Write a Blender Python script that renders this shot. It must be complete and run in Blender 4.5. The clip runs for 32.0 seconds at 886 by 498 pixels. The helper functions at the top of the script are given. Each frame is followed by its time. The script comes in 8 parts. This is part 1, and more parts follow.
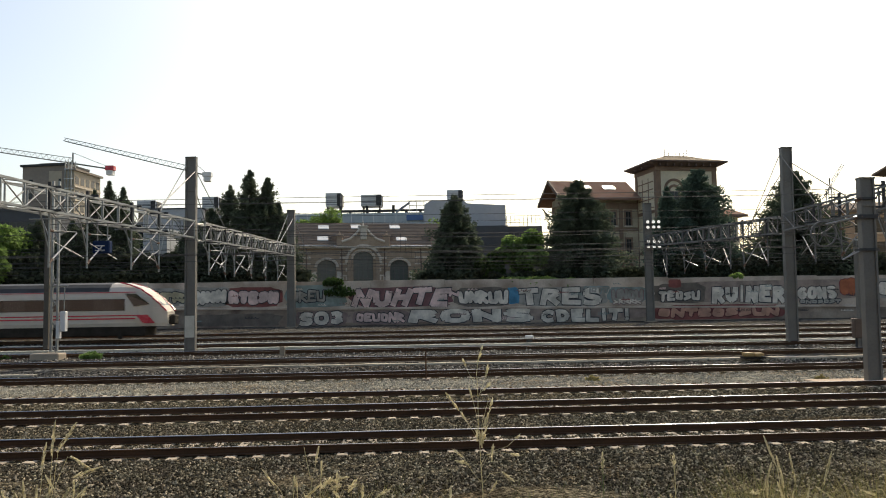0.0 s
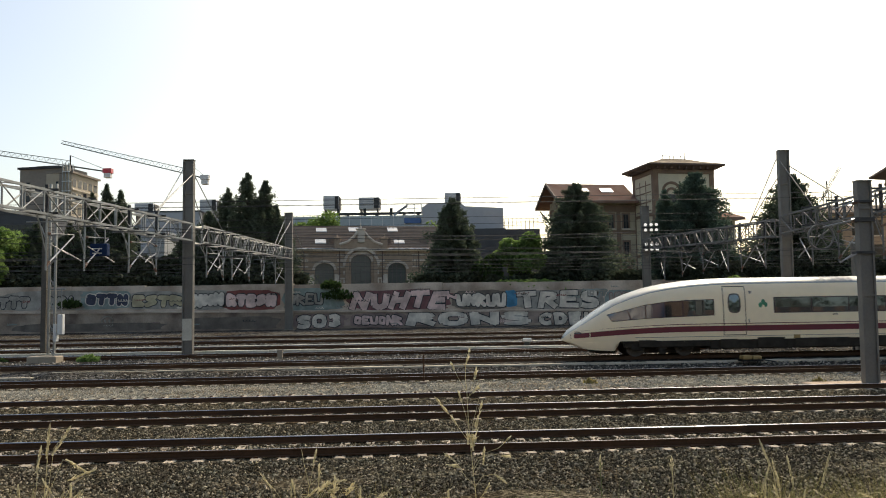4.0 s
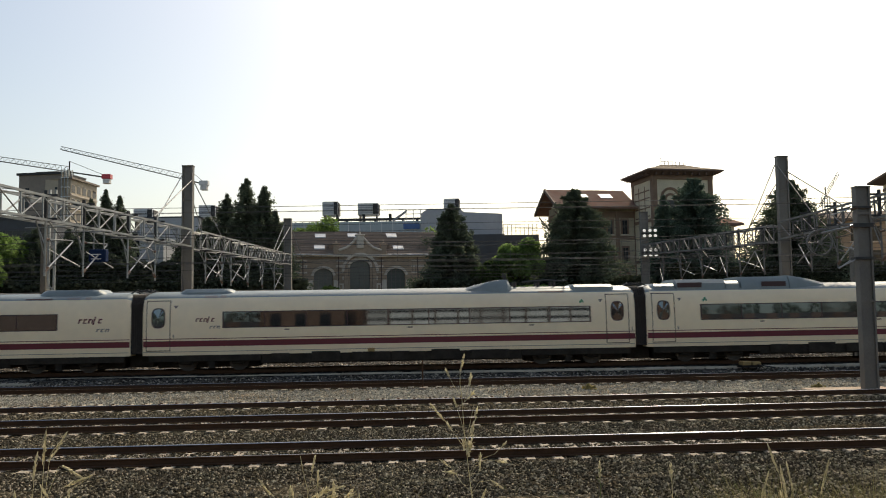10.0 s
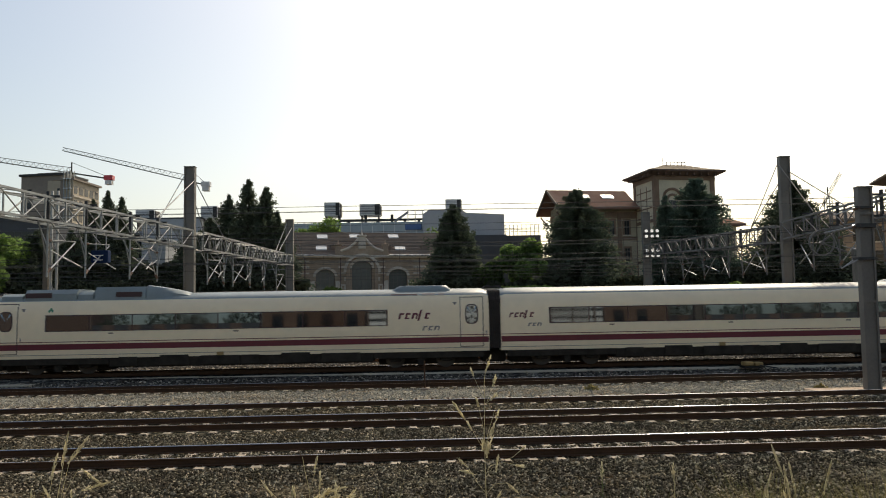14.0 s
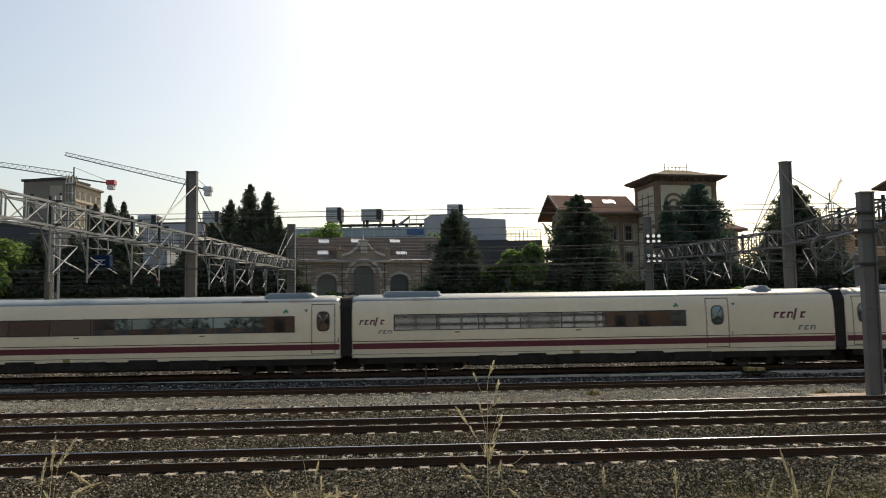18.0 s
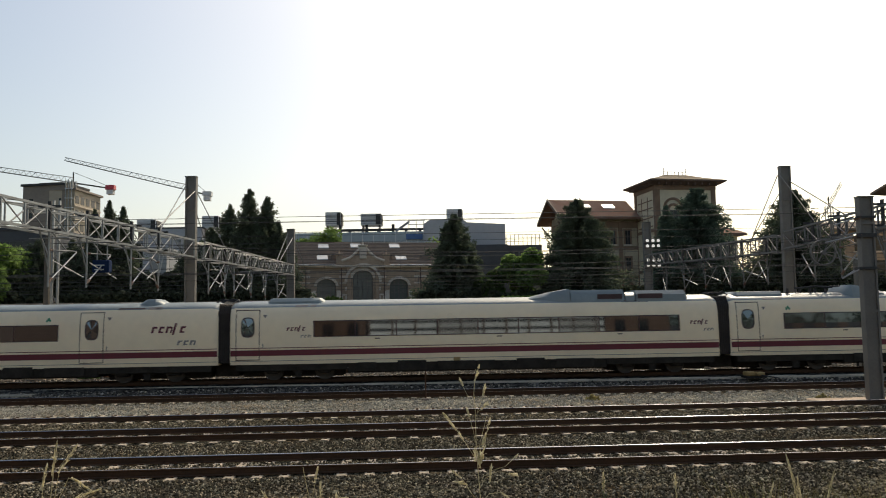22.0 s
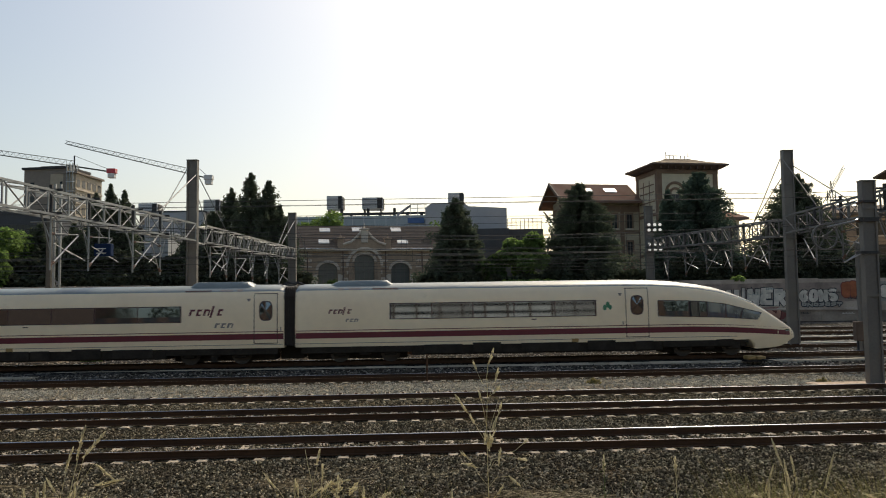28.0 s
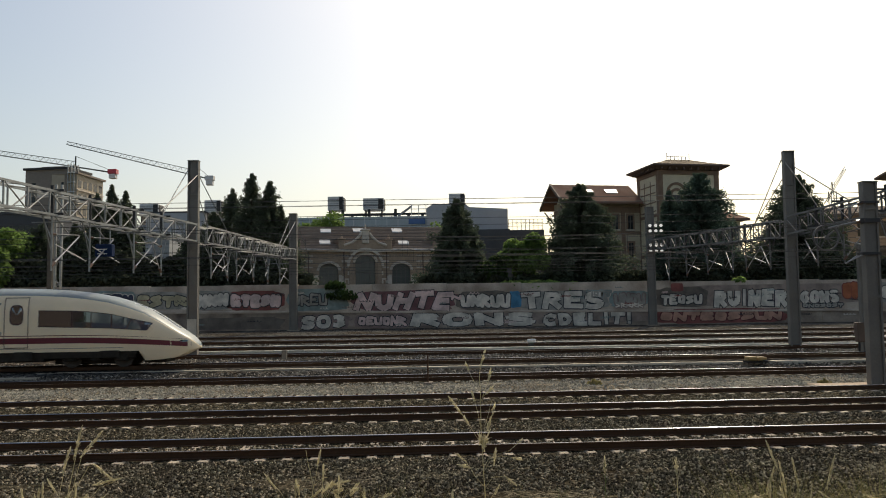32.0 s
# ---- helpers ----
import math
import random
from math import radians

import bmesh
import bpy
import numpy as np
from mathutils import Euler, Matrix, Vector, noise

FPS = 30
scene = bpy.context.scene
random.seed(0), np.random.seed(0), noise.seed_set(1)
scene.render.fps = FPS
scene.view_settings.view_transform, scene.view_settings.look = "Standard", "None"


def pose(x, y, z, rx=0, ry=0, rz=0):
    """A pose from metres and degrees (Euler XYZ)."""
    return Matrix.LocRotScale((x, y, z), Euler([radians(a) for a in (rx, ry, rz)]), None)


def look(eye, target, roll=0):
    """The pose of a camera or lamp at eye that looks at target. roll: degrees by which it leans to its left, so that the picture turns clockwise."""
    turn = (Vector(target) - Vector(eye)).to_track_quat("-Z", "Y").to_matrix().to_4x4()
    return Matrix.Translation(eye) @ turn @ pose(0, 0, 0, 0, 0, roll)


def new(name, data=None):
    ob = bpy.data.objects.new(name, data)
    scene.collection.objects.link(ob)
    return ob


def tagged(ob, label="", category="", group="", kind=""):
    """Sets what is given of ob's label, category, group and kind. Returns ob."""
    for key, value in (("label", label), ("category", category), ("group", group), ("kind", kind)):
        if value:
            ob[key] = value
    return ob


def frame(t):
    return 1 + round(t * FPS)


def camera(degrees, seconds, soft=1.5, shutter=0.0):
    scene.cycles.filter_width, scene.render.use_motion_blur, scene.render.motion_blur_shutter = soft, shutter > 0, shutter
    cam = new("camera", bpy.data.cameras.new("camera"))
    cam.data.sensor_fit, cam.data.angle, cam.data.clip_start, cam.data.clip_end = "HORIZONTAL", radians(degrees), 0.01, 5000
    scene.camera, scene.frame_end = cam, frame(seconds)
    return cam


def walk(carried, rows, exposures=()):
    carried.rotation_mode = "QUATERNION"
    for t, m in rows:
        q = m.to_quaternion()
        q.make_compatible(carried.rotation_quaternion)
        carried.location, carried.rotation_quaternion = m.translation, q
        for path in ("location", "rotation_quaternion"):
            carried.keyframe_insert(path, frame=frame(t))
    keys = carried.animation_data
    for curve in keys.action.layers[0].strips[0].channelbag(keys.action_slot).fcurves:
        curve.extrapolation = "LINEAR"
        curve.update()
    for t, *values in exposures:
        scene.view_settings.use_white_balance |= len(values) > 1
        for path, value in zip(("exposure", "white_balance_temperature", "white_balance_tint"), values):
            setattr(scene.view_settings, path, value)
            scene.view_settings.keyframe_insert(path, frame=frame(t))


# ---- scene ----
EYE = Vector((0, 0, 3.2))
FOV = 58.0


def aim(turn, tilt, lean):
    a, b = radians(turn), radians(tilt)
    return look(EYE, EYE + Vector((math.sin(a) * math.cos(b), math.cos(a) * math.cos(b), math.sin(b))), lean)


cam = camera(FOV, 32.0, soft=1.0, shutter=0.25)
# seconds, turn to the right, tilt up, lean (degrees)
TURNS = (
    (0, -0.096, 3.966, -0.922), (0.5, -0.055, 3.981, -0.927), (1, -0.019, 4.000, -0.930), (1.5, 0.010, 4.044, -0.927),
    (2, 0.039, 4.087, -0.923), (2.5, 0.056, 4.118, -0.923), (3, 0.062, 4.150, -0.929), (3.5, 0.073, 4.165, -0.940),
    (5.5, 0.005, 4.167, -0.926), (6, 0.017, 4.201, -0.958), (6.5, 0.031, 4.237, -0.959), (7, 0.041, 4.253, -0.941),
    (7.5, 0.047, 4.253, -0.925), (8, 0.058, 4.271, -0.921), (8.5, 0.083, 4.318, -0.928), (9, 0.122, 4.410, -0.936),
    (9.5, 0.148, 4.516, -0.938), (10, 0.143, 4.578, -0.936), (10.5, 0.130, 4.611, -0.936), (11, 0.116, 4.638, -0.939),
    (11.5, 0.090, 4.643, -0.953), (12, 0.065, 4.637, -0.976), (12.5, 0.051, 4.660, -0.989), (13, 0.034, 4.674, -0.987),
    (13.5, 0.016, 4.647, -0.982), (14, 0.010, 4.628, -0.986), (14.5, 0.018, 4.629, -0.999), (16.5, -0.028, 4.862, -0.957),
    (17, -0.032, 4.909, -0.945), (17.5, -0.059, 4.948, -0.941), (18, -0.097, 4.985, -0.933), (18.5, -0.122, 5.033, -0.922),
    (19, -0.126, 5.092, -0.922), (19.5, -0.118, 5.148, -0.934), (20, -0.098, 5.202, -0.951), (20.5, -0.065, 5.269, -0.962),
    (21, -0.043, 5.312, -0.969), (21.5, -0.043, 5.316, -0.976), (22, -0.051, 5.324, -0.978), (22.5, -0.064, 5.324, -0.978),
    (23, -0.080, 5.290, -0.984), (23.5, -0.090, 5.249, -0.988), (24, -0.090, 5.232, -0.969), (24.5, -0.166, 5.234, -0.928),
    (25, -0.357, 5.208, -0.889), (25.5, -0.547, 5.122, -0.864), (27.5, -0.122, 4.317, -0.915), (28, -0.174, 4.170, -0.914),
    (28.5, -0.226, 4.069, -0.931), (29, -0.253, 4.038, -0.955), (29.5, -0.249, 4.044, -0.967), (30, -0.246, 4.060, -0.958),
    (30.5, -0.250, 4.099, -0.945), (31, -0.243, 4.154, -0.936), (31.5, -0.237, 4.199, -0.916), (32, -0.241, 4.227, -0.874),
)
walk(cam, [(t, aim(a, b, c)) for t, a, b, c in TURNS], [(t, e, 7300, 8) for t, e in ((0, 0.40), (3, 0.40), (6, 0.29), (9.5, 0.14), (13, 0.07), (20, 0.05), (23, 0.0), (28, -0.06), (32, -0.11))])

# ---------------------------------------------------------------- light
SUN_TURN, SUN_UP = 24.0, 44.0
world = bpy.data.worlds.new("daylight")
scene.world = world
world.use_nodes = True
wn, wl = world.node_tree.nodes, world.node_tree.links
wn.clear()
sky = wn.new("ShaderNodeTexSky")
sky.sky_type, sky.sun_disc = "NISHITA", False
sky.sun_elevation, sky.sun_rotation = radians(SUN_UP), radians(SUN_TURN)
sky.air_density, sky.dust_density, sky.ozone_density, sky.altitude = 1.15, 5.0, 0.8, 600
wb = wn.new("ShaderNodeBackground")
wb.inputs["Strength"].default_value = 0.15
wo = wn.new("ShaderNodeOutputWorld")
wl.new(sky.outputs[0], wb.inputs[0])
wl.new(wb.outputs[0], wo.inputs[0])
sun = new("sun", bpy.data.lights.new("sun", "SUN"))
sun.data.energy, sun.data.angle, sun.data.color = 2.9, radians(0.6), (1.0, 0.92, 0.79)
sd = Vector((math.sin(radians(SUN_TURN)) * math.cos(radians(SUN_UP)), math.cos(radians(SUN_TURN)) * math.cos(radians(SUN_UP)), math.sin(radians(SUN_UP))))
sun.matrix_world = look(sd * 300, (0, 0, 0))


# ---------------------------------------------------------------- materials
def mat(name, col, rough=0.6, metal=0.0, var=0.25, scale=1.5, fine=30.0, bump=0.15, rnd=0.0, tint=None, spec=0.5, depth=0.02, island=False, tvar=0.5):
    """Plain surface with wear at two scales; tint: second colour for the broad stains; rnd: value change from piece to piece."""
    m = bpy.data.materials.new(name)
    m.use_nodes = True
    n, l = m.node_tree.nodes, m.node_tree.links
    p = n["Principled BSDF"]
    p.inputs["Metallic"].default_value = metal
    p.inputs["Specular IOR Level"].default_value = spec
    tc = n.new("ShaderNodeTexCoord")
    broad, grain = n.new("ShaderNodeTexNoise"), n.new("ShaderNodeTexNoise")
    broad.inputs["Scale"].default_value, broad.inputs["Detail"].default_value = scale, 5
    grain.inputs["Scale"].default_value, grain.inputs["Detail"].default_value = fine, 3
    for q in (broad, grain):
        l.new(tc.outputs["Object"], q.inputs["Vector"])
    ramp = n.new("ShaderNodeMapRange")
    ramp.inputs["From Min"].default_value, ramp.inputs["From Max"].default_value = 0.35, 0.65
    l.new(broad.outputs[0], ramp.inputs["Value"])
    mix = n.new("ShaderNodeMix")
    mix.data_type = "RGBA"
    t = tint or [c * (1 - var) for c in col]
    mix.inputs[6].default_value, mix.inputs[7].default_value = (*col, 1), (*t, 1)
    sc = n.new("ShaderNodeMath")
    sc.operation = "MULTIPLY"
    sc.inputs[1].default_value = tvar if tint else 1.0
    l.new(ramp.outputs[0], sc.inputs[0])
    l.new(sc.outputs[0], mix.inputs[0])
    val = n.new("ShaderNodeMapRange")
    val.inputs["To Min"].default_value, val.inputs["To Max"].default_value = 1 - var, 1 + var
    l.new(grain.outputs[0], val.inputs["Value"])
    mul = n.new("ShaderNodeMix")
    mul.data_type, mul.blend_type = "RGBA", "MULTIPLY"
    mul.inputs[0].default_value = 1
    l.new(mix.outputs[2], mul.inputs[6])
    l.new(val.outputs[0], mul.inputs[7])
    out = mul.outputs[2]
    if rnd:
        src = n.new("ShaderNodeNewGeometry").outputs["Random Per Island"] if island else n.new("ShaderNodeObjectInfo").outputs["Random"]
        rv = n.new("ShaderNodeMapRange")
        rv.inputs["To Min"].default_value, rv.inputs["To Max"].default_value = 1 - rnd, 1 + rnd
        if rnd > 0.6:
            few = n.new("ShaderNodeMath")
            few.operation, few.inputs[1].default_value = "POWER", 4.0
            l.new(src, few.inputs[0])
            src = few.outputs[0]
            rv.inputs["To Min"].default_value, rv.inputs["To Max"].default_value = 0.5, 4.6
        l.new(src, rv.inputs["Value"])
        mr = n.new("ShaderNodeMix")
        mr.data_type, mr.blend_type = "RGBA", "MULTIPLY"
        mr.inputs[0].default_value = 1
        l.new(out, mr.inputs[6])
        l.new(rv.outputs[0], mr.inputs[7])
        out = mr.outputs[2]
    l.new(out, p.inputs["Base Color"])
    rr = n.new("ShaderNodeMapRange")
    rr.inputs["To Min"].default_value, rr.inputs["To Max"].default_value = max(0.02, rough - 0.12), min(1, rough + 0.12)
    l.new(broad.outputs[0], rr.inputs["Value"])
    l.new(rr.outputs[0], p.inputs["Roughness"])
    if bump:
        b = n.new("ShaderNodeBump")
        b.inputs["Strength"].default_value, b.inputs["Distance"].default_value = bump, depth
        l.new(grain.outputs[0], b.inputs["Height"])
        l.new(b.outputs[0], p.inputs["Normal"])
    return m


def ballast_mat(name, dark, light, size=18.0):
    """Crushed stone: cells of varied grey with gaps between them."""
    m = bpy.data.materials.new(name)
    m.use_nodes = True
    n, l = m.node_tree.nodes, m.node_tree.links
    p = n["Principled BSDF"]
    p.inputs["Roughness"].default_value = 0.95
    p.inputs["Specular IOR Level"].default_value = 0.0
    tc = n.new("ShaderNodeTexCoord")
    vo = n.new("ShaderNodeTexVoronoi")
    vo.inputs["Scale"].default_value = size
    no = n.new("ShaderNodeTexNoise")
    no.inputs["Scale"].default_value, no.inputs["Detail"].default_value = 0.35, 6
    l.new(tc.outputs["Object"], vo.inputs["Vector"])
    l.new(tc.outputs["Object"], no.inputs["Vector"])
    sep = n.new("ShaderNodeSeparateColor")
    l.new(vo.outputs["Color"], sep.inputs[0])
    pw = n.new("ShaderNodeMath")
    pw.operation, pw.inputs[1].default_value = "POWER", 1.8
    l.new(sep.outputs[0], pw.inputs[0])
    mix = n.new("ShaderNodeMix")
    mix.data_type = "RGBA"
    mix.inputs[6].default_value, mix.inputs[7].default_value = (*dark, 1), (*light, 1)
    l.new(pw.outputs[0], mix.inputs[0])
    rust = n.new("ShaderNodeMix")
    rust.data_type, rust.blend_type = "RGBA", "MULTIPLY"
    rust.inputs[7].default_value = (0.62, 0.5, 0.4, 1)
    mr = n.new("ShaderNodeMapRange")
    mr.inputs["From Min"].default_value, mr.inputs["From Max"].default_value = 0.4, 0.7
    l.new(no.outputs[0], mr.inputs["Value"])
    l.new(mr.outputs[0], rust.inputs[0])
    l.new(mix.outputs[2], rust.inputs[6])
    mid = n.new("ShaderNodeTexNoise")
    mid.inputs["Scale"].default_value, mid.inputs["Detail"].default_value = 2.2, 6
    l.new(tc.outputs["Object"], mid.inputs["Vector"])
    mv = n.new("ShaderNodeMapRange")
    mv.inputs["From Min"].default_value, mv.inputs["From Max"].default_value = 0.3, 0.7
    mv.inputs["To Min"].default_value, mv.inputs["To Max"].default_value = 0.55, 1.45
    l.new(mid.outputs[0], mv.inputs["Value"])
    mm = n.new("ShaderNodeMix")
    mm.data_type, mm.blend_type = "RGBA", "MULTIPLY"
    mm.inputs[0].default_value = 1
    l.new(rust.outputs[2], mm.inputs[6])
    l.new(mv.outputs[0], mm.inputs[7])
    l.new(mm.outputs[2], p.inputs["Base Color"])
    b = n.new("ShaderNodeBump")
    b.inputs["Strength"].default_value, b.inputs["Distance"].default_value, b.invert = 1.0, 0.04, True
    l.new(vo.outputs["Distance"], b.inputs["Height"])
    l.new(b.outputs[0], p.inputs["Normal"])
    return m


def glass_mat(name, col, rough=0.05, ior=1.5):
    m = bpy.data.materials.new(name)
    m.use_nodes = True
    p = m.node_tree.nodes["Principled BSDF"]
    p.inputs["Base Color"].default_value = (*col, 1)
    p.inputs["Roughness"].default_value = rough
    p.inputs["IOR"].default_value = ior
    p.inputs["Specular IOR Level"].default_value = 0.5
    return m


BALLAST = ballast_mat("dark_ballast", (0.022, 0.0198, 0.0145), (0.205, 0.185, 0.134))
BALLAST_LIGHT = ballast_mat("pale_ballast", (0.122, 0.117, 0.096), (0.42, 0.402, 0.332))
BALLAST_FAR = ballast_mat("oily_ballast", (0.024, 0.0235, 0.022), (0.18, 0.176, 0.16), 7.0)
STONE = mat("ballast_stone", (0.112, 0.100, 0.070), 0.95, spec=0.0, var=0.3, fine=60, rnd=0.75, island=True, tint=(0.10, 0.075, 0.055))
STONE_FAR = mat("grey_ballast_stone", (0.110, 0.099, 0.080), 0.9, spec=0.2, var=0.3, fine=60, rnd=0.75, island=True, tint=(0.10, 0.09, 0.08))
STONE_PALE = mat("pale_ballast_stone", (0.28, 0.268, 0.22), 0.9, spec=0.15, var=0.3, fine=60, rnd=0.5, island=True, tint=(0.31, 0.287, 0.24))
EARTH = mat("dry_earth", (0.095, 0.082, 0.056), 0.95, var=0.35, scale=0.8, fine=14, bump=0.8, depth=0.05, tint=(0.06, 0.062, 0.035))
STEEL = mat("polished_rail_head", (0.30, 0.31, 0.32), 0.22, 1.0, var=0.08, fine=80, bump=0.02)
RUST = mat("rusty_rail_web", (0.085, 0.047, 0.028), 0.95, spec=0.1, var=0.3, fine=25, tint=(0.05, 0.033, 0.022))
CONCRETE = mat("pale_concrete", (0.34, 0.285, 0.215), 0.85, var=0.2, fine=25, rnd=0.2, tint=(0.25, 0.205, 0.155))
TROUGH = mat("cable_trough_concrete", (0.64, 0.61, 0.52), 0.75, var=0.2, fine=12, rnd=0.12, tint=(0.37, 0.345, 0.28))
# Warmer, darker copy of TROUGH; some of the train's shade is in its colour.
TROUGH_DARK = mat("shade_toned_trough_concrete", (0.56, 0.50, 0.39), 0.85, spec=0.2, var=0.25, fine=12, rnd=0.2, tint=(0.40, 0.35, 0.275))
GALV = mat("galvanised_steel", (0.30, 0.315, 0.308), 0.40, 0.45, var=0.2, fine=20, tint=(0.14, 0.137, 0.128))
GALV_OLD = mat("weathered_galvanised_steel", (0.165, 0.165, 0.158), 0.55, 0.3, var=0.2, fine=20, tint=(0.10, 0.095, 0.088))
GALV_DULL = mat("dull_grey_mast_paint", (0.178, 0.168, 0.146), 0.6, 0.2, var=0.2, scale=0.8, fine=15, tint=(0.11, 0.10, 0.095))
DARKSTEEL = mat("dark_weathered_steel", (0.045, 0.045, 0.045), 0.6, 0.3, var=0.25, fine=15)
WIRE = mat("copper_wire_dark", (0.05, 0.05, 0.05), 0.5, 0.3, var=0.1, bump=0)


# ---------------------------------------------------------------- mesh tools
class Shape:
    """Collects faces of one mesh."""

    def __init__(self):
        self.v, self.f, self.m = [], [], []

    def add(self, verts, faces, slot=0):
        k = len(self.v)
        self.v += [tuple(p) for p in verts]
        self.f += [tuple(i + k for i in q) for q in faces]
        self.m += [slot] * len(faces)
        return self

    def box(self, x0, x1, y0, y1, z0, z1, slot=0, c=0.0):
        if c <= 0:
            v = [(x, y, z) for z in (z0, z1) for y in (y0, y1) for x in (x0, x1)]
            return self.add(v, [(0, 2, 3, 1), (4, 5, 7, 6), (0, 1, 5, 4), (2, 6, 7, 3), (0, 4, 6, 2), (1, 3, 7, 5)], slot)
        rings = []
        for z, e in ((z0, c), (z0 + c, 0), (z1 - c, 0), (z1, c)):
            a, b, d, g = x0 + e, x1 - e, y0 + e, y1 - e
            k = c if e == 0 else 0.0
            rings.append([(a + k, d, z), (b - k, d, z), (b, d + k, z), (b, g - k, z), (b - k, g, z), (a + k, g, z), (a, g - k, z), (a, d + k, z)])
        return self.loft(rings, slot, True, True)

    def loft(self, rings, slot=0, cap0=False, cap1=False, closed=True):
        n = len(rings[0])
        k = len(self.v)
        for r in rings:
            self.v += [tuple(p) for p in r]
        for i in range(len(rings) - 1):
            for j in range(n if closed else n - 1):
                a, b = k + i * n + j, k + i * n + (j + 1) % n
                self.f.append((a, b, b + n, a + n))
                self.m.append(slot)
        if cap0:
            self.f.append(tuple(k + j for j in reversed(range(n))))
            self.m.append(slot)
        if cap1:
            self.f.append(tuple(k + (len(rings) - 1) * n + j for j in range(n)))
            self.m.append(slot)
        return self

    def tube(self, p, q, r, n=6, slot=0, r2=None):
        p, q = Vector(p), Vector(q)
        d = (q - p).normalized()
        s = d.cross(Vector((0, 0, 1)) if abs(d.z) < 0.9 else Vector((1, 0, 0))).normalized()
        u = d.cross(s)
        rings = []
        for c, k in ((p, r), (q, r if r2 is None else r2)):
            rings.append([c + s * math.cos(2 * math.pi * i / n) * k + u * math.sin(2 * math.pi * i / n) * k for i in range(n)])
        return self.loft(rings, slot, True, True)

    def path(self, pts, r, n=5, slot=0):
        """A bent rod through several points."""
        pts = [Vector(p) for p in pts]
        rings = []
        for i, c in enumerate(pts):
            d = (pts[min(i + 1, len(pts) - 1)] - pts[max(i - 1, 0)]).normalized()
            s = d.cross(Vector((0, 0, 1)) if abs(d.z) < 0.9 else Vector((1, 0, 0))).normalized()
            u = d.cross(s)
            rings.append([c + s * math.cos(2 * math.pi * j / n) * r + u * math.sin(2 * math.pi * j / n) * r for j in range(n)])
        return self.loft(rings, slot, True, True)

    def extrude(self, poly, axis, a, b, slot=0):
        """poly in the other two axes (in xyz order), extruded along axis from a to b."""
        def put(p, t):
            q = list(p)
            q.insert(axis, t)
            return q
        return self.loft([[put(p, a) for p in poly], [put(p, b) for p in poly]], slot, True, True)

    def done(self, name, mats, smooth=False, fix=True, weld=False):
        me = bpy.data.meshes.new(name)
        me.from_pydata(self.v, [], self.f)
        for m in (mats if isinstance(mats, (list, tuple)) else [mats]):
            me.materials.append(m)
        if any(self.m):
            me.polygons.foreach_set("material_index", self.m)
        if fix:
            bm = bmesh.new()
            bm.from_mesh(me)
            if weld:
                bmesh.ops.remove_doubles(bm, verts=bm.verts, dist=0.001)
            bmesh.ops.recalc_face_normals(bm, faces=bm.faces)
            bm.to_mesh(me)
            bm.free()
        if smooth:
            me.polygons.foreach_set("use_smooth", [True] * len(me.polygons))
            me.set_sharp_from_angle(angle=radians(40))
        return me


def part(name, shape, mats, parent, label="", smooth=False, at=None):
    """One mesh object under a thing or a part."""
    me = shape if isinstance(shape, bpy.types.Mesh) else shape.done(name, mats, smooth)
    ob = new(name, me)
    ob.parent = parent
    if at is not None:
        ob.matrix_basis = at
    if label:
        ob["label"] = label
    return ob


def thing(name, m, label, category, group="", kind=""):
    ob = new(name)
    ob.matrix_basis = m
    return tagged(ob, label, category, group, kind)


def solo(name, shape, mats, label, category, group="", kind="", smooth=False, at=None):
    """A thing that is one single mesh."""
    ob = new(name, shape if isinstance(shape, bpy.types.Mesh) else shape.done(name, mats, smooth))
    if at is not None:
        ob.matrix_basis = at
    return tagged(ob, label, category, group, kind)


def lerp(x, xs, ys):
    return float(np.interp(x, xs, ys))


# ---------------------------------------------------------------- ground
def lean_of(v):
    """The tracks run slightly away from the viewer: metres of depth gained by metre of length."""
    return lerp(v, (0, 30, 41, 50, 70, 86), (0.055, 0.05, 0.042, 0.03, 0.02, 0.0))


PROFILE_V = (-60, 5.2, 7.5, 12.3, 14, 16.4, 37.9, 39.9, 46, 60, 69, 76, 85.8, 86.05, 86.45, 90, 130)
PROFILE_Z = (1.6, 1.6, 1.15, 0.0, -0.05, -0.03, -0.03, 0.36, 0.40, 0.58, 0.74, 0.86, 1.1, 1.1, 4.6, 4.9, 5.0)


def ground_z(v):
    return lerp(v, PROFILE_V, PROFILE_Z)


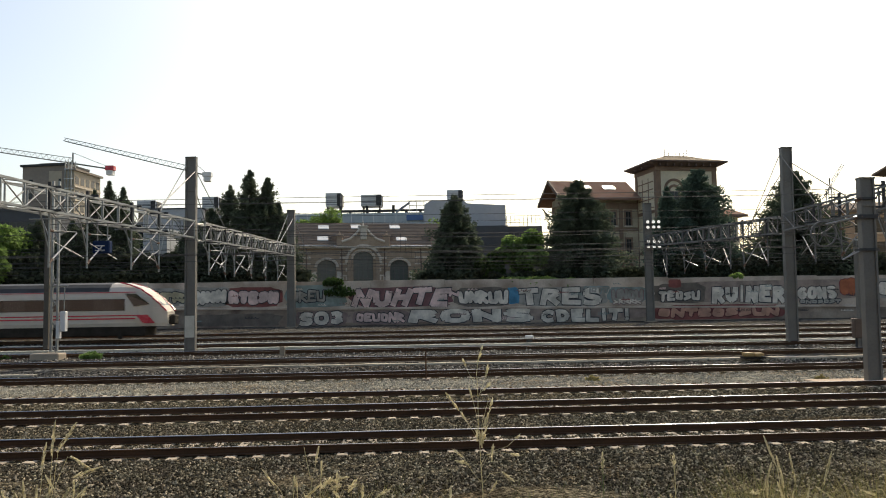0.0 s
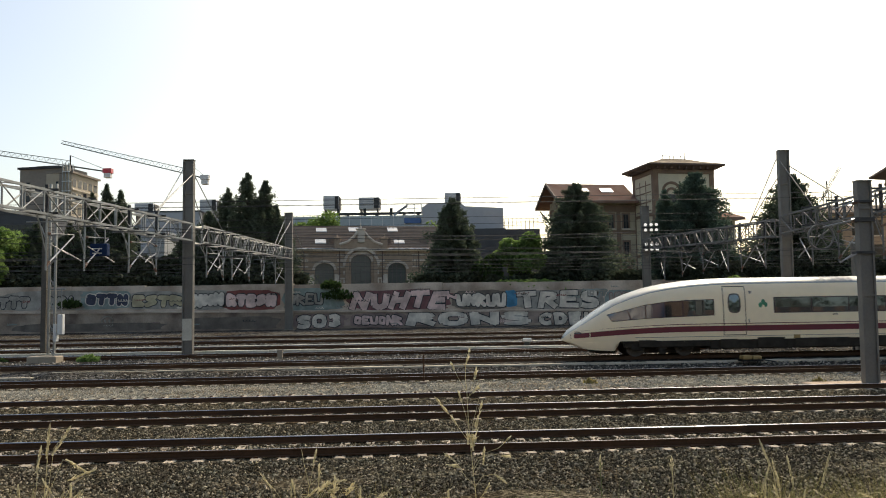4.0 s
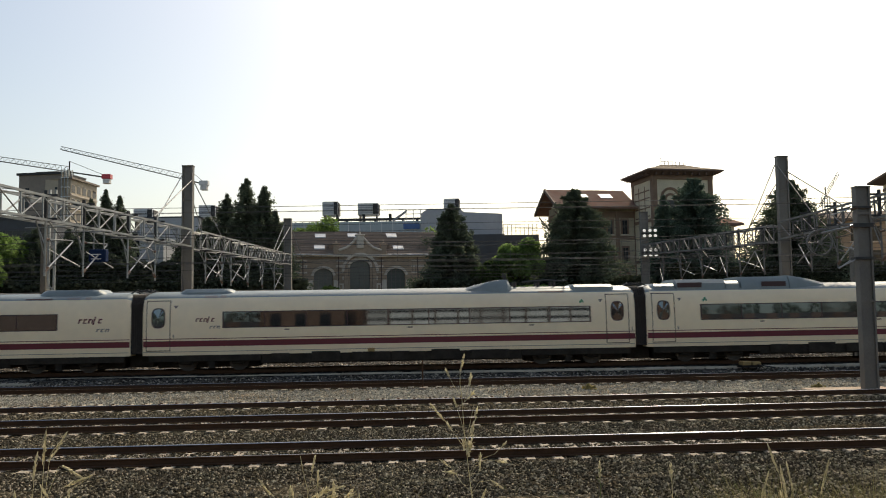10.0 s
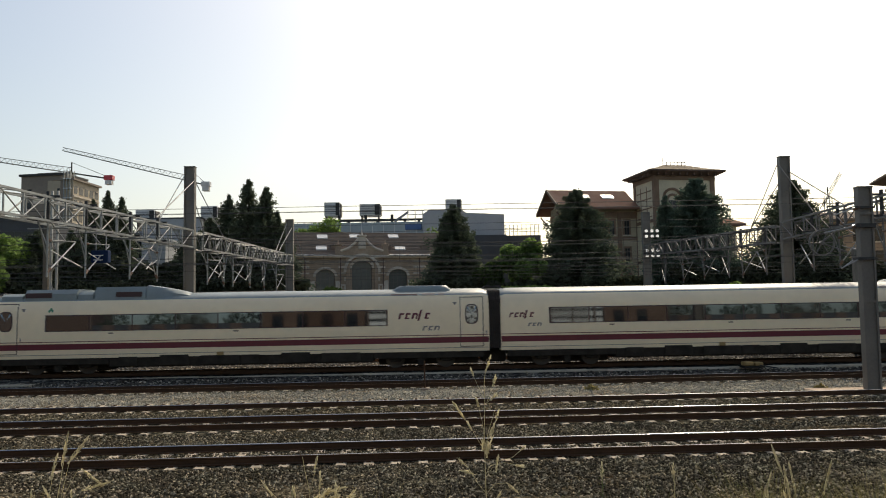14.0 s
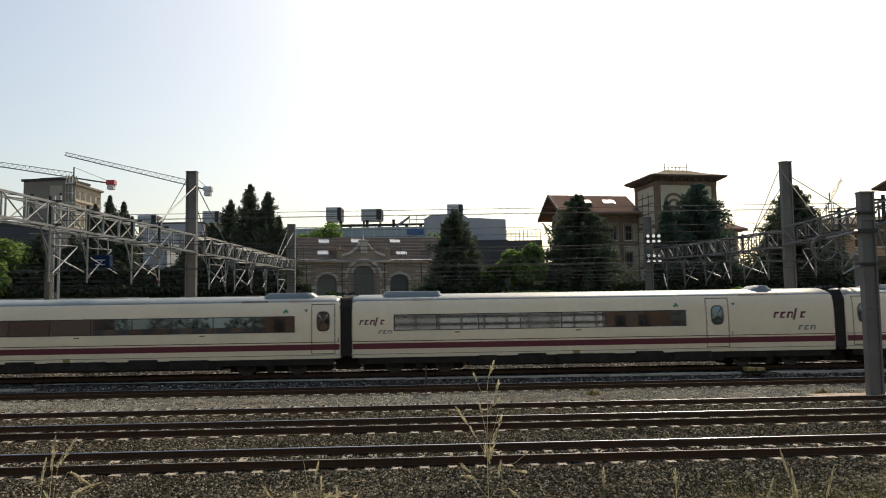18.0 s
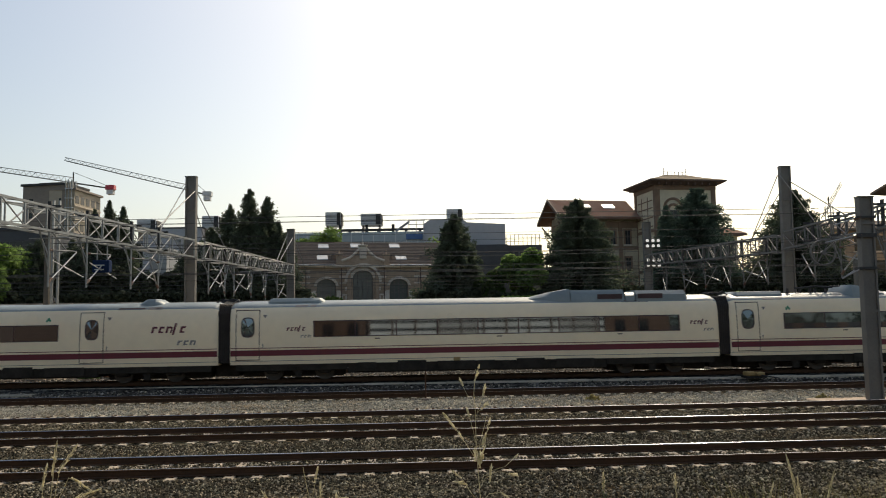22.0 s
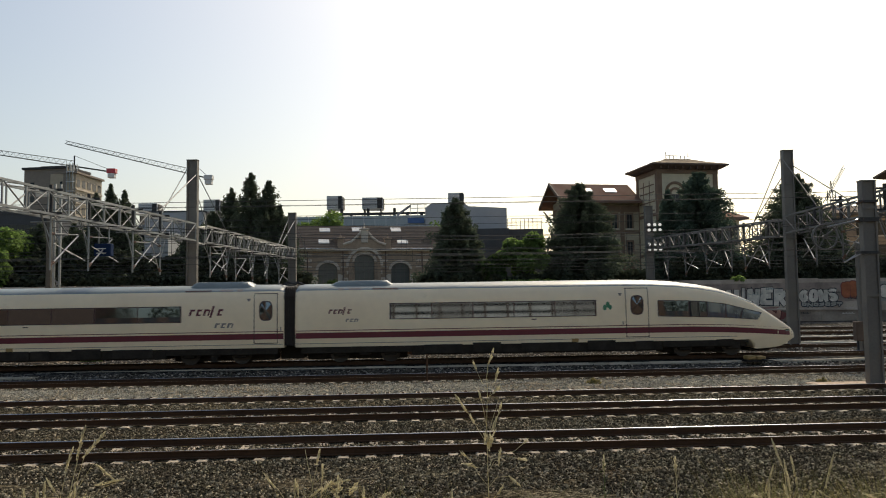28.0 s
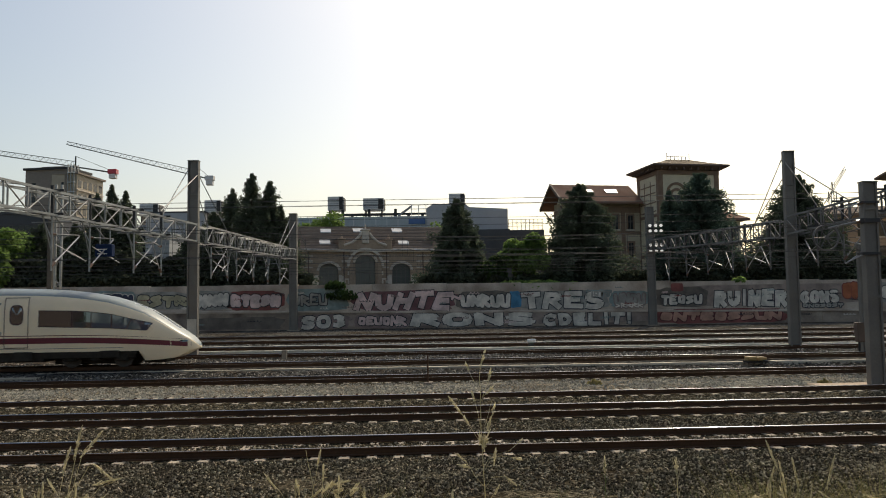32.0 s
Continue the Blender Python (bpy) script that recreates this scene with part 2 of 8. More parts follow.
def ground_sheet():
    xs = [-3000, -1200, -500, -250, -150, -100] + [x * 1.0 for x in range(-70, 71)] + [100, 150, 250, 500, 1200, 3000]
    vs = [-3000, -1000, -300, -100, -40, -15, 0, 3, 5.2, 6.3, 7.5] + [8 + 0.4 * i for i in range(22)] + [17.2 + 0.8 * i for i in range(25)]
    vs += [37.9, 38.4, 38.9, 39.4, 39.9, 41, 43, 46, 49, 52, 56, 60, 64, 69, 73, 76, 80, 85.8, 86.05, 86.45, 88, 90, 100, 130, 200, 400, 1000, 4000]
    s = Shape()
    for v in vs:
        for x in xs:
            xx = max(-150, min(150, x))
            z = ground_z(v)
            if 7 < v < 39 and abs(x) < 71:
                z += 0.05 * noise.noise((x * 0.7, v * 1.3, 3)) + 0.02 * noise.noise((x * 3.1, v * 3.1, 8))
            if 5 < v < 16 and abs(x) < 71:
                z += 0.10 * noise.noise((x * 0.35, v * 0.5, 1))
            s.v.append((x, v + lean_of(v) * xx, z))
    n = len(xs)
    for i in range(len(vs) - 1):
        mid = (vs[i] + vs[i + 1]) / 2
        slot = 0 if 7.9 < mid < 86.2 else 2
        if 38 < mid < 86.2:
            slot = 3
        if 29.3 < mid < 34.6:
            slot = 1
        for j in range(n - 1):
            k = i * n + j
            s.f.append((k, k + 1, k + n + 1, k + n))
            s.m.append(slot if abs(xs[j]) <= 500 else 2)
    return solo("ground", s.done("ground", [BALLAST, BALLAST_LIGHT, EARTH, BALLAST_FAR], fix=False), None, "crushed stone ballast of a wide railway yard", "ground", kind="structure")


ground_sheet()

# ---------------------------------------------------------------- tracks
RAIL_POLY = [(-0.075, 0.0), (0.075, 0.0), (0.075, 0.012), (0.012, 0.03), (0.009, 0.125), (0.036, 0.14), (0.036, 0.156),
             (0.030, 0.1675), (0.018, 0.1712), (0.006, 0.172), (-0.006, 0.172), (-0.016, 0.1712), (-0.024, 0.1690), (-0.031, 0.1650), (-0.036, 0.157), (-0.036, 0.14), (-0.009, 0.125), (-0.012, 0.03), (-0.075, 0.012)]


def rail_mesh(length):
    """The running side, towards -y, and the crown are worn bright; the rest is rusty."""
    s = Shape()
    n = len(RAIL_POLY)
    s.loft([[(x, y, z) for y, z in RAIL_POLY] for x in (-length, length)], 0, True, True)
    for i in range(n):
        (ya, za), (yb, zb) = RAIL_POLY[i], RAIL_POLY[(i + 1) % n]
        if min(za, zb) >= 0.156 and max(ya, yb) <= 0.0181:
            s.m[i] = 1
    return s.done("rail", [RUST, STEEL], fix=True)


RAIL = rail_mesh(160)


def sleeper_mesh():
    s = Shape()
    prof = [(-0.14, -0.2), (0.14, -0.2), (0.125, -0.03), (0.09, 0.0), (-0.09, 0.0), (-0.125, -0.03)]
    s.extrude(prof, 1, -1.28, 1.28)
    for y in (-0.86, 0.86):
        for k in (-0.13, 0.13):
            s.box(-0.05, 0.05, y + k - 0.03, y + k + 0.03, 0.0, 0.03, 1)
    return s.done("sleeper", [CONCRETE, RUST])


SLEEPER = sleeper_mesh()
TRACKS = {}


def track(v, top, gauge, pitch=0.6, phase=0.0, reach=0, near_only=False):
    """A track whose middle crosses x = 0 at depth v; top: height of the rail heads; reach: half length over which sleepers show."""
    k = lean_of(v)
    m = pose(0, v, top - 0.172, 0, 0, math.degrees(math.atan(k)))
    t = thing("track", m, "railway track with polished rail heads on pale concrete sleepers" if reach else "railway track with rusty rails half sunk in ballast", "track", "railway tracks", "structure")
    for side in ((-1,) if near_only else (-1, 1)):
        part("rail", RAIL, None, t, at=pose(0, side * (gauge + 0.07) / 2, 0, 2.0 * side, 0, 0 if side > 0 or near_only else 180))
    if reach:
        x = phase - math.ceil((reach + phase) / pitch) * pitch
        while x < reach:
            jit = 0.012 * math.sin(x * 12.9)
            part("sleeper", SLEEPER, None, t, at=pose(x + jit, 0.02 * math.sin(x * 7.7), 0.0))
            x += pitch
    TRACKS[round(v)] = t
    return t


track(18.85, 0.172, 1.668, 0.603, -1.16, 14)
track(24.3, 0.172, 1.668, 0.628, -1.62, 17)
track(29.65, 0.172, 1.668, 0.588, -1.64, 20, True)
track(36.55, 0.172, 1.668, 0.614, -2.08, 24)
track(40.97, 0.585, 1.435)
track(48.3, 0.62, 1.668)
track(55.3, 0.72, 1.668)
track(62.0, 0.87, 1.668)
track(69.8, 0.97, 1.668)


# ---------------------------------------------------------------- trackside wall
WALL_Y = 86.0
WALL = mat("weathered_render_wall", (0.58, 0.49, 0.40), 0.9, var=0.22, scale=0.35, fine=6, bump=0.3, tint=(0.29, 0.225, 0.175), tvar=1.0)
PLINTH = mat("dark_stained_plinth", (0.36, 0.29, 0.225), 0.9, var=0.25, scale=0.4, fine=6, bump=0.3, tint=(0.13, 0.095, 0.075), tvar=1.0)


def ledge_z(x):
    return 2.9 - 0.0112 * x


def wall():
    t = thing("wall_north", pose(0, 0, 0), "long weathered retaining wall covered with graffiti", "wall", kind="structure")
    for i in range(-20, 20):
        x0, x1 = i * 8.0, i * 8.0 + 7.98
        up = Shape()
        dz = 0.04 * math.sin(i * 3.7)
        zt = 5.84 - 0.0052 * (x0 + 4) + dz
        up.box(x0, x1, WALL_Y, WALL_Y + 0.45, 1.0, zt, c=0.02)
        part("wall_panel", up, WALL, t)
        lo = Shape()
        za, zb = ledge_z(x0), ledge_z(x1)
        lo.loft([[(x, WALL_Y - 0.30, 0.7), (x, WALL_Y - 0.22, z - 0.2), (x, WALL_Y - 0.003, z - 0.2), (x, WALL_Y - 0.003, 0.7)] for x, z in ((x0, za), (x1, zb))], 0, True, True)
        part("plinth", lo, PLINTH, t)
        cap = Shape()
        cap.loft([[(x, WALL_Y - 0.36, z - 0.197), (x, WALL_Y - 0.36, z - 0.02), (x, WALL_Y - 0.30, z), (x, WALL_Y - 0.003, z + 0.03), (x, WALL_Y - 0.003, z - 0.197)] for x, z in ((x0, za), (x1, zb))], 0, True, True)
        part("ledge", cap, WALL, t)
    return t


wall_north = wall()


# ---------------------------------------------------------------- portal masts and trusses
def mast(x, y, z0, z1, w, name="mast", label="tall grey steel portal mast beside the tracks", d=None, lean=0.0, foot=0.12):
    t = thing(name, pose(x, y, z0, 0, lean), label, "mast", "portal masts")
    h, d = z1 - z0, d or w * 0.75
    s = Shape()
    a, b, e = w / 2, d / 2, w * 0.13
    prof = [(-a, -b), (-a + e, -b), (-a + e, -b * 0.55), (a - e, -b * 0.55), (a - e, -b), (a, -b), (a, b), (a - e, b), (a - e, b * 0.55), (-a + e, b * 0.55), (-a + e, b), (-a, b)]
    s.extrude(prof, 2, 0, h)
    part("column", s, GALV_DULL, t)
    c = Shape()
    c.box(-a - 0.02, a + 0.02, -b - 0.02, b + 0.02, h, h + 0.05)
    part("cap", c, GALV_DULL, t)
    f = Shape()
    f.box(-a - 0.2, a + 0.2, -b - 0.2, b + 0.2, -0.5, foot, c=0.03)
    part("footing", f, CONCRETE, t)
    for i in range(1, int(h / 3.6) + 1):
        k = Shape()
        k.box(-a + e, a - e, -b * 0.95, -b * 0.55, i * 3.4 - 0.05, i * 3.4 + 0.05)
        part("batten", k, GALV_DULL, t)
    return t


TRUSS_Z0, TRUSS_Z1 = 7.65, 8.7


def truss(x0, y0, z0, x1, y1, z1, label, steel=GALV):
    """A lattice gantry that spans the tracks, along y."""
    H2, W = TRUSS_Z1 - TRUSS_Z0, 0.9
    L = math.hypot(x1 - x0, y1 - y0)
    t = thing("gantry_truss", pose(x0, y0, z0 - H2, math.degrees(math.atan2(z1 - z0, L)), 0, math.degrees(math.atan2(x0 - x1, y1 - y0))), label, "truss", "gantry trusses")
    for cx in (-W / 2, W / 2):
        for cz in (0, H2):
            s = Shape()
            s.box(cx - 0.05, cx + 0.05, 0, L, cz - 0.05, cz + 0.05)
            part("chord", s, steel, t)
    bay = 1.45
    n = int(L / bay)
    bay = L / n
    post, diag, diag2, low = Shape(), Shape(), Shape(), Shape()
    post.box(-0.03, 0.03, -0.03, 0.03, 0, H2)
    diag.tube((0, 0, 0.02), (0, bay, H2 - 0.02), 0.032, 6)
    diag2.tube((0, bay, 0.02), (0, 0, H2 - 0.02), 0.032, 6)
    low.tube((-W / 2, 0, 0), (W / 2, bay, 0), 0.025, 5)
    ms = [q.done(k, steel) for q, k in ((post, "strut"), (diag, "diagonal"), (diag2, "diagonal"), (low, "brace"))]
    for i in range(n + 1):
        for cx in (-W / 2, W / 2):
            part("strut", ms[0], None, t, at=pose(cx, i * bay, 0))
            if i < n:
                part("diagonal", ms[1 + i % 2], None, t, at=pose(cx, i * bay, 0))
        if i < n:
            part("brace", ms[3], None, t, at=pose(0, i * bay, 0))
            part("brace", ms[3], None, t, at=pose(0, i * bay, H2))
    return t


XL, XR = -15.9, 21.55
mast_left = mast(XL, 50, 0.4, 12.7, 0.66, d=0.4)
mast(XR, 50, 0.4, 12.7, 0.66, d=0.4, lean=0.45)
mast(XL - 0.3, 84.3, 1.0, 13.4, 0.8)
mast(XR, 84.3, 1.0, 13.5, 0.8)
mast(16.4, 31, 0.0, 7.82, 0.56, d=0.34, lean=0.5, foot=0.02)
s_ = Shape()
s_.box(-0.30, 0.30, -0.204, -0.2, 1.0, 2.35)
part("paint_patch", s_, TROUGH, mast_left, "pale whitewashed patch")
truss(-18.9, 24, 8.56, XL - 0.1, 49.6, 8.64, "pale galvanised lattice gantry over the tracks")
truss(XL + 0.3, 50.4, 8.6, XL - 0.4, 83.8, 9.6, "pale galvanised lattice gantry over the far tracks")
truss(XR + 0.5, 30, 8.6, XR, 49.6, 8.5, "grey lattice gantry over the tracks", GALV_OLD)
truss(XR, 50.4, 8.4, XR, 83.8, 10.0, "grey lattice gantry over the far tracks", GALV_OLD)


# ---------------------------------------------------------------- graffiti on the wall
def paint(name, col, rough=0.7):
    col = (col[0], col[1] * 0.97, col[2] * 0.88)
    return mat(name, col, rough, var=0.16, scale=1.1, fine=5, bump=0, tint=[c * 0.6 for c in col], tvar=1.0)


P_WHITE, P_BLACK, P_PINK = paint("white_spray_paint", (0.74, 0.70, 0.66)), paint("black_spray_paint", (0.038, 0.038, 0.045)), paint("pink_white_spray_paint", (0.78, 0.60, 0.60))
P_PURPLE, P_TEAL, P_BLUE, P_RED = paint("purple_spray_paint", (0.27, 0.20, 0.20)), paint("dull_teal_spray_paint", (0.25, 0.33, 0.345)), paint("blue_spray_paint", (0.064, 0.256, 0.461)), paint("dull_red_spray_paint", (0.256, 0.077, 0.070))
P_ORANGE, P_YELLOW, P_LILAC, P_GREY, P_ROSE = paint("orange_spray_paint", (0.461, 0.141, 0.064)), paint("pale_yellow_spray_paint", (0.538, 0.486, 0.346)), paint("dull_lilac_spray_paint", (0.34, 0.27, 0.25)), paint("blue_grey_roller_paint", (0.35, 0.345, 0.335)), paint("faded_rose_spray_paint", (0.56, 0.31, 0.245))

P_NAVY = paint("dark_navy_spray_paint", (0.05, 0.055, 0.10))
P_PLUM = paint("dark_wine_spray_paint", (0.21, 0.095, 0.105))
P_WINE = paint("deep_red_spray_paint", (0.12, 0.03, 0.03))
P_SMOKE = paint("smoke_brown_roller_paint", (0.17, 0.145, 0.13))


def face_y(z, x):
    return WALL_Y - 0.012 if z > ledge_z(x) else WALL_Y - 0.318 + 0.08 * (z - 0.7) / 2.0 - 0.012


def blob(x0, x1, z0, z1, rng, off):
    """Uneven patch of paint."""
    s = Shape()
    n = 26
    cx, cz = (x0 + x1) / 2, (z0 + z1) / 2
    vs = []
    for i in range(n):
        a = 2 * math.pi * i / n
        c, q = math.cos(a), math.sin(a)
        k = 1 + rng.uniform(-0.09, 0.05)
        x = cx + (x1 - x0) / 2 * math.copysign(abs(c) ** 0.45, c) * k
        z = cz + (z1 - z0) / 2 * math.copysign(abs(q) ** 0.45, q) * k
        vs.append((x, face_y(cz, cx) - off, min(z, 5.72)))
    return s.add(vs, [tuple(range(n))])


def slab_stroke(s, p, q, rx, rz, y, ends=0.72):
    """A broad square-ended stroke, thicker across than along the height."""
    p, q = Vector((p[0], 0, p[1])), Vector((q[0], 0, q[1]))
    d = (q - p)
    d = d.normalized() if d.length > 1e-4 else Vector((1, 0, 0))
    n = Vector((-d.z * rx, 0, d.x * rz))
    e = Vector((d.x * rx, 0, d.z * rz)) * ends
    pts = [p + n - e, p - n - e, q - n * 1.06 + e, q + n * 0.96 + e]
    s.add([(v.x, y, v.z) for v in pts], [(0, 1, 2, 3)])


def stroke(s, p, q, r, y):
    p, q = Vector((p[0], 0, p[1])), Vector((q[0], 0, q[1]))
    d = (q - p)
    d = d.normalized() if d.length > 1e-4 else Vector((1, 0, 0))
    n = Vector((-d.z, 0, d.x))
    pts = [p + n * r, p + n * r * 0.5 - d * r * 0.8, p - n * r * 0.5 - d * r * 0.8, p - n * r, q - n * r, q - n * r * 0.5 + d * r * 0.8, q + n * r * 0.5 + d * r * 0.8, q + n * r]
    s.add([(v.x, y, v.z) for v in pts], [tuple(range(8))])


SIGNS = (((0, 0, 0, 1), (0, 1, 0.9, 0.7), (0.9, 0.7, 0.1, 0.5), (0.1, 0.5, 1, 0)), ((0, 0, 0.1, 1), (0.1, 1, 0.9, 0), (0.9, 0, 1, 1)), ((0.9, 0.9, 0.1, 0.75), (0.1, 0.75, 0.9, 0.35), (0.9, 0.35, 0, 0.05)),
         ((0, 0.95, 0.1, 0.1), (0.1, 0.1, 0.9, 0.05), (0.9, 0.05, 1, 1)), ((0, 0, 0.1, 1), (0.1, 1, 0.95, 0.95), (0.05, 0.5, 0.7, 0.5), (0, 0.03, 0.95, 0.05)), ((0.1, 0.2, 0.2, 0.9), (0.2, 0.9, 0.9, 0.8), (0.9, 0.8, 0.8, 0.1), (0.8, 0.1, 0.1, 0.2)), ((0.45, 0, 0.55, 0.95), (0, 0.95, 1, 0.9)))


def piece(x0, x1, z0, z1, n, fill, edge, back, seed, fat=0.13, label="spray-painted bubble lettering"):
    """A row of fat letter-like forms with an outline, on a patch of another colour. No readable word."""
    rng = random.Random(seed)
    if back:
        part("paint_patch", blob(x0 - 0.5, x1 + 0.5, z0 - 0.15, z1 + 0.18, rng, 0.0), back, wall_north)
    inner, outer = Shape(), Shape()
    w = (x1 - x0) / n
    y = face_y((z0 + z1) / 2, (x0 + x1) / 2)
    r = 1.2 * fat * (z1 - z0)
    for i in range(n):
        a, b = x0 + i * w + r, x0 + (i + 1) * w - r * 0.5
        lo, hi = z0 + r + rng.uniform(0, 0.12) * (z1 - z0), z1 - r - rng.uniform(0, 0.12) * (z1 - z0)
        for j, k in enumerate(SIGNS[rng.randrange(len(SIGNS))]):
            p, q = (a + (b - a) * k[0], lo + (hi - lo) * k[1]), (a + (b - a) * k[2], lo + (hi - lo) * k[3])
            stroke(outer, p, q, r + 0.10, y - 0.006 - 0.001 * j - 0.004 * (i % 2))
            stroke(inner, p, q, r, y - 0.018 - 0.001 * j - 0.004 * (i % 2))
    part("graffiti_outline", outer.done("graffiti_outline", edge, fix=False), None, wall_north)
    part("graffiti", inner.done("graffiti", fill, fix=False), None, wall_north, label)


GLYPHS = {
    "T": (((0.02, 0.94), (0.98, 1.0)), ((0.52, 0.95), (0.46, 0.0))),
    "R": (((0.08, 0.0), (0.12, 1.0)), ((0.12, 0.98), (0.78, 0.95), (0.88, 0.72), (0.62, 0.5), (0.12, 0.48)), ((0.45, 0.48), (0.95, 0.02))),
    "E": (((0.10, 0.02), (0.14, 0.98)), ((0.14, 0.97), (0.92, 1.0)), ((0.12, 0.52), (0.78, 0.54)), ((0.10, 0.03), (0.95, 0.0))),
    "S": (((0.94, 0.90), (0.70, 1.0), (0.30, 1.0), (0.08, 0.86), (0.10, 0.66), (0.30, 0.55), (0.70, 0.46), (0.92, 0.34), (0.90, 0.12), (0.66, 0.0), (0.30, 0.0), (0.04, 0.10)),),
    "U": (((0.06, 1.0), (0.12, 0.22), (0.48, 0.0), (0.86, 0.2), (0.92, 1.0)),),
    "I": (((0.5, 0.0), (0.52, 1.0)),),
    "N": (((0.06, 0.0), (0.10, 1.0)), ((0.10, 1.0), (0.86, 0.0)), ((0.86, 0.0), (0.94, 1.0))),
    "G": (((0.90, 0.84), (0.52, 1.0), (0.10, 0.72), (0.10, 0.26), (0.50, 0.0), (0.90, 0.18), (0.90, 0.45), (0.58, 0.46)),),
    "O": (((0.34, 0.0), (0.12, 0.12), (0.06, 0.5), (0.12, 0.88), (0.34, 1.0), (0.66, 1.0), (0.88, 0.88), (0.94, 0.5), (0.88, 0.12), (0.66, 0.0), (0.34, 0.0)),),
    "C": (((0.92, 0.86), (0.52, 1.0), (0.10, 0.74), (0.10, 0.24), (0.52, 0.0), (0.92, 0.14)),),
    "D": (((0.10, 0.0), (0.12, 1.0)), ((0.12, 0.98), (0.66, 0.92), (0.92, 0.52), (0.64, 0.06), (0.10, 0.02))),
    "L": (((0.14, 1.0), (0.12, 0.03)), ((0.12, 0.03), (0.90, 0.0))),
    "3": (((0.10, 0.90), (0.55, 1.0), (0.88, 0.78), (0.45, 0.52), (0.90, 0.26), (0.52, 0.0), (0.06, 0.10)),),
    "H": (((0.08, 0.0), (0.12, 1.0)), ((0.12, 0.5), (0.88, 0.54)), ((0.86, 0.0), (0.92, 1.0))),
    "!": (((0.5, 0.36), (0.55, 1.0)), ((0.48, 0.02), (0.5, 0.06))),
}


def letters(text, x0, x1, z0, z1, fill, edge, back, seed, fat=0.05, shear=0.0, label="white spray-painted block letters"):
    """Fat sprayed capitals, each drawn in broad strokes inside a dark outline."""
    rng = random.Random(seed)
    if back:
        part("paint_patch", blob(x0 - 0.4, x1 + 0.4, z0 - 0.12, z1 + 0.15, rng, 0.0), back, wall_north)
    y = face_y((z0 + z1) / 2, (x0 + x1) / 2)
    wide = [0.55 if c in "I!" else 1.0 for c in text]
    unit = (x1 - x0) / sum(wide)
    inner, outer = Shape(), Shape()
    x = x0
    for i, (c, k) in enumerate(zip(text, wide)):
        w = unit * k
        r = min(0.125 * (z1 - z0) + 0.6 * fat, 0.2 * w)
        dz, lean = rng.uniform(-0.06, 0.06) * (z1 - z0), rng.uniform(-0.12, 0.12) * w
        rx = max(r, 0.15 * w)
        a, b, lo, hi = x + rx * 0.8, x + w - rx * 0.8, z0 + r * 0.8 + dz, z1 - r * 0.8 + dz
        for j, line in enumerate(GLYPHS[c]):
            pts = [(a + (b - a) * u + (lean + shear * (hi - lo)) * (v - 0.5), lo + (hi - lo) * v) for u, v in line]
            for n, (p, q) in enumerate(zip(pts, pts[1:])):
                d = 0.0006 * n + 0.0012 * j
                k2 = rng.uniform(0.92, 1.1)
                ends = 0.72 if len(line) == 2 else 0.22
                slab_stroke(outer, p, q, rx * k2 + 0.09, r + 0.09, y - 0.006 - d, ends)
                slab_stroke(inner, p, q, rx * k2, r * rng.uniform(0.92, 1.05), y - 0.018 - d, ends)
        x += w
    part("graffiti_outline", outer.done("graffiti_outline", edge, fix=False), None, wall_north)
    part("graffiti", inner.done("graffiti", fill, fix=False), None, wall_north, label)


part("paint_patch", blob(-48, -33.5, 3.5, 5.6, random.Random(90), -0.004), P_GREY, wall_north)
part("paint_patch", blob(-17.2, -10.5, 3.1, 5.5, random.Random(91), -0.004), P_TEAL, wall_north)
part("paint_patch", blob(-17.0, 22.0, 1.35, 2.6, random.Random(92), -0.004), P_LILAC, wall_north)
part("paint_patch", blob(22.5, 46.0, 3.0, 5.3, random.Random(93), -0.004), P_LILAC, wall_north)
part("paint_patch", blob(-27.8, -17.4, 1.15, 2.55, random.Random(96), -0.004), P_SMOKE, wall_north)
part("paint_patch", blob(-46, -29.5, 1.2, 2.1, random.Random(97), -0.004), P_SMOKE, wall_north)
piece(-47.8, -44.4, 3.7, 5.2, 3, P_GREY, P_BLACK, None, 1)
piece(-42.4, -39.8, 3.7, 5.1, 2, P_GREY, P_BLACK, P_GREY, 2)
piece(-38.4, -33.9, 3.75, 5.4, 4, P_NAVY, P_WHITE, P_TEAL, 3)
piece(-33.4, -28.0, 3.6, 5.2, 4, P_YELLOW, P_BLACK, P_GREY, 4)
piece(-27.0, -23.6, 3.5, 5.3, 3, P_WHITE, P_BLACK, P_GREY, 5)
piece(-23.3, -18.0, 3.4, 5.2, 5, P_PINK, P_BLACK, P_RED, 6, 0.15)
piece(-16.7, -12.9, 3.6, 5.0, 4, P_GREY, P_BLACK, None, 7, 0.08)
letters("NUHTE", -9.9, 0.6, 3.1, 5.0, P_PINK, P_BLACK, P_PLUM, 8, 0.10, 0.22, "pink-white spray-painted block letters")
piece(0.4, 1.5, 4.0, 4.7, 1, P_PINK, P_BLACK, None, 8, 0.16)
piece(1.4, 6.7, 3.05, 4.8, 5, P_WHITE, P_BLACK, P_SMOKE, 9, 0.11)
part("paint_patch", blob(6.6, 8.0, 3.1, 4.9, random.Random(94), 0.004), P_BLUE, wall_north)
letters("TRES", 7.95, 16.9, 2.95, 4.75, P_WHITE, P_BLACK, P_GREY, 10, 0.075)
piece(15.0, 17.6, 4.1, 4.9, 4, P_GREY, P_TEAL, None, 41, 0.1)
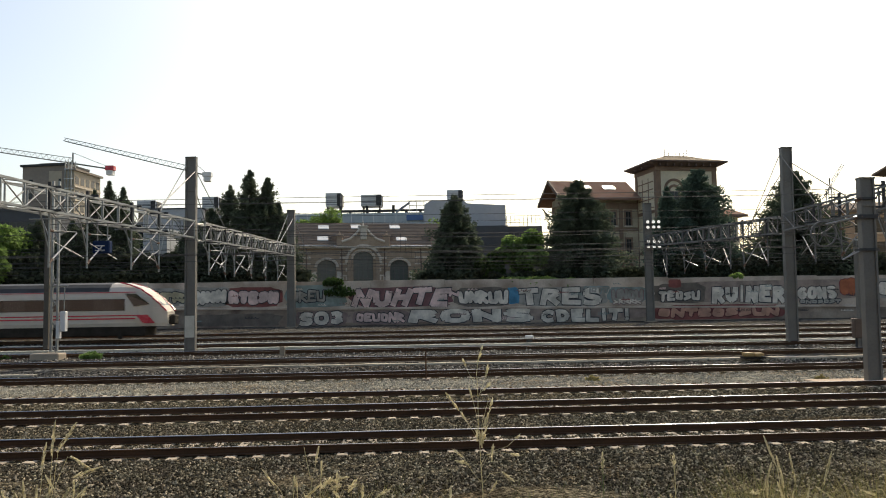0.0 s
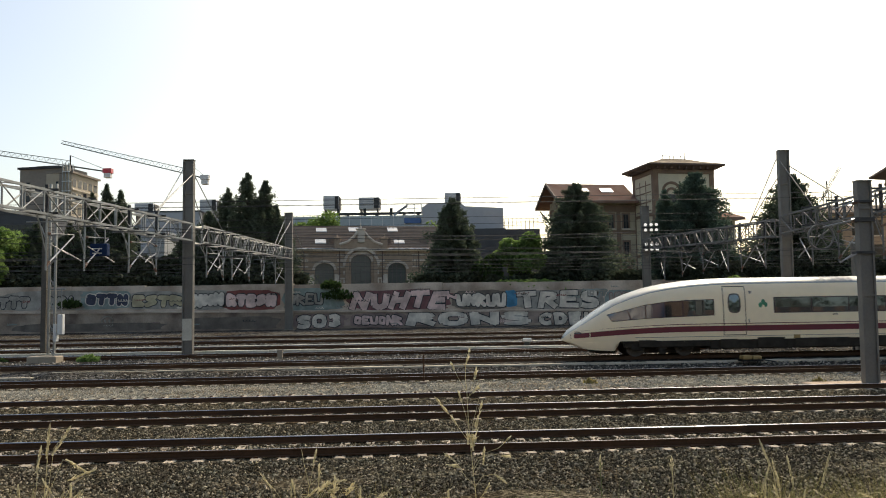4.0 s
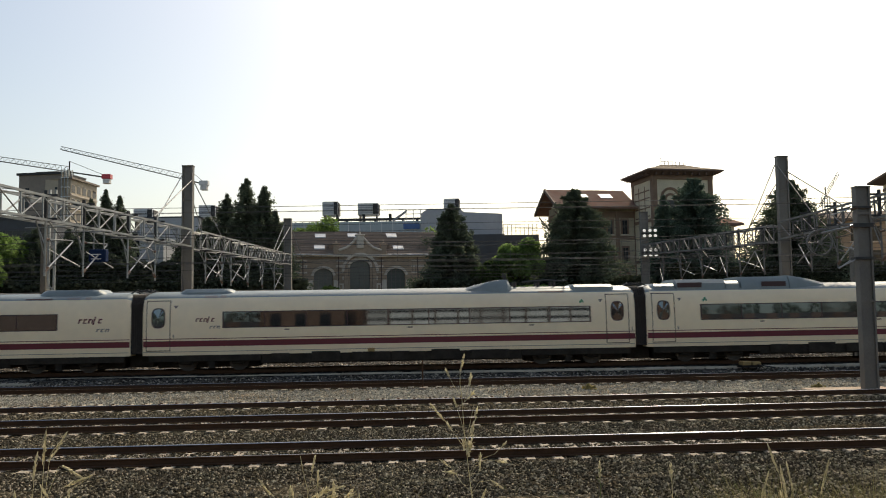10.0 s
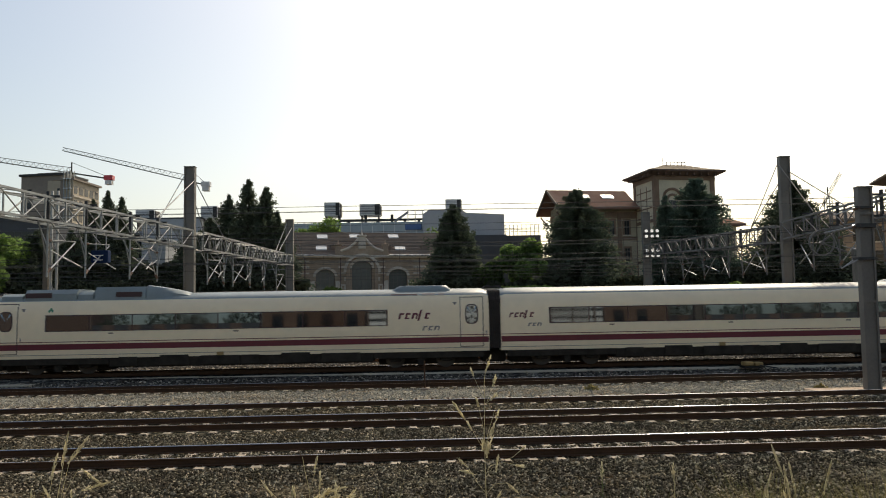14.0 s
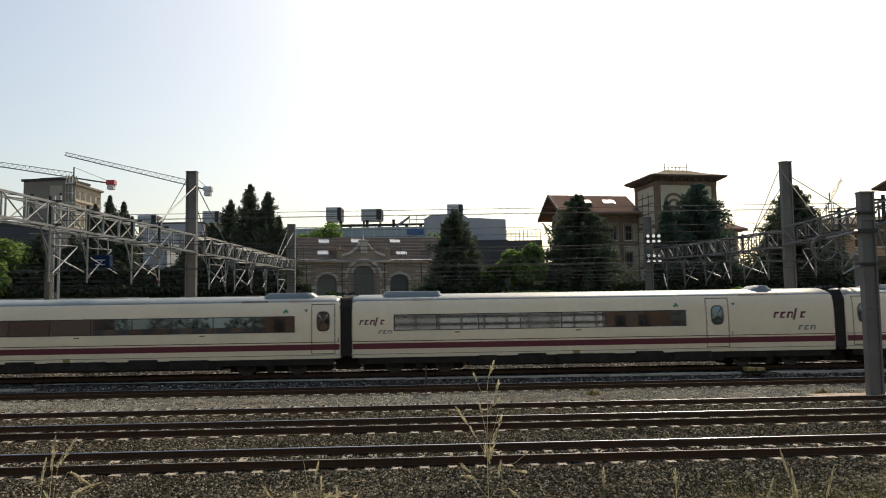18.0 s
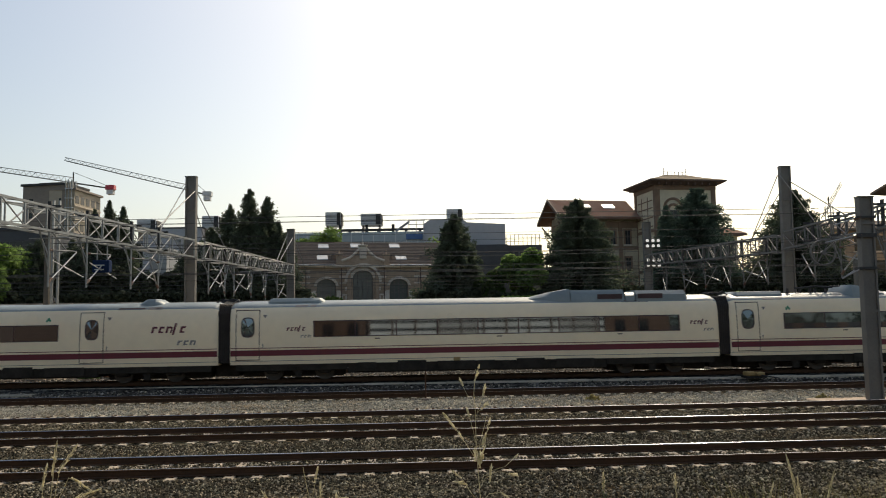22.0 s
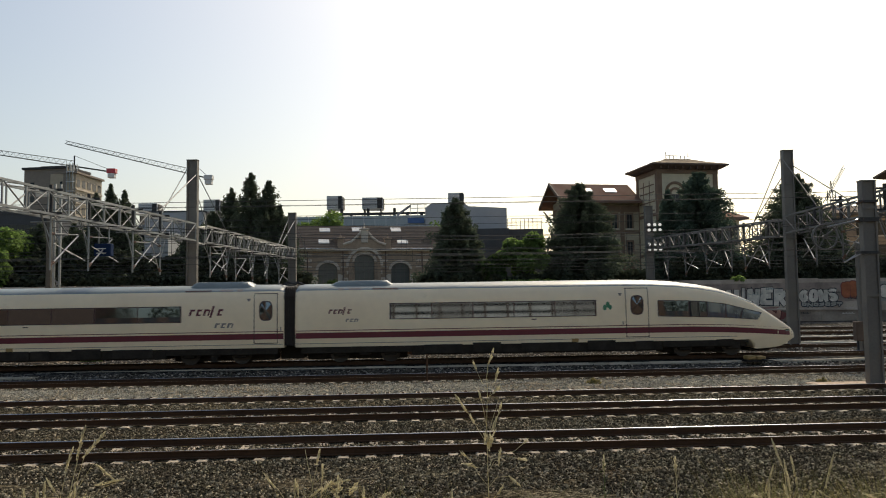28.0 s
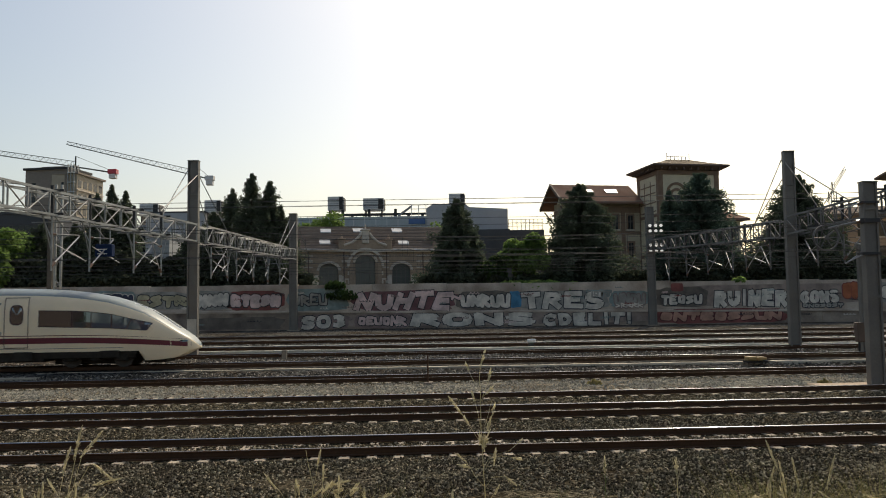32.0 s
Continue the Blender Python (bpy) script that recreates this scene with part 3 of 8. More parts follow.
piece(17.9, 21.2, 3.2, 4.6, 4, P_GREY, P_PURPLE, P_TEAL, 11, 0.09)
piece(18.0, 21.0, 2.9, 3.5, 5, P_WHITE, P_PURPLE, None, 42, 0.09)
part("paint_patch", blob(22.4, 28.0, 2.9, 5.1, random.Random(98), -0.002), P_SMOKE, wall_north)
part("paint_patch", blob(24.0, 25.4, 4.6, 5.5, random.Random(99), 0.002), P_RED, wall_north)
piece(22.9, 27.3, 3.0, 4.4, 5, P_WHITE, P_BLACK, None, 33, 0.10)
letters("RUINER", 28.6, 36.5, 2.85, 4.65, P_WHITE, P_BLACK, None, 13, 0.08)
letters("GONS", 37.8, 42.0, 3.2, 4.5, P_WHITE, P_BLACK, None, 14, 0.08)
piece(38.0, 42.4, 2.62, 3.15, 7, P_GREY, P_BLACK, None, 15)
piece(42.4, 44.0, 3.4, 5.4, 2, P_ORANGE, P_RED, None, 16)
piece(46.4, 52.0, 3.2, 5.2, 4, P_WHITE, P_BLACK, P_GREY, 17)
letters("SO3", -15.7, -10.8, 1.25, 2.6, P_WHITE, P_BLACK, P_PURPLE, 18, 0.1)
piece(-9.6, -4.4, 1.3, 2.55, 6, P_PINK, P_BLACK, P_PURPLE, 19, 0.1)
letters("RONS", -4.0, 9.5, 1.2, 2.58, P_WHITE, P_BLACK, None, 20, 0.11)
letters("CDELIT!", 10.2, 19.8, 1.15, 2.48, P_WHITE, P_BLACK, None, 21, 0.11)
piece(22.6, 35.6, 1.3, 2.55, 9, P_ROSE, P_WINE, P_RED, 22, 0.15)
s_ = Shape()
for k_ in range(14):
    a_ = 2 * math.pi * k_ / 14
    stroke(s_, (-35.9 + 0.6 * math.cos(a_), 2.3 + 0.5 * math.sin(a_)), (-35.9 + 0.6 * math.cos(a_ + 0.45), 2.3 + 0.5 * math.sin(a_ + 0.45)), 0.07, face_y(2.3, -35.9) - 0.01)
for k_ in (-0.25, 0.2):
    stroke(s_, (-35.9 + k_, 2.4), (-35.85 + k_, 2.2), 0.1, face_y(2.3, -35.9) - 0.01)
part("graffiti", s_.done("graffiti", P_GREY, fix=False), None, wall_north, "round face sprayed in grey")


def scrawl(x, z, w, h, material, seed):
    """A quick unreadable tag: one looping line."""
    rng = random.Random(seed)
    s = Shape()
    y = face_y(z, x) - 0.030 - 0.0007 * (seed % 6)
    turns, n = rng.randint(3, 6), 34
    ph, k2 = rng.uniform(0, 6.28), rng.uniform(1.6, 2.4)
    pts = []
    for i in range(n + 1):
        u = i / n
        a = 6.283 * turns * u + ph
        pts.append((x + w * u + 0.10 * w * math.cos(a), z + h * (0.5 + 0.42 * math.sin(a) * (0.6 + 0.4 * math.sin(k2 * a + ph)))))
    for i, (p, q) in enumerate(zip(pts, pts[1:])):
        stroke(s, p, q, 0.022, y - 0.0002 * i)
    part("tag", s.done("tag", material, fix=False), None, wall_north)


for i_ in range(56):
    r_ = random.Random(500 + i_)
    x_ = -48 + 98 * (i_ + r_.random()) / 56
    up_ = i_ % 3 > 0
    z_ = r_.uniform(3.2, 5.0) if up_ else r_.uniform(1.4, 2.0)
    scrawl(x_, z_, r_.uniform(0.6, 1.5), r_.uniform(0.2, 0.42), r_.choice((P_BLACK, P_BLACK, P_PURPLE, P_WHITE, P_GREY, P_RED, P_TEAL, P_PINK)), i_)


# ---------------------------------------------------------------- express train
CREAM = mat("cream_white_train_paint", (0.92, 0.775, 0.545), 0.32, var=0.06, scale=0.5, fine=3, bump=0.0, tint=(0.84, 0.70, 0.50), tvar=0.6, spec=0.5)
ROOFGREY = mat("blue_grey_roof_paint", (0.215, 0.26, 0.268), 0.4, var=0.1, scale=0.7, fine=6, bump=0.0, tint=(0.16, 0.19, 0.198))
PURPLE = mat("dark_purple_stripe", (0.15, 0.02, 0.036), 0.35, var=0.06, bump=0)
SEAM = mat("door_seam_dark", (0.06, 0.03, 0.03), 0.6, var=0.1, bump=0)
GLASS = glass_mat("tinted_train_glass", (0.012, 0.012, 0.013), 0.03, 2.5)
# Bluer copy of GLASS; reflected sky in the front cab panes is put into it.
SKYGLASS = glass_mat("sky_toned_cab_glass", (0.03, 0.05, 0.085), 0.05, 2.2)
GLASS_BROWN = glass_mat("brown_tinted_glass", (0.024, 0.013, 0.010), 0.04, 2.2)
# Reflections are coloured blue here, as if the sky behind the viewer were bluer.
for g_ in (GLASS, GLASS_BROWN):
    g_.node_tree.nodes["Principled BSDF"].inputs["Specular Tint"].default_value = (0.72, 0.86, 1.0, 1)
WHEELSTEEL = mat("dusty_brown_wheel_steel", (0.095, 0.08, 0.065), 0.7, 0.2, var=0.25, fine=8, bump=0.1)
UNDER = mat("sooty_underframe", (0.042, 0.036, 0.029), 0.85, spec=0.15, var=0.35, fine=8, bump=0.2)
BELLOWS = mat("black_rubber_bellows", (0.045, 0.037, 0.033), 0.7, var=0.2, fine=20, bump=0.1)
MARKRED = mat("dark_red_lettering_paint", (0.13, 0.018, 0.03), 0.4, var=0.05, bump=0)
MARKGREY = mat("grey_lettering_paint", (0.22, 0.20, 0.19), 0.4, var=0.05, bump=0)
MARKGREEN = mat("green_sticker", (0.05, 0.24, 0.13), 0.4, var=0.1, bump=0)
YELLOW = mat("faded_yellow_paint", (0.34, 0.22, 0.08), 0.6, var=0.2, fine=10, tint=(0.35, 0.24, 0.1))
SEC_H = (0.0, 0.10, 0.27, 0.49, 0.68, 0.80, 0.888, 0.93, 0.96, 0.99, 1.0)
SEC_W = (0.955, 0.985, 1.0, 0.996, 0.982, 0.945, 0.868, 0.76, 0.57, 0.30, 0.0)
FLOOR, TOP, HALF = 0.77, 3.89, 1.475
NOSE_X = (0.0, 0.12, 0.35, 0.7, 1.2, 1.8, 2.5, 3.3, 4.2, 5.2, 6.4, 7.6, 9.0)
NOSE_T = (0.94, 1.12, 1.36, 1.60, 1.94, 2.36, 2.80, 3.14, 3.43, 3.63, 3.78, 3.86, 3.89)
NOSE_W = (0.22, 0.48, 0.72, 0.92, 1.08, 1.19, 1.28, 1.36, 1.41, 1.45, 1.47, 1.475, 1.475)
NOSE_B = (0.84, 0.79, 0.77, 0.77, 0.77, 0.77, 0.77, 0.77, 0.77, 0.77, 0.77, 0.77, 0.77)


class Car:
    """The outline of a carriage; nosed at x = 0 or plain."""

    def __init__(self, length, nosed):
        self.L, self.nosed = length, nosed

    def dims(self, x):
        if self.nosed and x < 9:
            return lerp(x, NOSE_X, NOSE_W), lerp(x, NOSE_X, NOSE_T), lerp(x, NOSE_X, NOSE_B)
        e = 0.0
        if x < 0.25 and not self.nosed:
            e = 0.25 - x
        if x > self.L - 0.25:
            e = x - self.L + 0.25
        return HALF - 0.5 * e * e * 4, TOP - 0.35 * e, FLOOR

    def side(self, x, z):
        w, t, b = self.dims(x)
        return w * lerp((z - b) / (t - b), SEC_H, SEC_W)

    def stations(self):
        a = list(NOSE_X) if self.nosed else [0.0, 0.06, 0.15, 0.25]
        x = a[-1] + 1.5
        while x < self.L - 0.6:
            a.append(x)
            x += 1.5
        return a + [self.L - 0.25, self.L - 0.15, self.L - 0.06, self.L]

    def shell(self):
        s = Shape()
        rings = []
        for x in self.stations():
            w, t, b = self.dims(x)
            left = [(x, -w * q, b + (t - b) * h) for h, q in zip(SEC_H, SEC_W)]
            rings.append(left + [(x, -p[1], p[2]) for p in reversed(left[:-1])])
        s.loft(rings, 0, True, True)
        n = len(rings[0])
        k = len(SEC_H)
        for i in range((len(rings) - 1) * n):
            j = i % n
            if 6 <= j < 2 * k - 2 - 6:
                s.m[i] = 1
        return s

    def patch(self, x0, x1, z0, z1, off, sgn, slot=0, shape=None, dx=0.6, nz=3):
        """A thin plate that follows the side; z0, z1 may be functions of x."""
        s = shape or Shape()
        nx = max(1, int(math.ceil((x1 - x0) / dx)))
        xs = [x0 + (x1 - x0) * i / nx for i in range(nx + 1)]
        if nx > 8 and not callable(z0) or x1 > self.L - 0.3:
            xs = sorted(set(xs + [q for q in (0.06, 0.15, 0.25, self.L - 0.25, self.L - 0.15, self.L - 0.06) if x0 < q < x1]))
            nx = len(xs) - 1
        f0 = z0 if callable(z0) else (lambda x: z0)
        f1 = z1 if callable(z1) else (lambda x: z1)
        vs = []
        for i in range(nx + 1):
            x = xs[i]
            for j in range(nz + 1):
                z = f0(x) + (f1(x) - f0(x)) * j / nz
                vs.append((x, sgn * (self.side(x, z) + off), z))
        m = nz + 1
        fs = [(i * m + j, (i + 1) * m + j, (i + 1) * m + j + 1, i * m + j + 1) for i in range(nx) for j in range(nz)]
        if sgn > 0:
            fs = [tuple(reversed(q)) for q in fs]
        return s.add(vs, fs, slot)

    def oval(self, xc, zc, w, h, off, sgn, e=3.2, n=20):
        s = Shape()
        vs = [(xc, sgn * (self.side(xc, zc) + off), zc)]
        for i in range(n):
            a = 2 * math.pi * i / n
            ca, sa = math.cos(a), math.sin(a)
            x = xc + w / 2 * math.copysign(abs(ca) ** (2 / e), ca)
            z = zc + h / 2 * math.copysign(abs(sa) ** (2 / e), sa)
            vs.append((x, sgn * (self.side(x, z) + off), z))
        fs = [(0, 1 + i, 1 + (i + 1) % n) if sgn < 0 else (0, 1 + (i + 1) % n, 1 + i) for i in range(n)]
        return s.add(vs, fs)


def marks(car, x, z, w, h, sgn, style):
    """Operator's mark as plain strokes."""
    s = Shape()
    n = 5 if style == "red" else 3
    lean = 0.12 * w / n * (-sgn)
    fl = (lambda p, q: (p, q)) if sgn < 0 else (lambda p, q: (2 * x + w - q, 2 * x + w - p))
    for i in range(n):
        a = x + w * i / n
        top = z + h * (1.0 if i != 3 else 1.5)
        low = z - (h * 0.3 if i == 3 else 0.0)
        bars = [(a, a + w / n * 0.32, low, top)]
        if i != 3:
            bars += [(a + w / n * 0.32, a + w / n * 0.70, top - h * 0.30, top), (a + w / n * 0.32, a + w / n * 0.70, z, z + h * 0.22 * (i in (1, 4)))]
            bars += [(a + w / n * 0.66, a + w / n * 0.90, z, top - h * 0.12)] if i == 2 else []
        for b0, b1, za, zb in bars:
            p, q = fl(b0, b1)
            vs = [(xx + lean * (zz - z) / h * 2.2, sgn * (car.side(xx, zz) + 0.006), zz) for xx, zz in ((p, za), (q, za), (q, zb), (p, zb))]
            s.add(vs, [(0, 1, 2, 3) if sgn < 0 else (3, 2, 1, 0)])
    return s


def sprig(car, x, z, r, sgn):
    """Green sticker: three leaves."""
    s = Shape()
    for ox, oz, k in ((-0.5, 0.05, 0.55), (0.1, 0.6, 0.6), (0.55, 0.1, 0.5)):
        n = 8
        cx, cz = x + ox * r * sgn * -1, z + oz * r
        vs = [(cx + k * r * math.cos(2 * math.pi * i / n) * 0.7, 0, cz + k * r * math.sin(2 * math.pi * i / n)) for i in range(n)]
        vs = [(p[0], sgn * (car.side(p[0], p[2]) + 0.006), p[2]) for p in vs]
        s.add(vs, [tuple(range(n)) if sgn < 0 else tuple(reversed(range(n)))])
    return s


def roof_box(parent, x0, x1, h, t0, t1, w=0.95, mats=None, name="roof_fairing"):
    s = Shape()
    base = TOP - 0.28
    rings = []
    cuts = sorted({0.0, 1.0} | {i / 8 for i in range(9)} | {t0 / (x1 - x0), 1 - t1 / (x1 - x0)})
    for k in cuts:
        x = x0 + (x1 - x0) * k
        f = 1.0
        if t0 and x - x0 < t0:
            f = ((x - x0) / t0) ** (0.6 if t0 > 1.5 else 0.85)
        if t1 and x1 - x < t1:
            f = min(f, ((x1 - x) / t1) ** (0.6 if t1 > 1.5 else 0.85))
        top = base + 0.1 + (h + 0.12) * max(f, 0.02)
        ww = w * (0.72 + 0.28 * f)
        rings.append([(x, -ww, base - 0.15), (x, -ww * 0.97, base + (top - base) * 0.55), (x, -ww * 0.8, top - 0.02), (x, -ww * 0.4, top), (x, ww * 0.4, top), (x, ww * 0.8, top - 0.02), (x, ww * 0.97, base + (top - base) * 0.55), (x, ww, base - 0.15)])
    s.loft(rings, 0, True, True)
    return part(name, s, mats or ROOFGREY, parent, smooth=True)


WHEEL = Shape()
for r0, r1, ya, yb in ((0.46, 0.46, 0.0, 0.10), (0.49, 0.49, 0.10, 0.135), (0.16, 0.16, -0.05, 0.0)):
    WHEEL.tube((0, ya, 0), (0, yb, 0), r0, 20, r2=r1)
WHEEL = WHEEL.done("wheel", WHEELSTEEL)


def bogie_shape():
    s = Shape()
    for y in (-1.05, 1.05):
        s.box(-1.9, 1.9, y - 0.1, y + 0.1, 0.42, 0.72, c=0.04)
        for x in (-1.25, 1.25):
            s.box(x - 0.3, x + 0.3, y - 0.18, y + 0.18, 0.30, 0.66, c=0.05)
            s.tube((x - 0.5, y, 0.5), (x - 0.5, y, 0.85), 0.11, 8)
            s.tube((x + 0.5, y, 0.5), (x + 0.5, y, 0.85), 0.11, 8)
        s.tube((0, y, 0.35), (0, y, 0.95), 0.28, 12)
    s.box(-0.5, 0.5, -1.0, 1.0, 0.45, 0.8)
    s.box(-0.15, 0.15, -1.3, -1.15, 0.12, 0.5)
    return s


BOGIE = bogie_shape().done("bogie", UNDER)


def carriage(train, x0, car, name, label, doors, windows, words, leaf, roof, panes=1.95, flip=False, door_glass=GLASS):
    m = pose(x0, 0, 0, 0, 0, 180 if flip else 0)
    body = part(name, car.shell(), [CREAM, ROOFGREY], train, label, smooth=True, at=m)
    start = 8.0 if car.nosed else 0.05
    for sgn in (-1, 1):
        for zz0, zz1, nm in ((1.19, 1.47, "stripe"), (1.55, 1.585, "pinstripe")):
            part(nm, car.patch(0.3 if car.nosed else 0.03, car.L - 0.03, (lambda x, a=zz0: a - (0.30 * max(0, 1 - x / 6.5) ** 2 if car.nosed else 0)), (lambda x, b=zz1: b - (0.36 * max(0, 1 - x / 6.5) ** 2 if car.nosed else 0)), 0.006, sgn, dx=0.2 if car.nosed else 0.6), PURPLE if nm == "stripe" else MARKRED, body)
        part("sill_line", car.patch(3.4 if car.nosed else 0.05, car.L - 0.05, 0.93, 0.955, 0.004, sgn), MARKGREY, body)
        for d0 in doors:
            d1 = d0 + 1.16
            s = Shape()
            for a, b, c, d in ((d0, d0 + 0.035, 1.0, 3.42), (d1 - 0.035, d1, 1.0, 3.42), (d0, d1, 0.985, 1.02), (d0, d1, 3.4, 3.435)):
                car.patch(a, b, c, d, 0.012, sgn, 0, s, nz=14)
            part("door_frame", s, SEAM, body)
            part("door", car.patch(d0 + 0.035, d1 - 0.035, 1.02, 3.4, 0.003, sgn, dx=0.3, nz=8), CREAM, body)
            part("door_window", car.oval(d0 + 0.58, 2.58, 0.66, 0.98, 0.010, sgn), SEAM, body)
            part("door_pane", car.oval(d0 + 0.58, 2.58, 0.56, 0.88, 0.014, sgn), door_glass, body, "small rounded door window")
            b = Shape()
            car.patch(d1 + 0.12, d1 + 0.17, 1.6, 1.78, 0.006, sgn, 0, b, nz=1)
            part("door_button", b, MARKGREY, body)
            tx = d1 + 0.25 if d1 + 0.6 < car.L else d0 - 0.25
            tri = Shape()
            vs = [(tx + ox, sgn * (car.side(tx, 3.1) + 0.008), 3.1 + oz) for ox, oz in ((-0.1, 0.08), (0.1, 0.08), (0.0, -0.1))]
            tri.add(vs, [(0, 2, 1) if sgn < 0 else (0, 1, 2)])
            part("door_mark", tri, MARKGREY, body)
        for a, b in windows:
            part("window_band", car.patch(a, b, 2.06, 2.86, 0.005, sgn), SEAM, body)
            n = max(1, round((b - a) / panes))
            for i in range(n):
                p0, p1 = a + 0.04 + (b - a - 0.08) * i / n, a + 0.04 + (b - a - 0.08) * (i + 1) / n
                part("window", car.patch(p0 + 0.025, p1 - 0.025, 2.10, 2.82, 0.009, sgn), GLASS if i % 3 else GLASS_BROWN, body)
            for i in range(int((b - a) / 6)):
                q = Shape()
                car.patch(a + 3 + 6 * i, a + 3.25 + 6 * i, 1.93, 1.98, 0.006, sgn, 0, q, nz=1)
                part("grip", q, SEAM, body)
        for wx, ww in words:
            k = ww / 1.4
            part("lettering", marks(car, wx, 2.38, ww * 0.85, 0.22 * k, sgn, "red"), MARKRED, body)
            part("lettering", marks(car, wx + ww * (0.62 if sgn < 0 else -0.22), 2.38 - 0.42 * k, ww * 0.45, 0.16 * k, sgn, "grey"), MARKGREY, body)
        for lx, lz, lr in leaf:
            part("sticker", sprig(car, lx, lz, lr, sgn), MARKGREEN, body, "green leaf sticker")
        v = Shape()
        car.patch(car.L * 0.8, car.L * 0.8 + 1.3, 3.53, 3.62, 0.006, sgn, 0, v, nz=1)
        part("roof_grille", v, SEAM, body)
        y = Shape()
        car.patch(car.L * 0.45, car.L * 0.45 + 0.34, 0.79, 0.97, 0.007, sgn, 0, y, nz=1)
        part("data_plate", y, YELLOW, body)
    a = 4.78 if car.nosed else 3.3
    u = Shape()
    u.box(a + 2.4, car.L - 5.7, -1.33, 1.33, 0.30, 0.79, c=0.05)
    part("underframe", u, UNDER, body)
    for i in range(6):
        x = a + 2.9 + i * (car.L - a - 9.2) / 6
        for sgn in (-1, 1):
            e = Shape()
            e.box(x, x + 0.9 + 0.5 * (i % 3), min(sgn * 1.34, sgn * 1.435), max(sgn * 1.34, sgn * 1.435), 0.36, 0.80 + 0.06 * (i % 3 == 1), c=0.015)
            part("equipment_box", e, UNDER, body)
    for x0_, x1_ in ((0.3 if not car.nosed else a - 1.2, a + 2.4), (car.L - 5.7, car.L - 0.3)):
        for sgn in (-1, 1):
            e = Shape()
            e.box(x0_, x1_, min(sgn * 1.30, sgn * 1.36), max(sgn * 1.30, sgn * 1.36), 0.46, 0.81, c=0.012)
            part("bogie_fairing", e, UNDER, body)
        e = Shape()
        e.box(x0_ + 0.2, x1_ - 0.2, -0.6, 0.6, 0.14, 0.7, c=0.05)
        part("motor_box", e, UNDER, body)
    fl = Shape()
    fl.box(2.8 if car.nosed else 0.3, car.L - 0.3, -1.2, 1.2, 0.62, 0.80)
    part("floor_pan", fl, UNDER, body)
    for bx in (a, car.L - 3.4):
        part("bogie", BOGIE, None, body, at=pose(bx, 0, 0))
        for wx in (-1.25, 1.25):
            part("wheel", WHEEL, None, body, at=pose(bx + wx, -0.72, 0.46, 0, 0, 180))
            part("wheel", WHEEL, None, body, at=pose(bx + wx, 0.72, 0.46))
    for r in roof:
        roof_box(body, *r)
        if len(r) > 5 and r[1] - r[0] > 2.4 and max(r[3], r[4]) < 1.5:
            for sgn in (-1, 1):
                va = r[0] + 0.15 if r[2] < 0.35 else r[1] - 1.45
                k = Shape()
                k.box(va, va + 1.25, min(sgn * (r[5] - 0.05), sgn * (r[5] + 0.008)), max(sgn * (r[5] - 0.05), sgn * (r[5] + 0.008)), TOP - 0.19, TOP + 0.05)
                part("vent_slot", k, SEAM, body)
        elif len(r) < 6 and 0.1 < r[2] < 0.4:
            for sgn in (-1, 1):
                for va, vl in ((0.5, 0.62), (0.74, 0.28)):
                    va = r[0] + va * (r[1] - r[0])
                    k = Shape()
                    car.patch(va, va + vl, TOP - 0.36, TOP - 0.24, 0.012, sgn, 0, k, nz=2)
                    part("vent_slot", k, MARKGREY, body)
        elif r[2] < 0.1:
            arm = Shape()
            x = r[0] + 0.6
            arm.path([(x, -0.5, TOP + 0.22), (x + 1.2, -0.3, TOP + 0.32), (x + 2.2, -0.1, TOP + 0.26)], 0.05, 5)
            arm.path([(x + 2.2, -0.8, TOP + 0.30), (x + 2.2, 0.8, TOP + 0.30)], 0.05, 5)
            part("pantograph", arm, DARKSTEEL, body, "folded dark pantograph")
            for dx in (-0.4, 0.8, 1.6):
                for dy in (-0.55, 0.55):
                    q = Shape()
                    q.tube((x + dx, dy, TOP - 0.05), (x + dx, dy, TOP + 0.22), 0.09, 8, r2=0.06)
                    part("roof_insulator", q, BELLOWS, body)
    return body


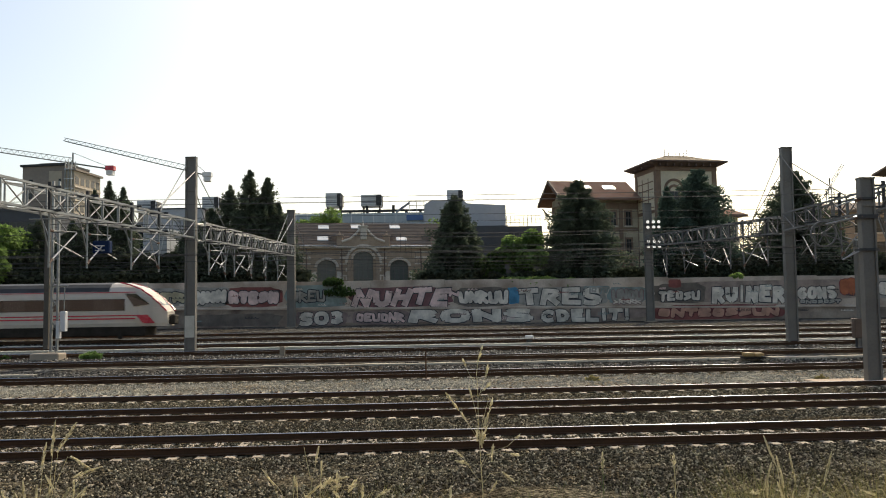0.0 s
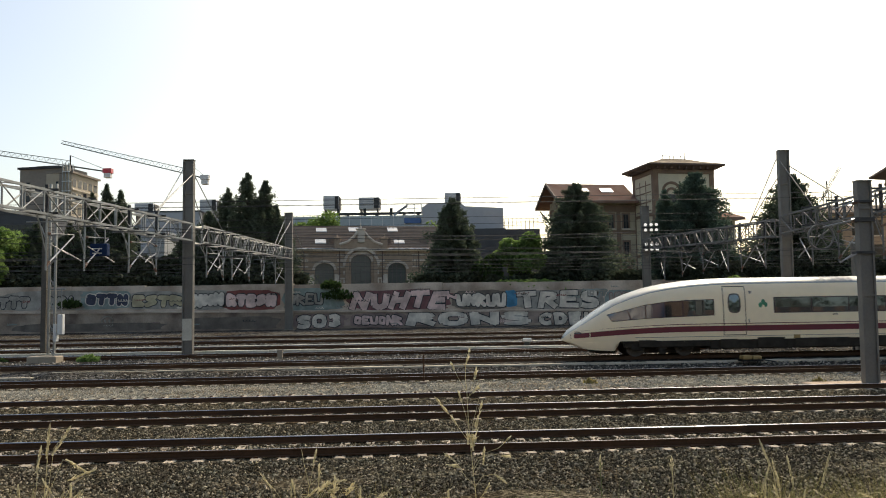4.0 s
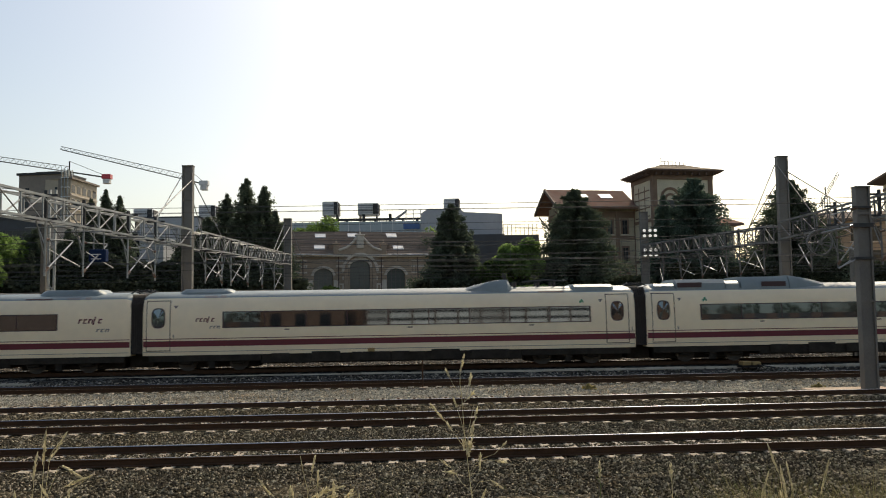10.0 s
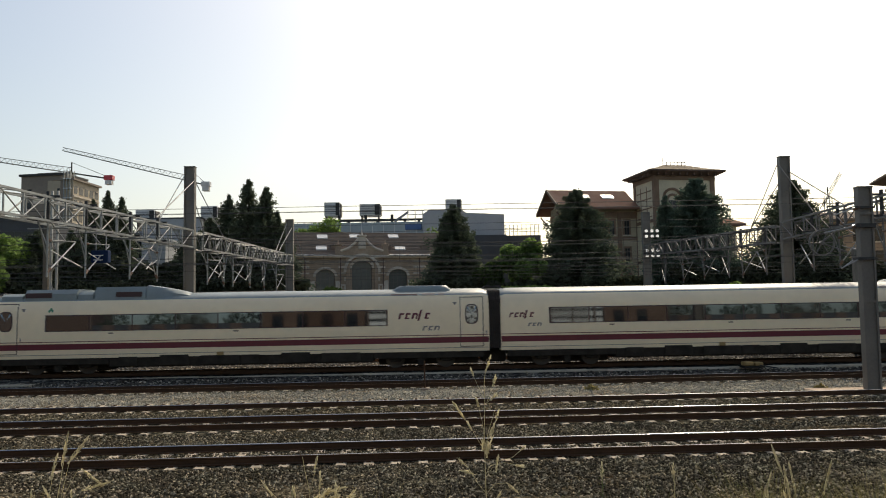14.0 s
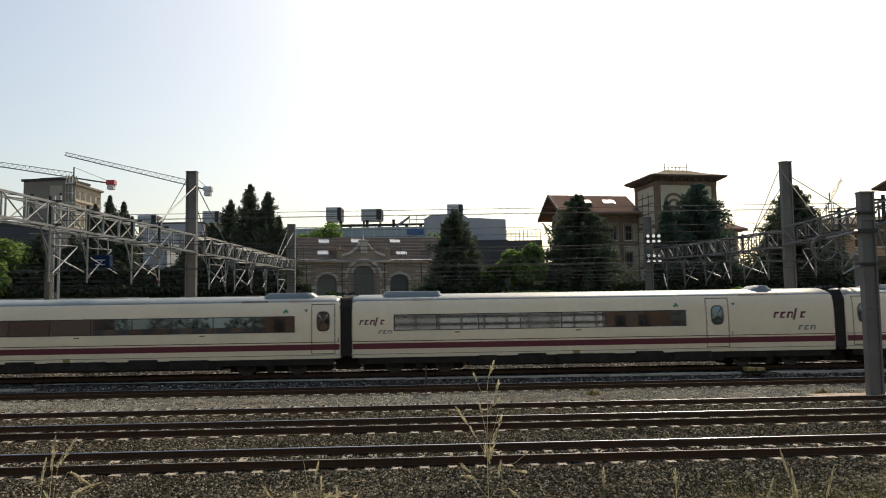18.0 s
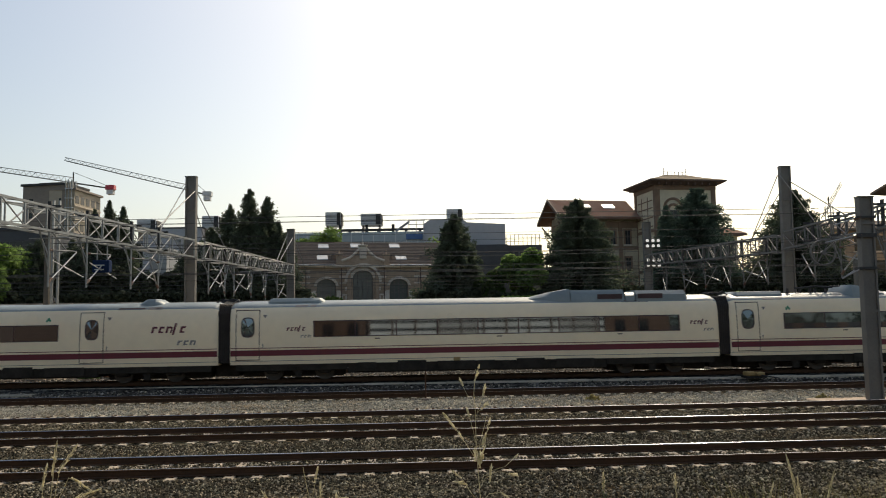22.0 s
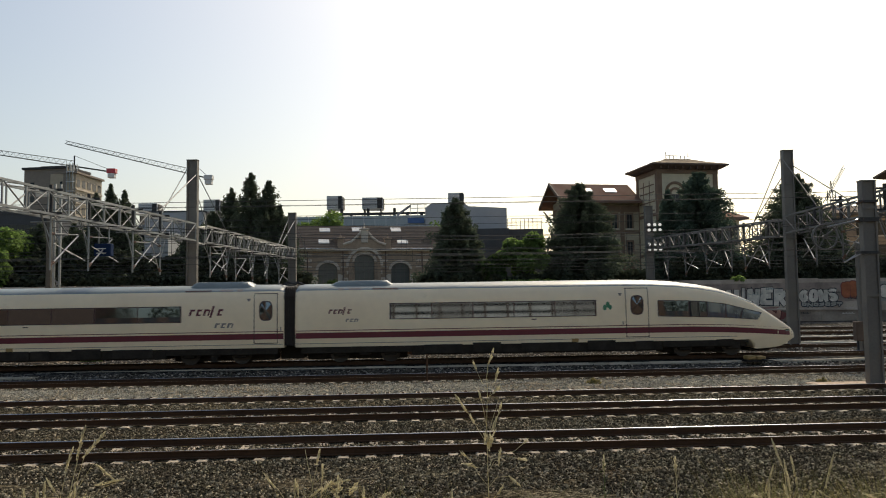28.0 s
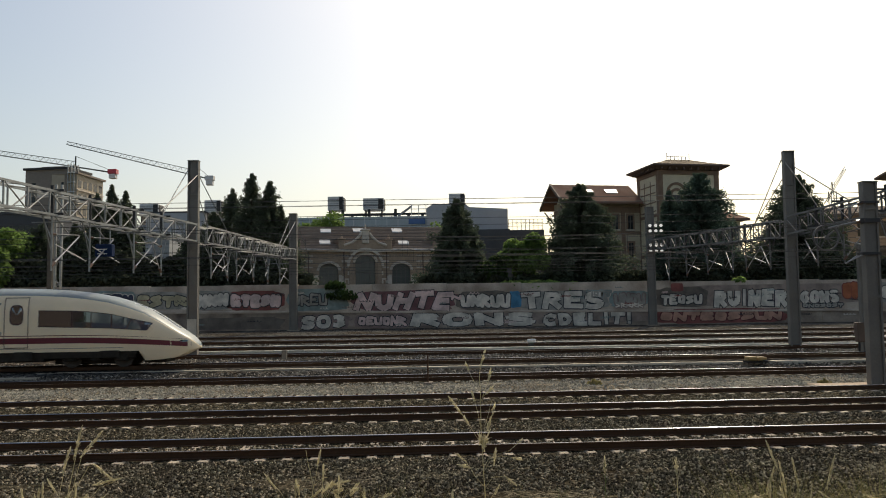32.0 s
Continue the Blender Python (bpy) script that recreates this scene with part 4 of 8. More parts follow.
def cab(body, car):
    """Windscreen, side cab windows, lamps and coupler hatch of the nose."""
    lo = lambda x: lerp(x, (2.05, 2.30, 3.9, 5.8, 7.42), (2.08, 1.74, 1.87, 1.94, 1.99))
    hi = lambda x: lerp(x, (2.05, 3.03, 3.93, 5.0, 6.0, 7.42), (2.11, 2.34, 2.57, 2.71, 2.77, 2.80))
    for sgn in (-1, 1):
        part("cab_window_band", car.patch(2.05, 7.42, lo, hi, 0.005, sgn, dx=0.12), SEAM, body)
        for a, b, g in ((2.12, 3.93, SKYGLASS), (3.99, 4.9, SKYGLASS), (4.94, 5.8, GLASS), (5.86, 7.38, GLASS)):
            part("cab_window", car.patch(a, b, lambda x: lo(x) + 0.035, lambda x: hi(x) - 0.035, 0.010, sgn, dx=0.12), g, body, "raked tinted cab side window")
        bar = Shape()
        cut = [(3.03 + 0.22 * k / 4, 2.34 - 0.52 * k / 4) for k in range(5)]
        for (xa, za), (xb, zb) in zip(cut, cut[1:]):
            vs = [(xx + d, sgn * (car.side(xx, zz) + 0.014), zz) for xx, zz, d in ((xa, za, -0.035), (xa, za, 0.035), (xb, zb, 0.035), (xb, zb, -0.035))]
            bar.add(vs, [(0, 1, 2, 3) if sgn > 0 else (3, 2, 1, 0)])
        part("window_mullion", bar, SEAM, body)
        h = car.oval(0.62, 1.20, 0.34, 0.10, 0.012, sgn)
        part("headlamp", h, GLASS, body)
    s = Shape()
    for x in np.linspace(1.0, 3.2, 9):
        w, t, b = car.dims(float(x))
        s.v += [(float(x), w * q, t - (t - b) * (1 - h) + 0.008) for q, h in ((-0.6, 0.92), (-0.3, 0.975), (0, 1.0), (0.3, 0.975), (0.6, 0.92))]
    for i in range(8):
        for j in range(4):
            k = i * 5 + j
            s.f.append((k, k + 5, k + 6, k + 1))
            s.m.append(0)
    part("windscreen", s, GLASS, body)
    c = Shape()
    rings = []
    for x, zb in ((0.06, 0.80), (0.3, 0.71), (0.6, 0.58), (0.85, 0.46), (1.1, 0.38), (1.7, 0.32), (2.3, 0.29), (2.42, 0.30), (2.7, 0.76)):
        w = car.dims(x)[0] * 0.955
        rings.append([(x, -w, 0.80), (x, -w * 0.98, (0.8 + zb) / 2), (x, -w * 0.9, zb), (x, w * 0.9, zb), (x, w * 0.98, (0.8 + zb) / 2), (x, w, 0.80)])
    c.loft(rings, 0, True, True)
    part("front_skirt", c, CREAM, body, smooth=True)
    c = Shape()
    c.box(1.5, 2.6, -0.75, 0.75, 0.16, 0.34, c=0.06)
    part("snow_plough", c, UNDER, body)


def express():
    t = thing("express_train", pose(0, 40.97, 0.585), "long cream high-speed train with a purple stripe and tinted windows", "train")
    lead, mid = Car(25.38, True), Car(24.2, False)
    w = "streamlined cream leading carriage with a grey roof"
    b = carriage(t, 0, lead, "carriage", w, [7.86], [(10.45, 21.95)], [(22.9, 1.4)], [(9.9, 2.46, 0.26)], [(20.5, 24.1, 0.22, 0.6, 0.5)])
    cab(b, lead)
    P, X = 24.775, 25.96
    spec = [
        ([0.2, 22.7], [(3.85, 21.95)], [(2.55, 1.1)], [(21.5, 3.05, 0.13)], [(1.4, 4.5, 0.18, 0.5, 0.6), (15.6, 18.2, 0.42, 1.9, 0.35, 1.24), (18.1, 21.2, 0.04, 0.2, 0.2), (21.0, 23.4, 0.13, 0.2, 0.3, 1.24)]),
        ([0.25, 22.75], [(2.7, 19.2)], [(19.7, 1.9)], [(2.95, 3.05, 0.14)], [(0.3, 1.55, 0.10, 0.2, 0.05, 1.24), (1.5, 4.15, 0.30, 0.12, 0.06, 1.26), (4.1, 4.9, 0.2, 0.05, 0.05, 1.24), (4.85, 7.42, 0.39, 0.1, 0.03, 1.26), (7.4, 9.6, 0.44, 0.03, 2.15, 1.26), (19.2, 22.6, 0.22, 0.6, 0.5)]),
        ([22.8], [(2.4, 22.0)], [(0.4, 1.5)], [(21.55, 3.05, 0.14)], [(20.2, 23.2, 0.20, 0.4, 0.5)]),
        ([17.6], [(2.05, 16.6)], [(0.35, 1.5), (21.0, 2.0)], [(16.1, 3.05, 0.14)], [(1.3, 4.6, 0.20, 0.4, 0.3), (20.0, 21.6, 0.24, 0.6, 0.6)]),
        ([0.3], [(4.05, 22.2)], [(2.75, 1.1), (22.7, 1.1)], [], [(1.6, 4.7, 0.18, 0.3, 0.4), (14.6, 16.8, 0.42, 2.1, 0.03, 1.26), (16.78, 19.6, 0.36, 0.03, 0.1, 1.26), (19.55, 20.1, 0.2, 0.05, 0.05, 1.24), (20.05, 22.9, 0.30, 0.08, 0.3, 1.26)]),
        ([0.3, 22.75], [(2.7, 19.25)], [(19.6, 2.0)], [(2.95, 3.05, 0.14)], [(0.3, 3.2, 0.16, 0.3, 0.3), (3.2, 6.2, 0.04, 0.2, 0.2), (6.1, 8.5, 0.42, 0.35, 1.9, 1.24), (19.3, 22.8, 0.22, 0.5, 0.5)]),
    ]
    for i, (d, wi, wo2, le, ro) in enumerate(spec):
        carriage(t, X + i * P, mid, "carriage", "cream passenger carriage with a long tinted window band", d, wi, wo2, le, ro)
    rear = carriage(t, 199.95, lead, "carriage", "streamlined cream trailing carriage with a grey roof", [7.88], [(10.5, 20.75)], [(22.6, 1.35)], [(9.95, 2.46, 0.26)], [(20.4, 23.9, 0.20, 0.5, 0.6)], flip=True)
    cab(rear, lead)
    for i in range(7):
        g = Shape()
        x = 25.38 + i * P
        rings = []
        for k in range(13):
            a, e = x - 0.01 + 0.6 * k / 12, 0.06 if k % 2 else 0.0
            rings.append([(a, -1.3 + e, 0.85 + e), (a, -1.3 + e, 3.3 - e), (a, -0.95 + e, 3.78 - e), (a, 0.95 - e, 3.78 - e), (a, 1.3 - e, 3.3 - e), (a, 1.3 - e, 0.85 + e)])
        g.loft(rings, 0, True, True)
        part("gangway", g, BELLOWS, t, "black rubber gangway bellows")
        k = Shape()
        k.box(x - 0.3, x + 0.9, -0.55, 0.55, 0.18, 0.86, c=0.05)
        part("coupler", k, UNDER, t)
        for y in (-0.5, 0.1, 0.55):
            pts = [(x - 0.3, y, TOP - 0.08), (x + 0.05, y, TOP + 0.12), (x + 0.3, y, TOP + 0.02), (x + 0.55, y, TOP + 0.12), (x + 0.9, y, TOP - 0.08)]
            c = Shape()
            c.path(pts, 0.035, 6)
            part("roof_cable", c, DARKSTEEL, t)
    return t


express_train = express()

# ---------------------------------------------------------------- commuter train
WHITE_T = mat("white_commuter_paint", (0.58, 0.52, 0.44), 0.35, var=0.06, bump=0, tint=(0.48, 0.43, 0.36))
# Pale base colour replaces the sky's reflection on the windscreen.
SCREEN = glass_mat("painted_reflection_windscreen", (0.45, 0.47, 0.48), 0.1)
RED_T = mat("bright_red_paint", (0.50, 0.03, 0.05), 0.3, var=0.06, bump=0)


def commuter():
    """Only its rear end is in sight; the cab is at x = 0 and the train reaches to -x."""
    t = thing("commuter_train", pose(-20.2, 62, 0.87), "white commuter train with red trim and a dark roof", "train")
    hs, wsx = (1.05, 1.3, 2.4, 3.3, 3.68, 4.0, 4.25, 4.4), (1.38, 1.46, 1.47, 1.42, 1.34, 1.15, 0.8, 0.0)
    for c in range(4):
        x1, x0 = -c * 20.0 - (0.2 if c else 0), -(c + 1) * 20.0 + 0.2
        s = Shape()
        st = [x0, x1 - 4.2, x1 - 3.0, x1 - 2.0, x1 - 1.0, x1 - 0.4, x1] if c == 0 else [x0, x1]
        rings = []
        for x in st:
            f = 0.0 if c else max(0.0, min(1.0, (x - (x1 - 3.6)) / 3.6))
            cut = 4.45 - 0.55 * f - 1.75 * f ** 2.6
            nar = 1 - 0.42 * f ** 2.2
            left = [(x, -w * nar, min(h, cut - 0.02 * i)) for i, (h, w) in enumerate(zip(reversed(hs), reversed(wsx)))]
            left.reverse()
            rings.append(left + [(x, -p[1], p[2]) for p in reversed(left[:-1])])
        s.loft(rings, 0, True, True)
        n = len(rings[0])
        for i in range((len(rings) - 1) * n):
            if 4 <= i % n < n - 5 and i // n < 1:
                s.m[i] = 1
        b = part("carriage", s, [WHITE_T, DARKSTEEL], t, "white carriage with a dark roof")
        we = x1 - 3.0 if c == 0 else x1 - 1.2
        for sgn in (-1, 1):
            q = Shape()
            q.box(x0 + 1.0, we, sgn * 1.475 - 0.02, sgn * 1.475 + 0.02, 2.25, 3.12)
            part("window_band", q, GLASS_BROWN, b, "brown tinted window band")
            k = 0
            xx = x0 + 1.2
            while xx + 1.6 < we:
                p = Shape()
                p.box(xx, xx + 1.6, sgn * 1.497 - 0.01, sgn * 1.497 + 0.01, 2.3, 3.07)
                part("window", p, GLASS_BROWN if k % 2 else GLASS, b)
                xx += 1.66
                k += 1
            for za, zb in ((3.60, 3.65), (1.84, 1.92), (1.60, 1.70)):
                r = Shape()
                r.box(x0, x1 - (2.2 if c == 0 else 0), sgn * 1.475 - 0.02, sgn * 1.475 + 0.02, za, zb)
                part("red_line", r, RED_T, b)
            if c == 0:
                r = Shape()
                y = sgn * 1.47
                r.add([(x1 - 2.95, y + sgn * 0.02, 3.5), (x1 - 2.15, y + sgn * 0.015, 3.5), (x1 - 1.15, y * 0.985, 2.72), (x1 - 2.3, y + sgn * 0.02, 2.55)], [(0, 1, 2, 3)])
                part("cab_side_window", r, GLASS, b)
                r = Shape()
                r.add([(x1 - 1.6, y + sgn * 0.01, 1.28), (x1 - 0.75, y * 0.96, 1.28), (x1 - 1.3, y * 0.99, 1.92), (x1 - 2.2, y + sgn * 0.02, 1.92)], [(0, 1, 2, 3)])
                part("red_panel", r, RED_T, b)
                r = Shape()
                pts = [(x1 - 3.4, 4.36), (x1 - 2.6, 4.15), (x1 - 1.8, 3.78), (x1 - 1.0, 3.18), (x1 - 0.4, 2.62), (x1 - 0.02, 2.2)]
                for (xa, za), (xb, zb) in zip(pts, pts[1:]):
                    r.tube((xa, y * 0.84, za), (xb, y * 0.70, zb), 0.06, 6)
                part("red_edge", r, RED_T, b)
        u = Shape()
        u.box(x0 + 0.5, x1 - 1.5, -1.3, 1.3, 0.35, 1.06, c=0.05)
        part("underframe", u, UNDER, b)
        for bx in (x0 + 2.6, x1 - 3.4):
            part("bogie", BOGIE, None, b, at=pose(bx, 0, 0))
        if c == 0:
            w = Shape()
            w.loft([[(x1 - 2.5, -1.0, 4.14), (x1 - 2.5, 1.0, 4.14)], [(x1 - 1.7, -0.95, 3.76), (x1 - 1.7, 0.95, 3.76)], [(x1 - 0.9, -0.9, 3.16), (x1 - 0.9, 0.9, 3.16)], [(x1 - 0.35, -0.8, 2.62), (x1 - 0.35, 0.8, 2.62)]], closed=False)
            part("windscreen", w, SCREEN, b)
            k = Shape()
            k.box(x1 - 0.5, x1 + 0.45, -0.5, 0.5, 1.15, 1.9, c=0.1)
            part("coupler", k, UNDER, b)
    return t


commuter_train = commuter()


# ---------------------------------------------------------------- buildings beyond the wall
STONEWALL = mat("brown_sandstone", (0.40, 0.30, 0.215), 0.9, var=0.28, scale=0.9, fine=4, bump=0.3, tint=(0.25, 0.18, 0.13))
STONELIGHT = mat("pale_limestone", (0.68, 0.60, 0.50), 0.9, var=0.15, scale=0.6, fine=5, bump=0.2, tint=(0.36, 0.315, 0.26))
SLATE = mat("brown_grey_roof_tiles", (0.20, 0.158, 0.128), 0.95, spec=0.05, var=0.25, scale=0.6, fine=3, bump=0.3, tint=(0.13, 0.11, 0.095))
REDTILE = mat("red_clay_roof_tiles", (0.225, 0.145, 0.115), 0.95, spec=0.08, var=0.2, scale=0.6, fine=4, bump=0.3, tint=(0.20, 0.09, 0.06))
CREAMWALL = mat("cream_stucco", (0.66, 0.58, 0.42), 0.9, var=0.14, scale=0.5, fine=5, bump=0.1, tint=(0.50, 0.43, 0.31))
# Darker copy of CREAMWALL: shade from trees and deep eaves put into the colour.
WINGWALL = mat("shaded_cream_stucco", (0.52, 0.44, 0.315), 0.9, var=0.18, scale=0.5, fine=5, bump=0.1, tint=(0.27, 0.215, 0.15))
BRICK = mat("reddish_brown_brick", (0.24, 0.155, 0.105), 0.9, var=0.2, scale=0.8, fine=8, bump=0.2)
EAVE = mat("dark_brown_eaves_wood", (0.15, 0.10, 0.08), 0.8, var=0.2, fine=8)
PANE = glass_mat("dark_window_glass", (0.02, 0.022, 0.025), 0.1, 1.4)
# Paler than PANE: the hall windows' grey-green reflections are painted into the base colour.
OLDPANE = glass_mat("reflection_toned_window_glass", (0.12, 0.13, 0.115), 0.25, 1.5)
# The bright sky mirrored in this glass is painted as a pale base colour.
SKYLIGHT = glass_mat("sky_bright_skylight_glass", (0.55, 0.57, 0.58), 0.15)
PANELGREY = mat("grey_cladding_panels", (0.22, 0.24, 0.27), 0.5, var=0.12, scale=0.2, fine=1.5, bump=0, tint=(0.16, 0.175, 0.20))
BLOCKGREY = mat("pale_grey_cladding_panels", (0.40, 0.41, 0.43), 0.5, var=0.1, scale=0.2, fine=1.5, bump=0, tint=(0.33, 0.345, 0.37))
DARKCLAD = mat("dark_navy_cladding", (0.055, 0.06, 0.068), 0.6, var=0.2, scale=0.2, fine=1.5, bump=0)
PALEBLUE = mat("pale_blue_parapet_glazing", (0.36, 0.42, 0.45), 0.5, var=0.12, scale=0.2, fine=1.5, bump=0, tint=(0.28, 0.33, 0.36))
PLANTGREY = mat("pale_grey_plant_housing", (0.64, 0.645, 0.64), 0.6, var=0.12, fine=4, bump=0)
TANBLOCK = mat("tan_brick_apartment_wall", (0.25, 0.215, 0.18), 0.9, var=0.15, scale=0.2, fine=1.5, bump=0, tint=(0.205, 0.175, 0.145))
TANLIGHT = mat("light_tan_rendered_wall", (0.40, 0.345, 0.265), 0.9, var=0.12, scale=0.2, fine=1.5, bump=0, tint=(0.42, 0.36, 0.27))
# Near-white zinc with darker patches; the gutter's broken glints are painted in.
ZINC = mat("glint_painted_zinc_gutter", (0.75, 0.75, 0.74), 0.4, 0.3, var=0.2, scale=1.5, fine=3, bump=0, tint=(0.25, 0.24, 0.22), tvar=1.0)
BLUETARP = mat("blue_tarpaulin", (0.07, 0.15, 0.34), 0.6, var=0.15, fine=3, bump=0)
OCHRETILE = mat("ochre_clay_roof_tiles", (0.26, 0.215, 0.16), 0.95, spec=0.05, var=0.2, scale=0.6, fine=4, bump=0.3, tint=(0.15, 0.11, 0.07))
FRAME = mat("painted_window_frame", (0.12, 0.11, 0.10), 0.6, var=0.1, bump=0)


def station():
    """Old stone hall with three arched windows and a central gable. Local x along the front, y inwards."""
    t = thing("station_hall", pose(-11.4, 112, 4.6, 0, 0, 12), "old brown stone hall with arched windows, gable and slate roof", "building")
    E = 6.6
    holes = [(-5.1, 2.6, 0.6, 5.0), (0.0, 2.8, 0.6, 6.2), (5.1, 2.6, 0.6, 5.0)]
    # front wall in piers and arches
    xs = [-17.0]
    for c, w, z0, z1 in holes:
        xs += [c - w / 2, c + w / 2]
    xs.append(12.0)
    for i in range(0, len(xs), 2):
        a = Shape()
        a.box(xs[i], xs[i + 1], 0, 0.6, 0, E)
        part("pier", a, STONEWALL, t)
    for c, w, z0, z1 in holes:
        a = Shape()
        r = w / 2
        arch = [(c - r + 0.0, E), (c - r, z1 - r * 0.75)]
        arch += [(c - r * math.cos(math.pi * k / 10), z1 - r * 0.75 + r * 0.75 * math.sin(math.pi * k / 10)) for k in range(1, 10)]
        arch += [(c + r, z1 - r * 0.75), (c + r, E)]
        # spandrel as quads between the arch line and the eaves
        pts = arch[1:-1]
        for p, q in zip(pts, pts[1:]):
            a.add([(p[0], 0, p[1]), (q[0], 0, q[1]), (q[0], 0, E), (p[0], 0, E), (p[0], 0.6, p[1]), (q[0], 0.6, q[1]), (q[0], 0.6, E), (p[0], 0.6, E)], [(0, 1, 2, 3), (0, 4, 5, 1), (7, 6, 5, 4)])
        part("arch_wall", a.done("arch_wall", STONEWALL, weld=True), None, t)
        a = Shape()
        a.box(c - r, c + r, 0, 0.6, 0, z0)
        part("sill_wall", a, STONEWALL, t)
        for k in range(9):
            b = Shape()
            a0, a1 = math.pi * k / 9, math.pi * (k + 0.93) / 9
            R0, R1 = r * 1.02, r * 1.30
            zc = z1 - r * 0.75
            v = []
            for y in (-0.12, 0.0):
                v += [(c - R0 * math.cos(a0), y, zc + 0.75 * R0 * math.sin(a0)), (c - R1 * math.cos(a0), y, zc + 0.8 * R1 * math.sin(a0)), (c - R1 * math.cos(a1), y, zc + 0.8 * R1 * math.sin(a1)), (c - R0 * math.cos(a1), y, zc + 0.75 * R0 * math.sin(a1))]
            b.add(v, [(0, 1, 2, 3), (4, 7, 6, 5), (0, 4, 5, 1), (1, 5, 6, 2), (2, 6, 7, 3), (3, 7, 4, 0)])
            part("voussoir", b, STONELIGHT, t)
        g = Shape()
        g.box(c - r, c + r, 0.42, 0.46, z0, z1)
        win = part("window", g, OLDPANE, t, "tall arched window with dark glazing bars")
        for k in range(5):
            f = Shape()
            x = c - r + (0.05 + (w - 0.1) * k / 4)
            f.box(x - 0.05, x + 0.05, 0.34, 0.42, z0, z1)
            part("glazing_bar", f, FRAME, win)
        for k in range(4):
            f = Shape()
            z = z0 + (z1 - z0) * (k + 0.3) / 4
            f.box(c - r, c + r, 0.36, 0.42, z - 0.04, z + 0.04)
            part("glazing_bar", f, FRAME, win)
    for i in range(8):
        for xa, xb in ((-17, -7.3), (-3.3, -2.15), (2.15, 3.3), (7.3, 12)):
            q = Shape()
            q.box(xa, xb, -0.05 - 0.03 * (i in (4, 6)), 0.0, 0.25 + i * 0.82, 0.25 + i * 0.82 + (0.32 if i in (4, 6) else 0.22))
            part("string_course", q, STONELIGHT if i in (3, 5, 6, 7) else STONEWALL, t)
    for x in (-2.0, 2.0):
        q = Shape()
        q.box(x - 0.28, x + 0.28, -0.3, 0.0, 0, E, c=0.04)
        part("pilaster", q, STONEWALL, t)
    for c in (-5.1, 5.1):
        for sx in (-1, 1):
            q = Shape()
            q.box(c + sx * 1.62 - 0.22, c + sx * 1.62 + 0.22, -0.18, 0.0, 0, 3.4, c=0.03)
            part("window_jamb", q, STONELIGHT, t)
    c = Shape()
    c.box(-17.3, 12.3, -0.45, 0.6, E, E + 0.35, c=0.06)
    part("cornice", c, STONELIGHT, t)
    # hipped roof with skylights
    r = Shape()
    r.add([(-17.2, -0.3, E + 0.36), (12.2, -0.3, E + 0.36), (12.2, 5.5, E + 4.15), (-17.2, 5.5, E + 4.15), (-17.2, 11, E + 0.36), (12.2, 11, E + 0.36)], [(0, 1, 2, 3), (3, 2, 5, 4), (0, 3, 4), (1, 5, 2)])
    roof = part("roof", r, SLATE, t)
    for i in range(15):
        q = Shape()
        k = (i + 0.5) / 15
        q.box(-17.1, 12.1, -0.3 + 5.8 * k - 0.06, -0.3 + 5.8 * k + 0.06, E + 0.36 + 3.79 * k - 0.03, E + 0.36 + 3.79 * k + 0.05)
        part("tile_course", q, SLATE, roof)
    for xa, xb in ((-12.0, -3.8), (3.8, 9.6)):
        q = Shape()
        q.tube((xa, -0.62, E + 0.33), (xb, -0.62, E + 0.33), 0.11, 8)
        part("gutter", q, ZINC, roof, "zinc gutter with painted-in bright glints")
    for x, k in ((-6.3, 0.22), (-6.0, 0.72), (-1.3, 0.75), (4.9, 0.22), (4.4, 0.75), (-13, 0.4)):
        y, z = -0.3 + 5.8 * k, E + 0.36 + 3.79 * k
        q = Shape()
        q.add([(x, y, z + 0.12), (x + 1.5, y, z + 0.12), (x + 1.5, y + 1.0, z + 0.70), (x, y + 1.0, z + 0.70), (x, y, z), (x + 1.5, y, z), (x + 1.5, y + 1.0, z + 0.58), (x, y + 1.0, z + 0.58)], [(0, 1, 2, 3), (0, 4, 5, 1), (0, 3, 7, 4), (1, 5, 6, 2), (2, 6, 7, 3)])
        part("skylight", q, SKYLIGHT, roof, "bright roof skylight")
    g = Shape()
    g.extrude([(-2.9, E), (2.9, E), (2.9, E + 0.9), (1.9, E + 1.25), (1.1, E + 1.9), (0.55, E + 2.6), (-0.55, E + 2.6), (-1.1, E + 1.9), (-1.9, E + 1.25), (-2.9, E + 0.9)], 1, -0.3, 0.3)
    part("gable", g, STONEWALL, t)
    for sx in (-1, 1):
        q = Shape()
        q.path([(sx * 3.0, -0.3, E + 0.95), (sx * 1.9, -0.3, E + 1.32), (sx * 1.1, -0.3, E + 1.98), (sx * 0.5, -0.3, E + 2.7)], 0.2, 6)
        part("gable_coping", q, STONELIGHT, t)
    q = Shape()
    q.box(-0.5, 0.5, -0.5, 0.35, E + 1.2, E + 3.0, c=0.1)
    q.box(-0.68, 0.68, -0.62, 0.45, E + 3.0, E + 3.2, c=0.05)
    q.tube((0, -0.1, E + 3.1), (0, -0.1, E + 4.0), 0.2, 6, r2=0.04)
    part("finial", q, STONELIGHT, t)
    for x in (-7.9, -3.0, 3.0, 8.2):
        q = Shape()
        q.tube((x, -0.15, 0), (x, -0.15, E), 0.08, 6)
        part("downpipe", q, EAVE, t)
    for x in (-3.7, 3.8, 9.3):
        q = Shape()
        q.box(x - 0.6, x + 0.6, 1.0, 2.4, E + 0.5, E + 2.0, c=0.05)
        part("dormer", q, SLATE, t)
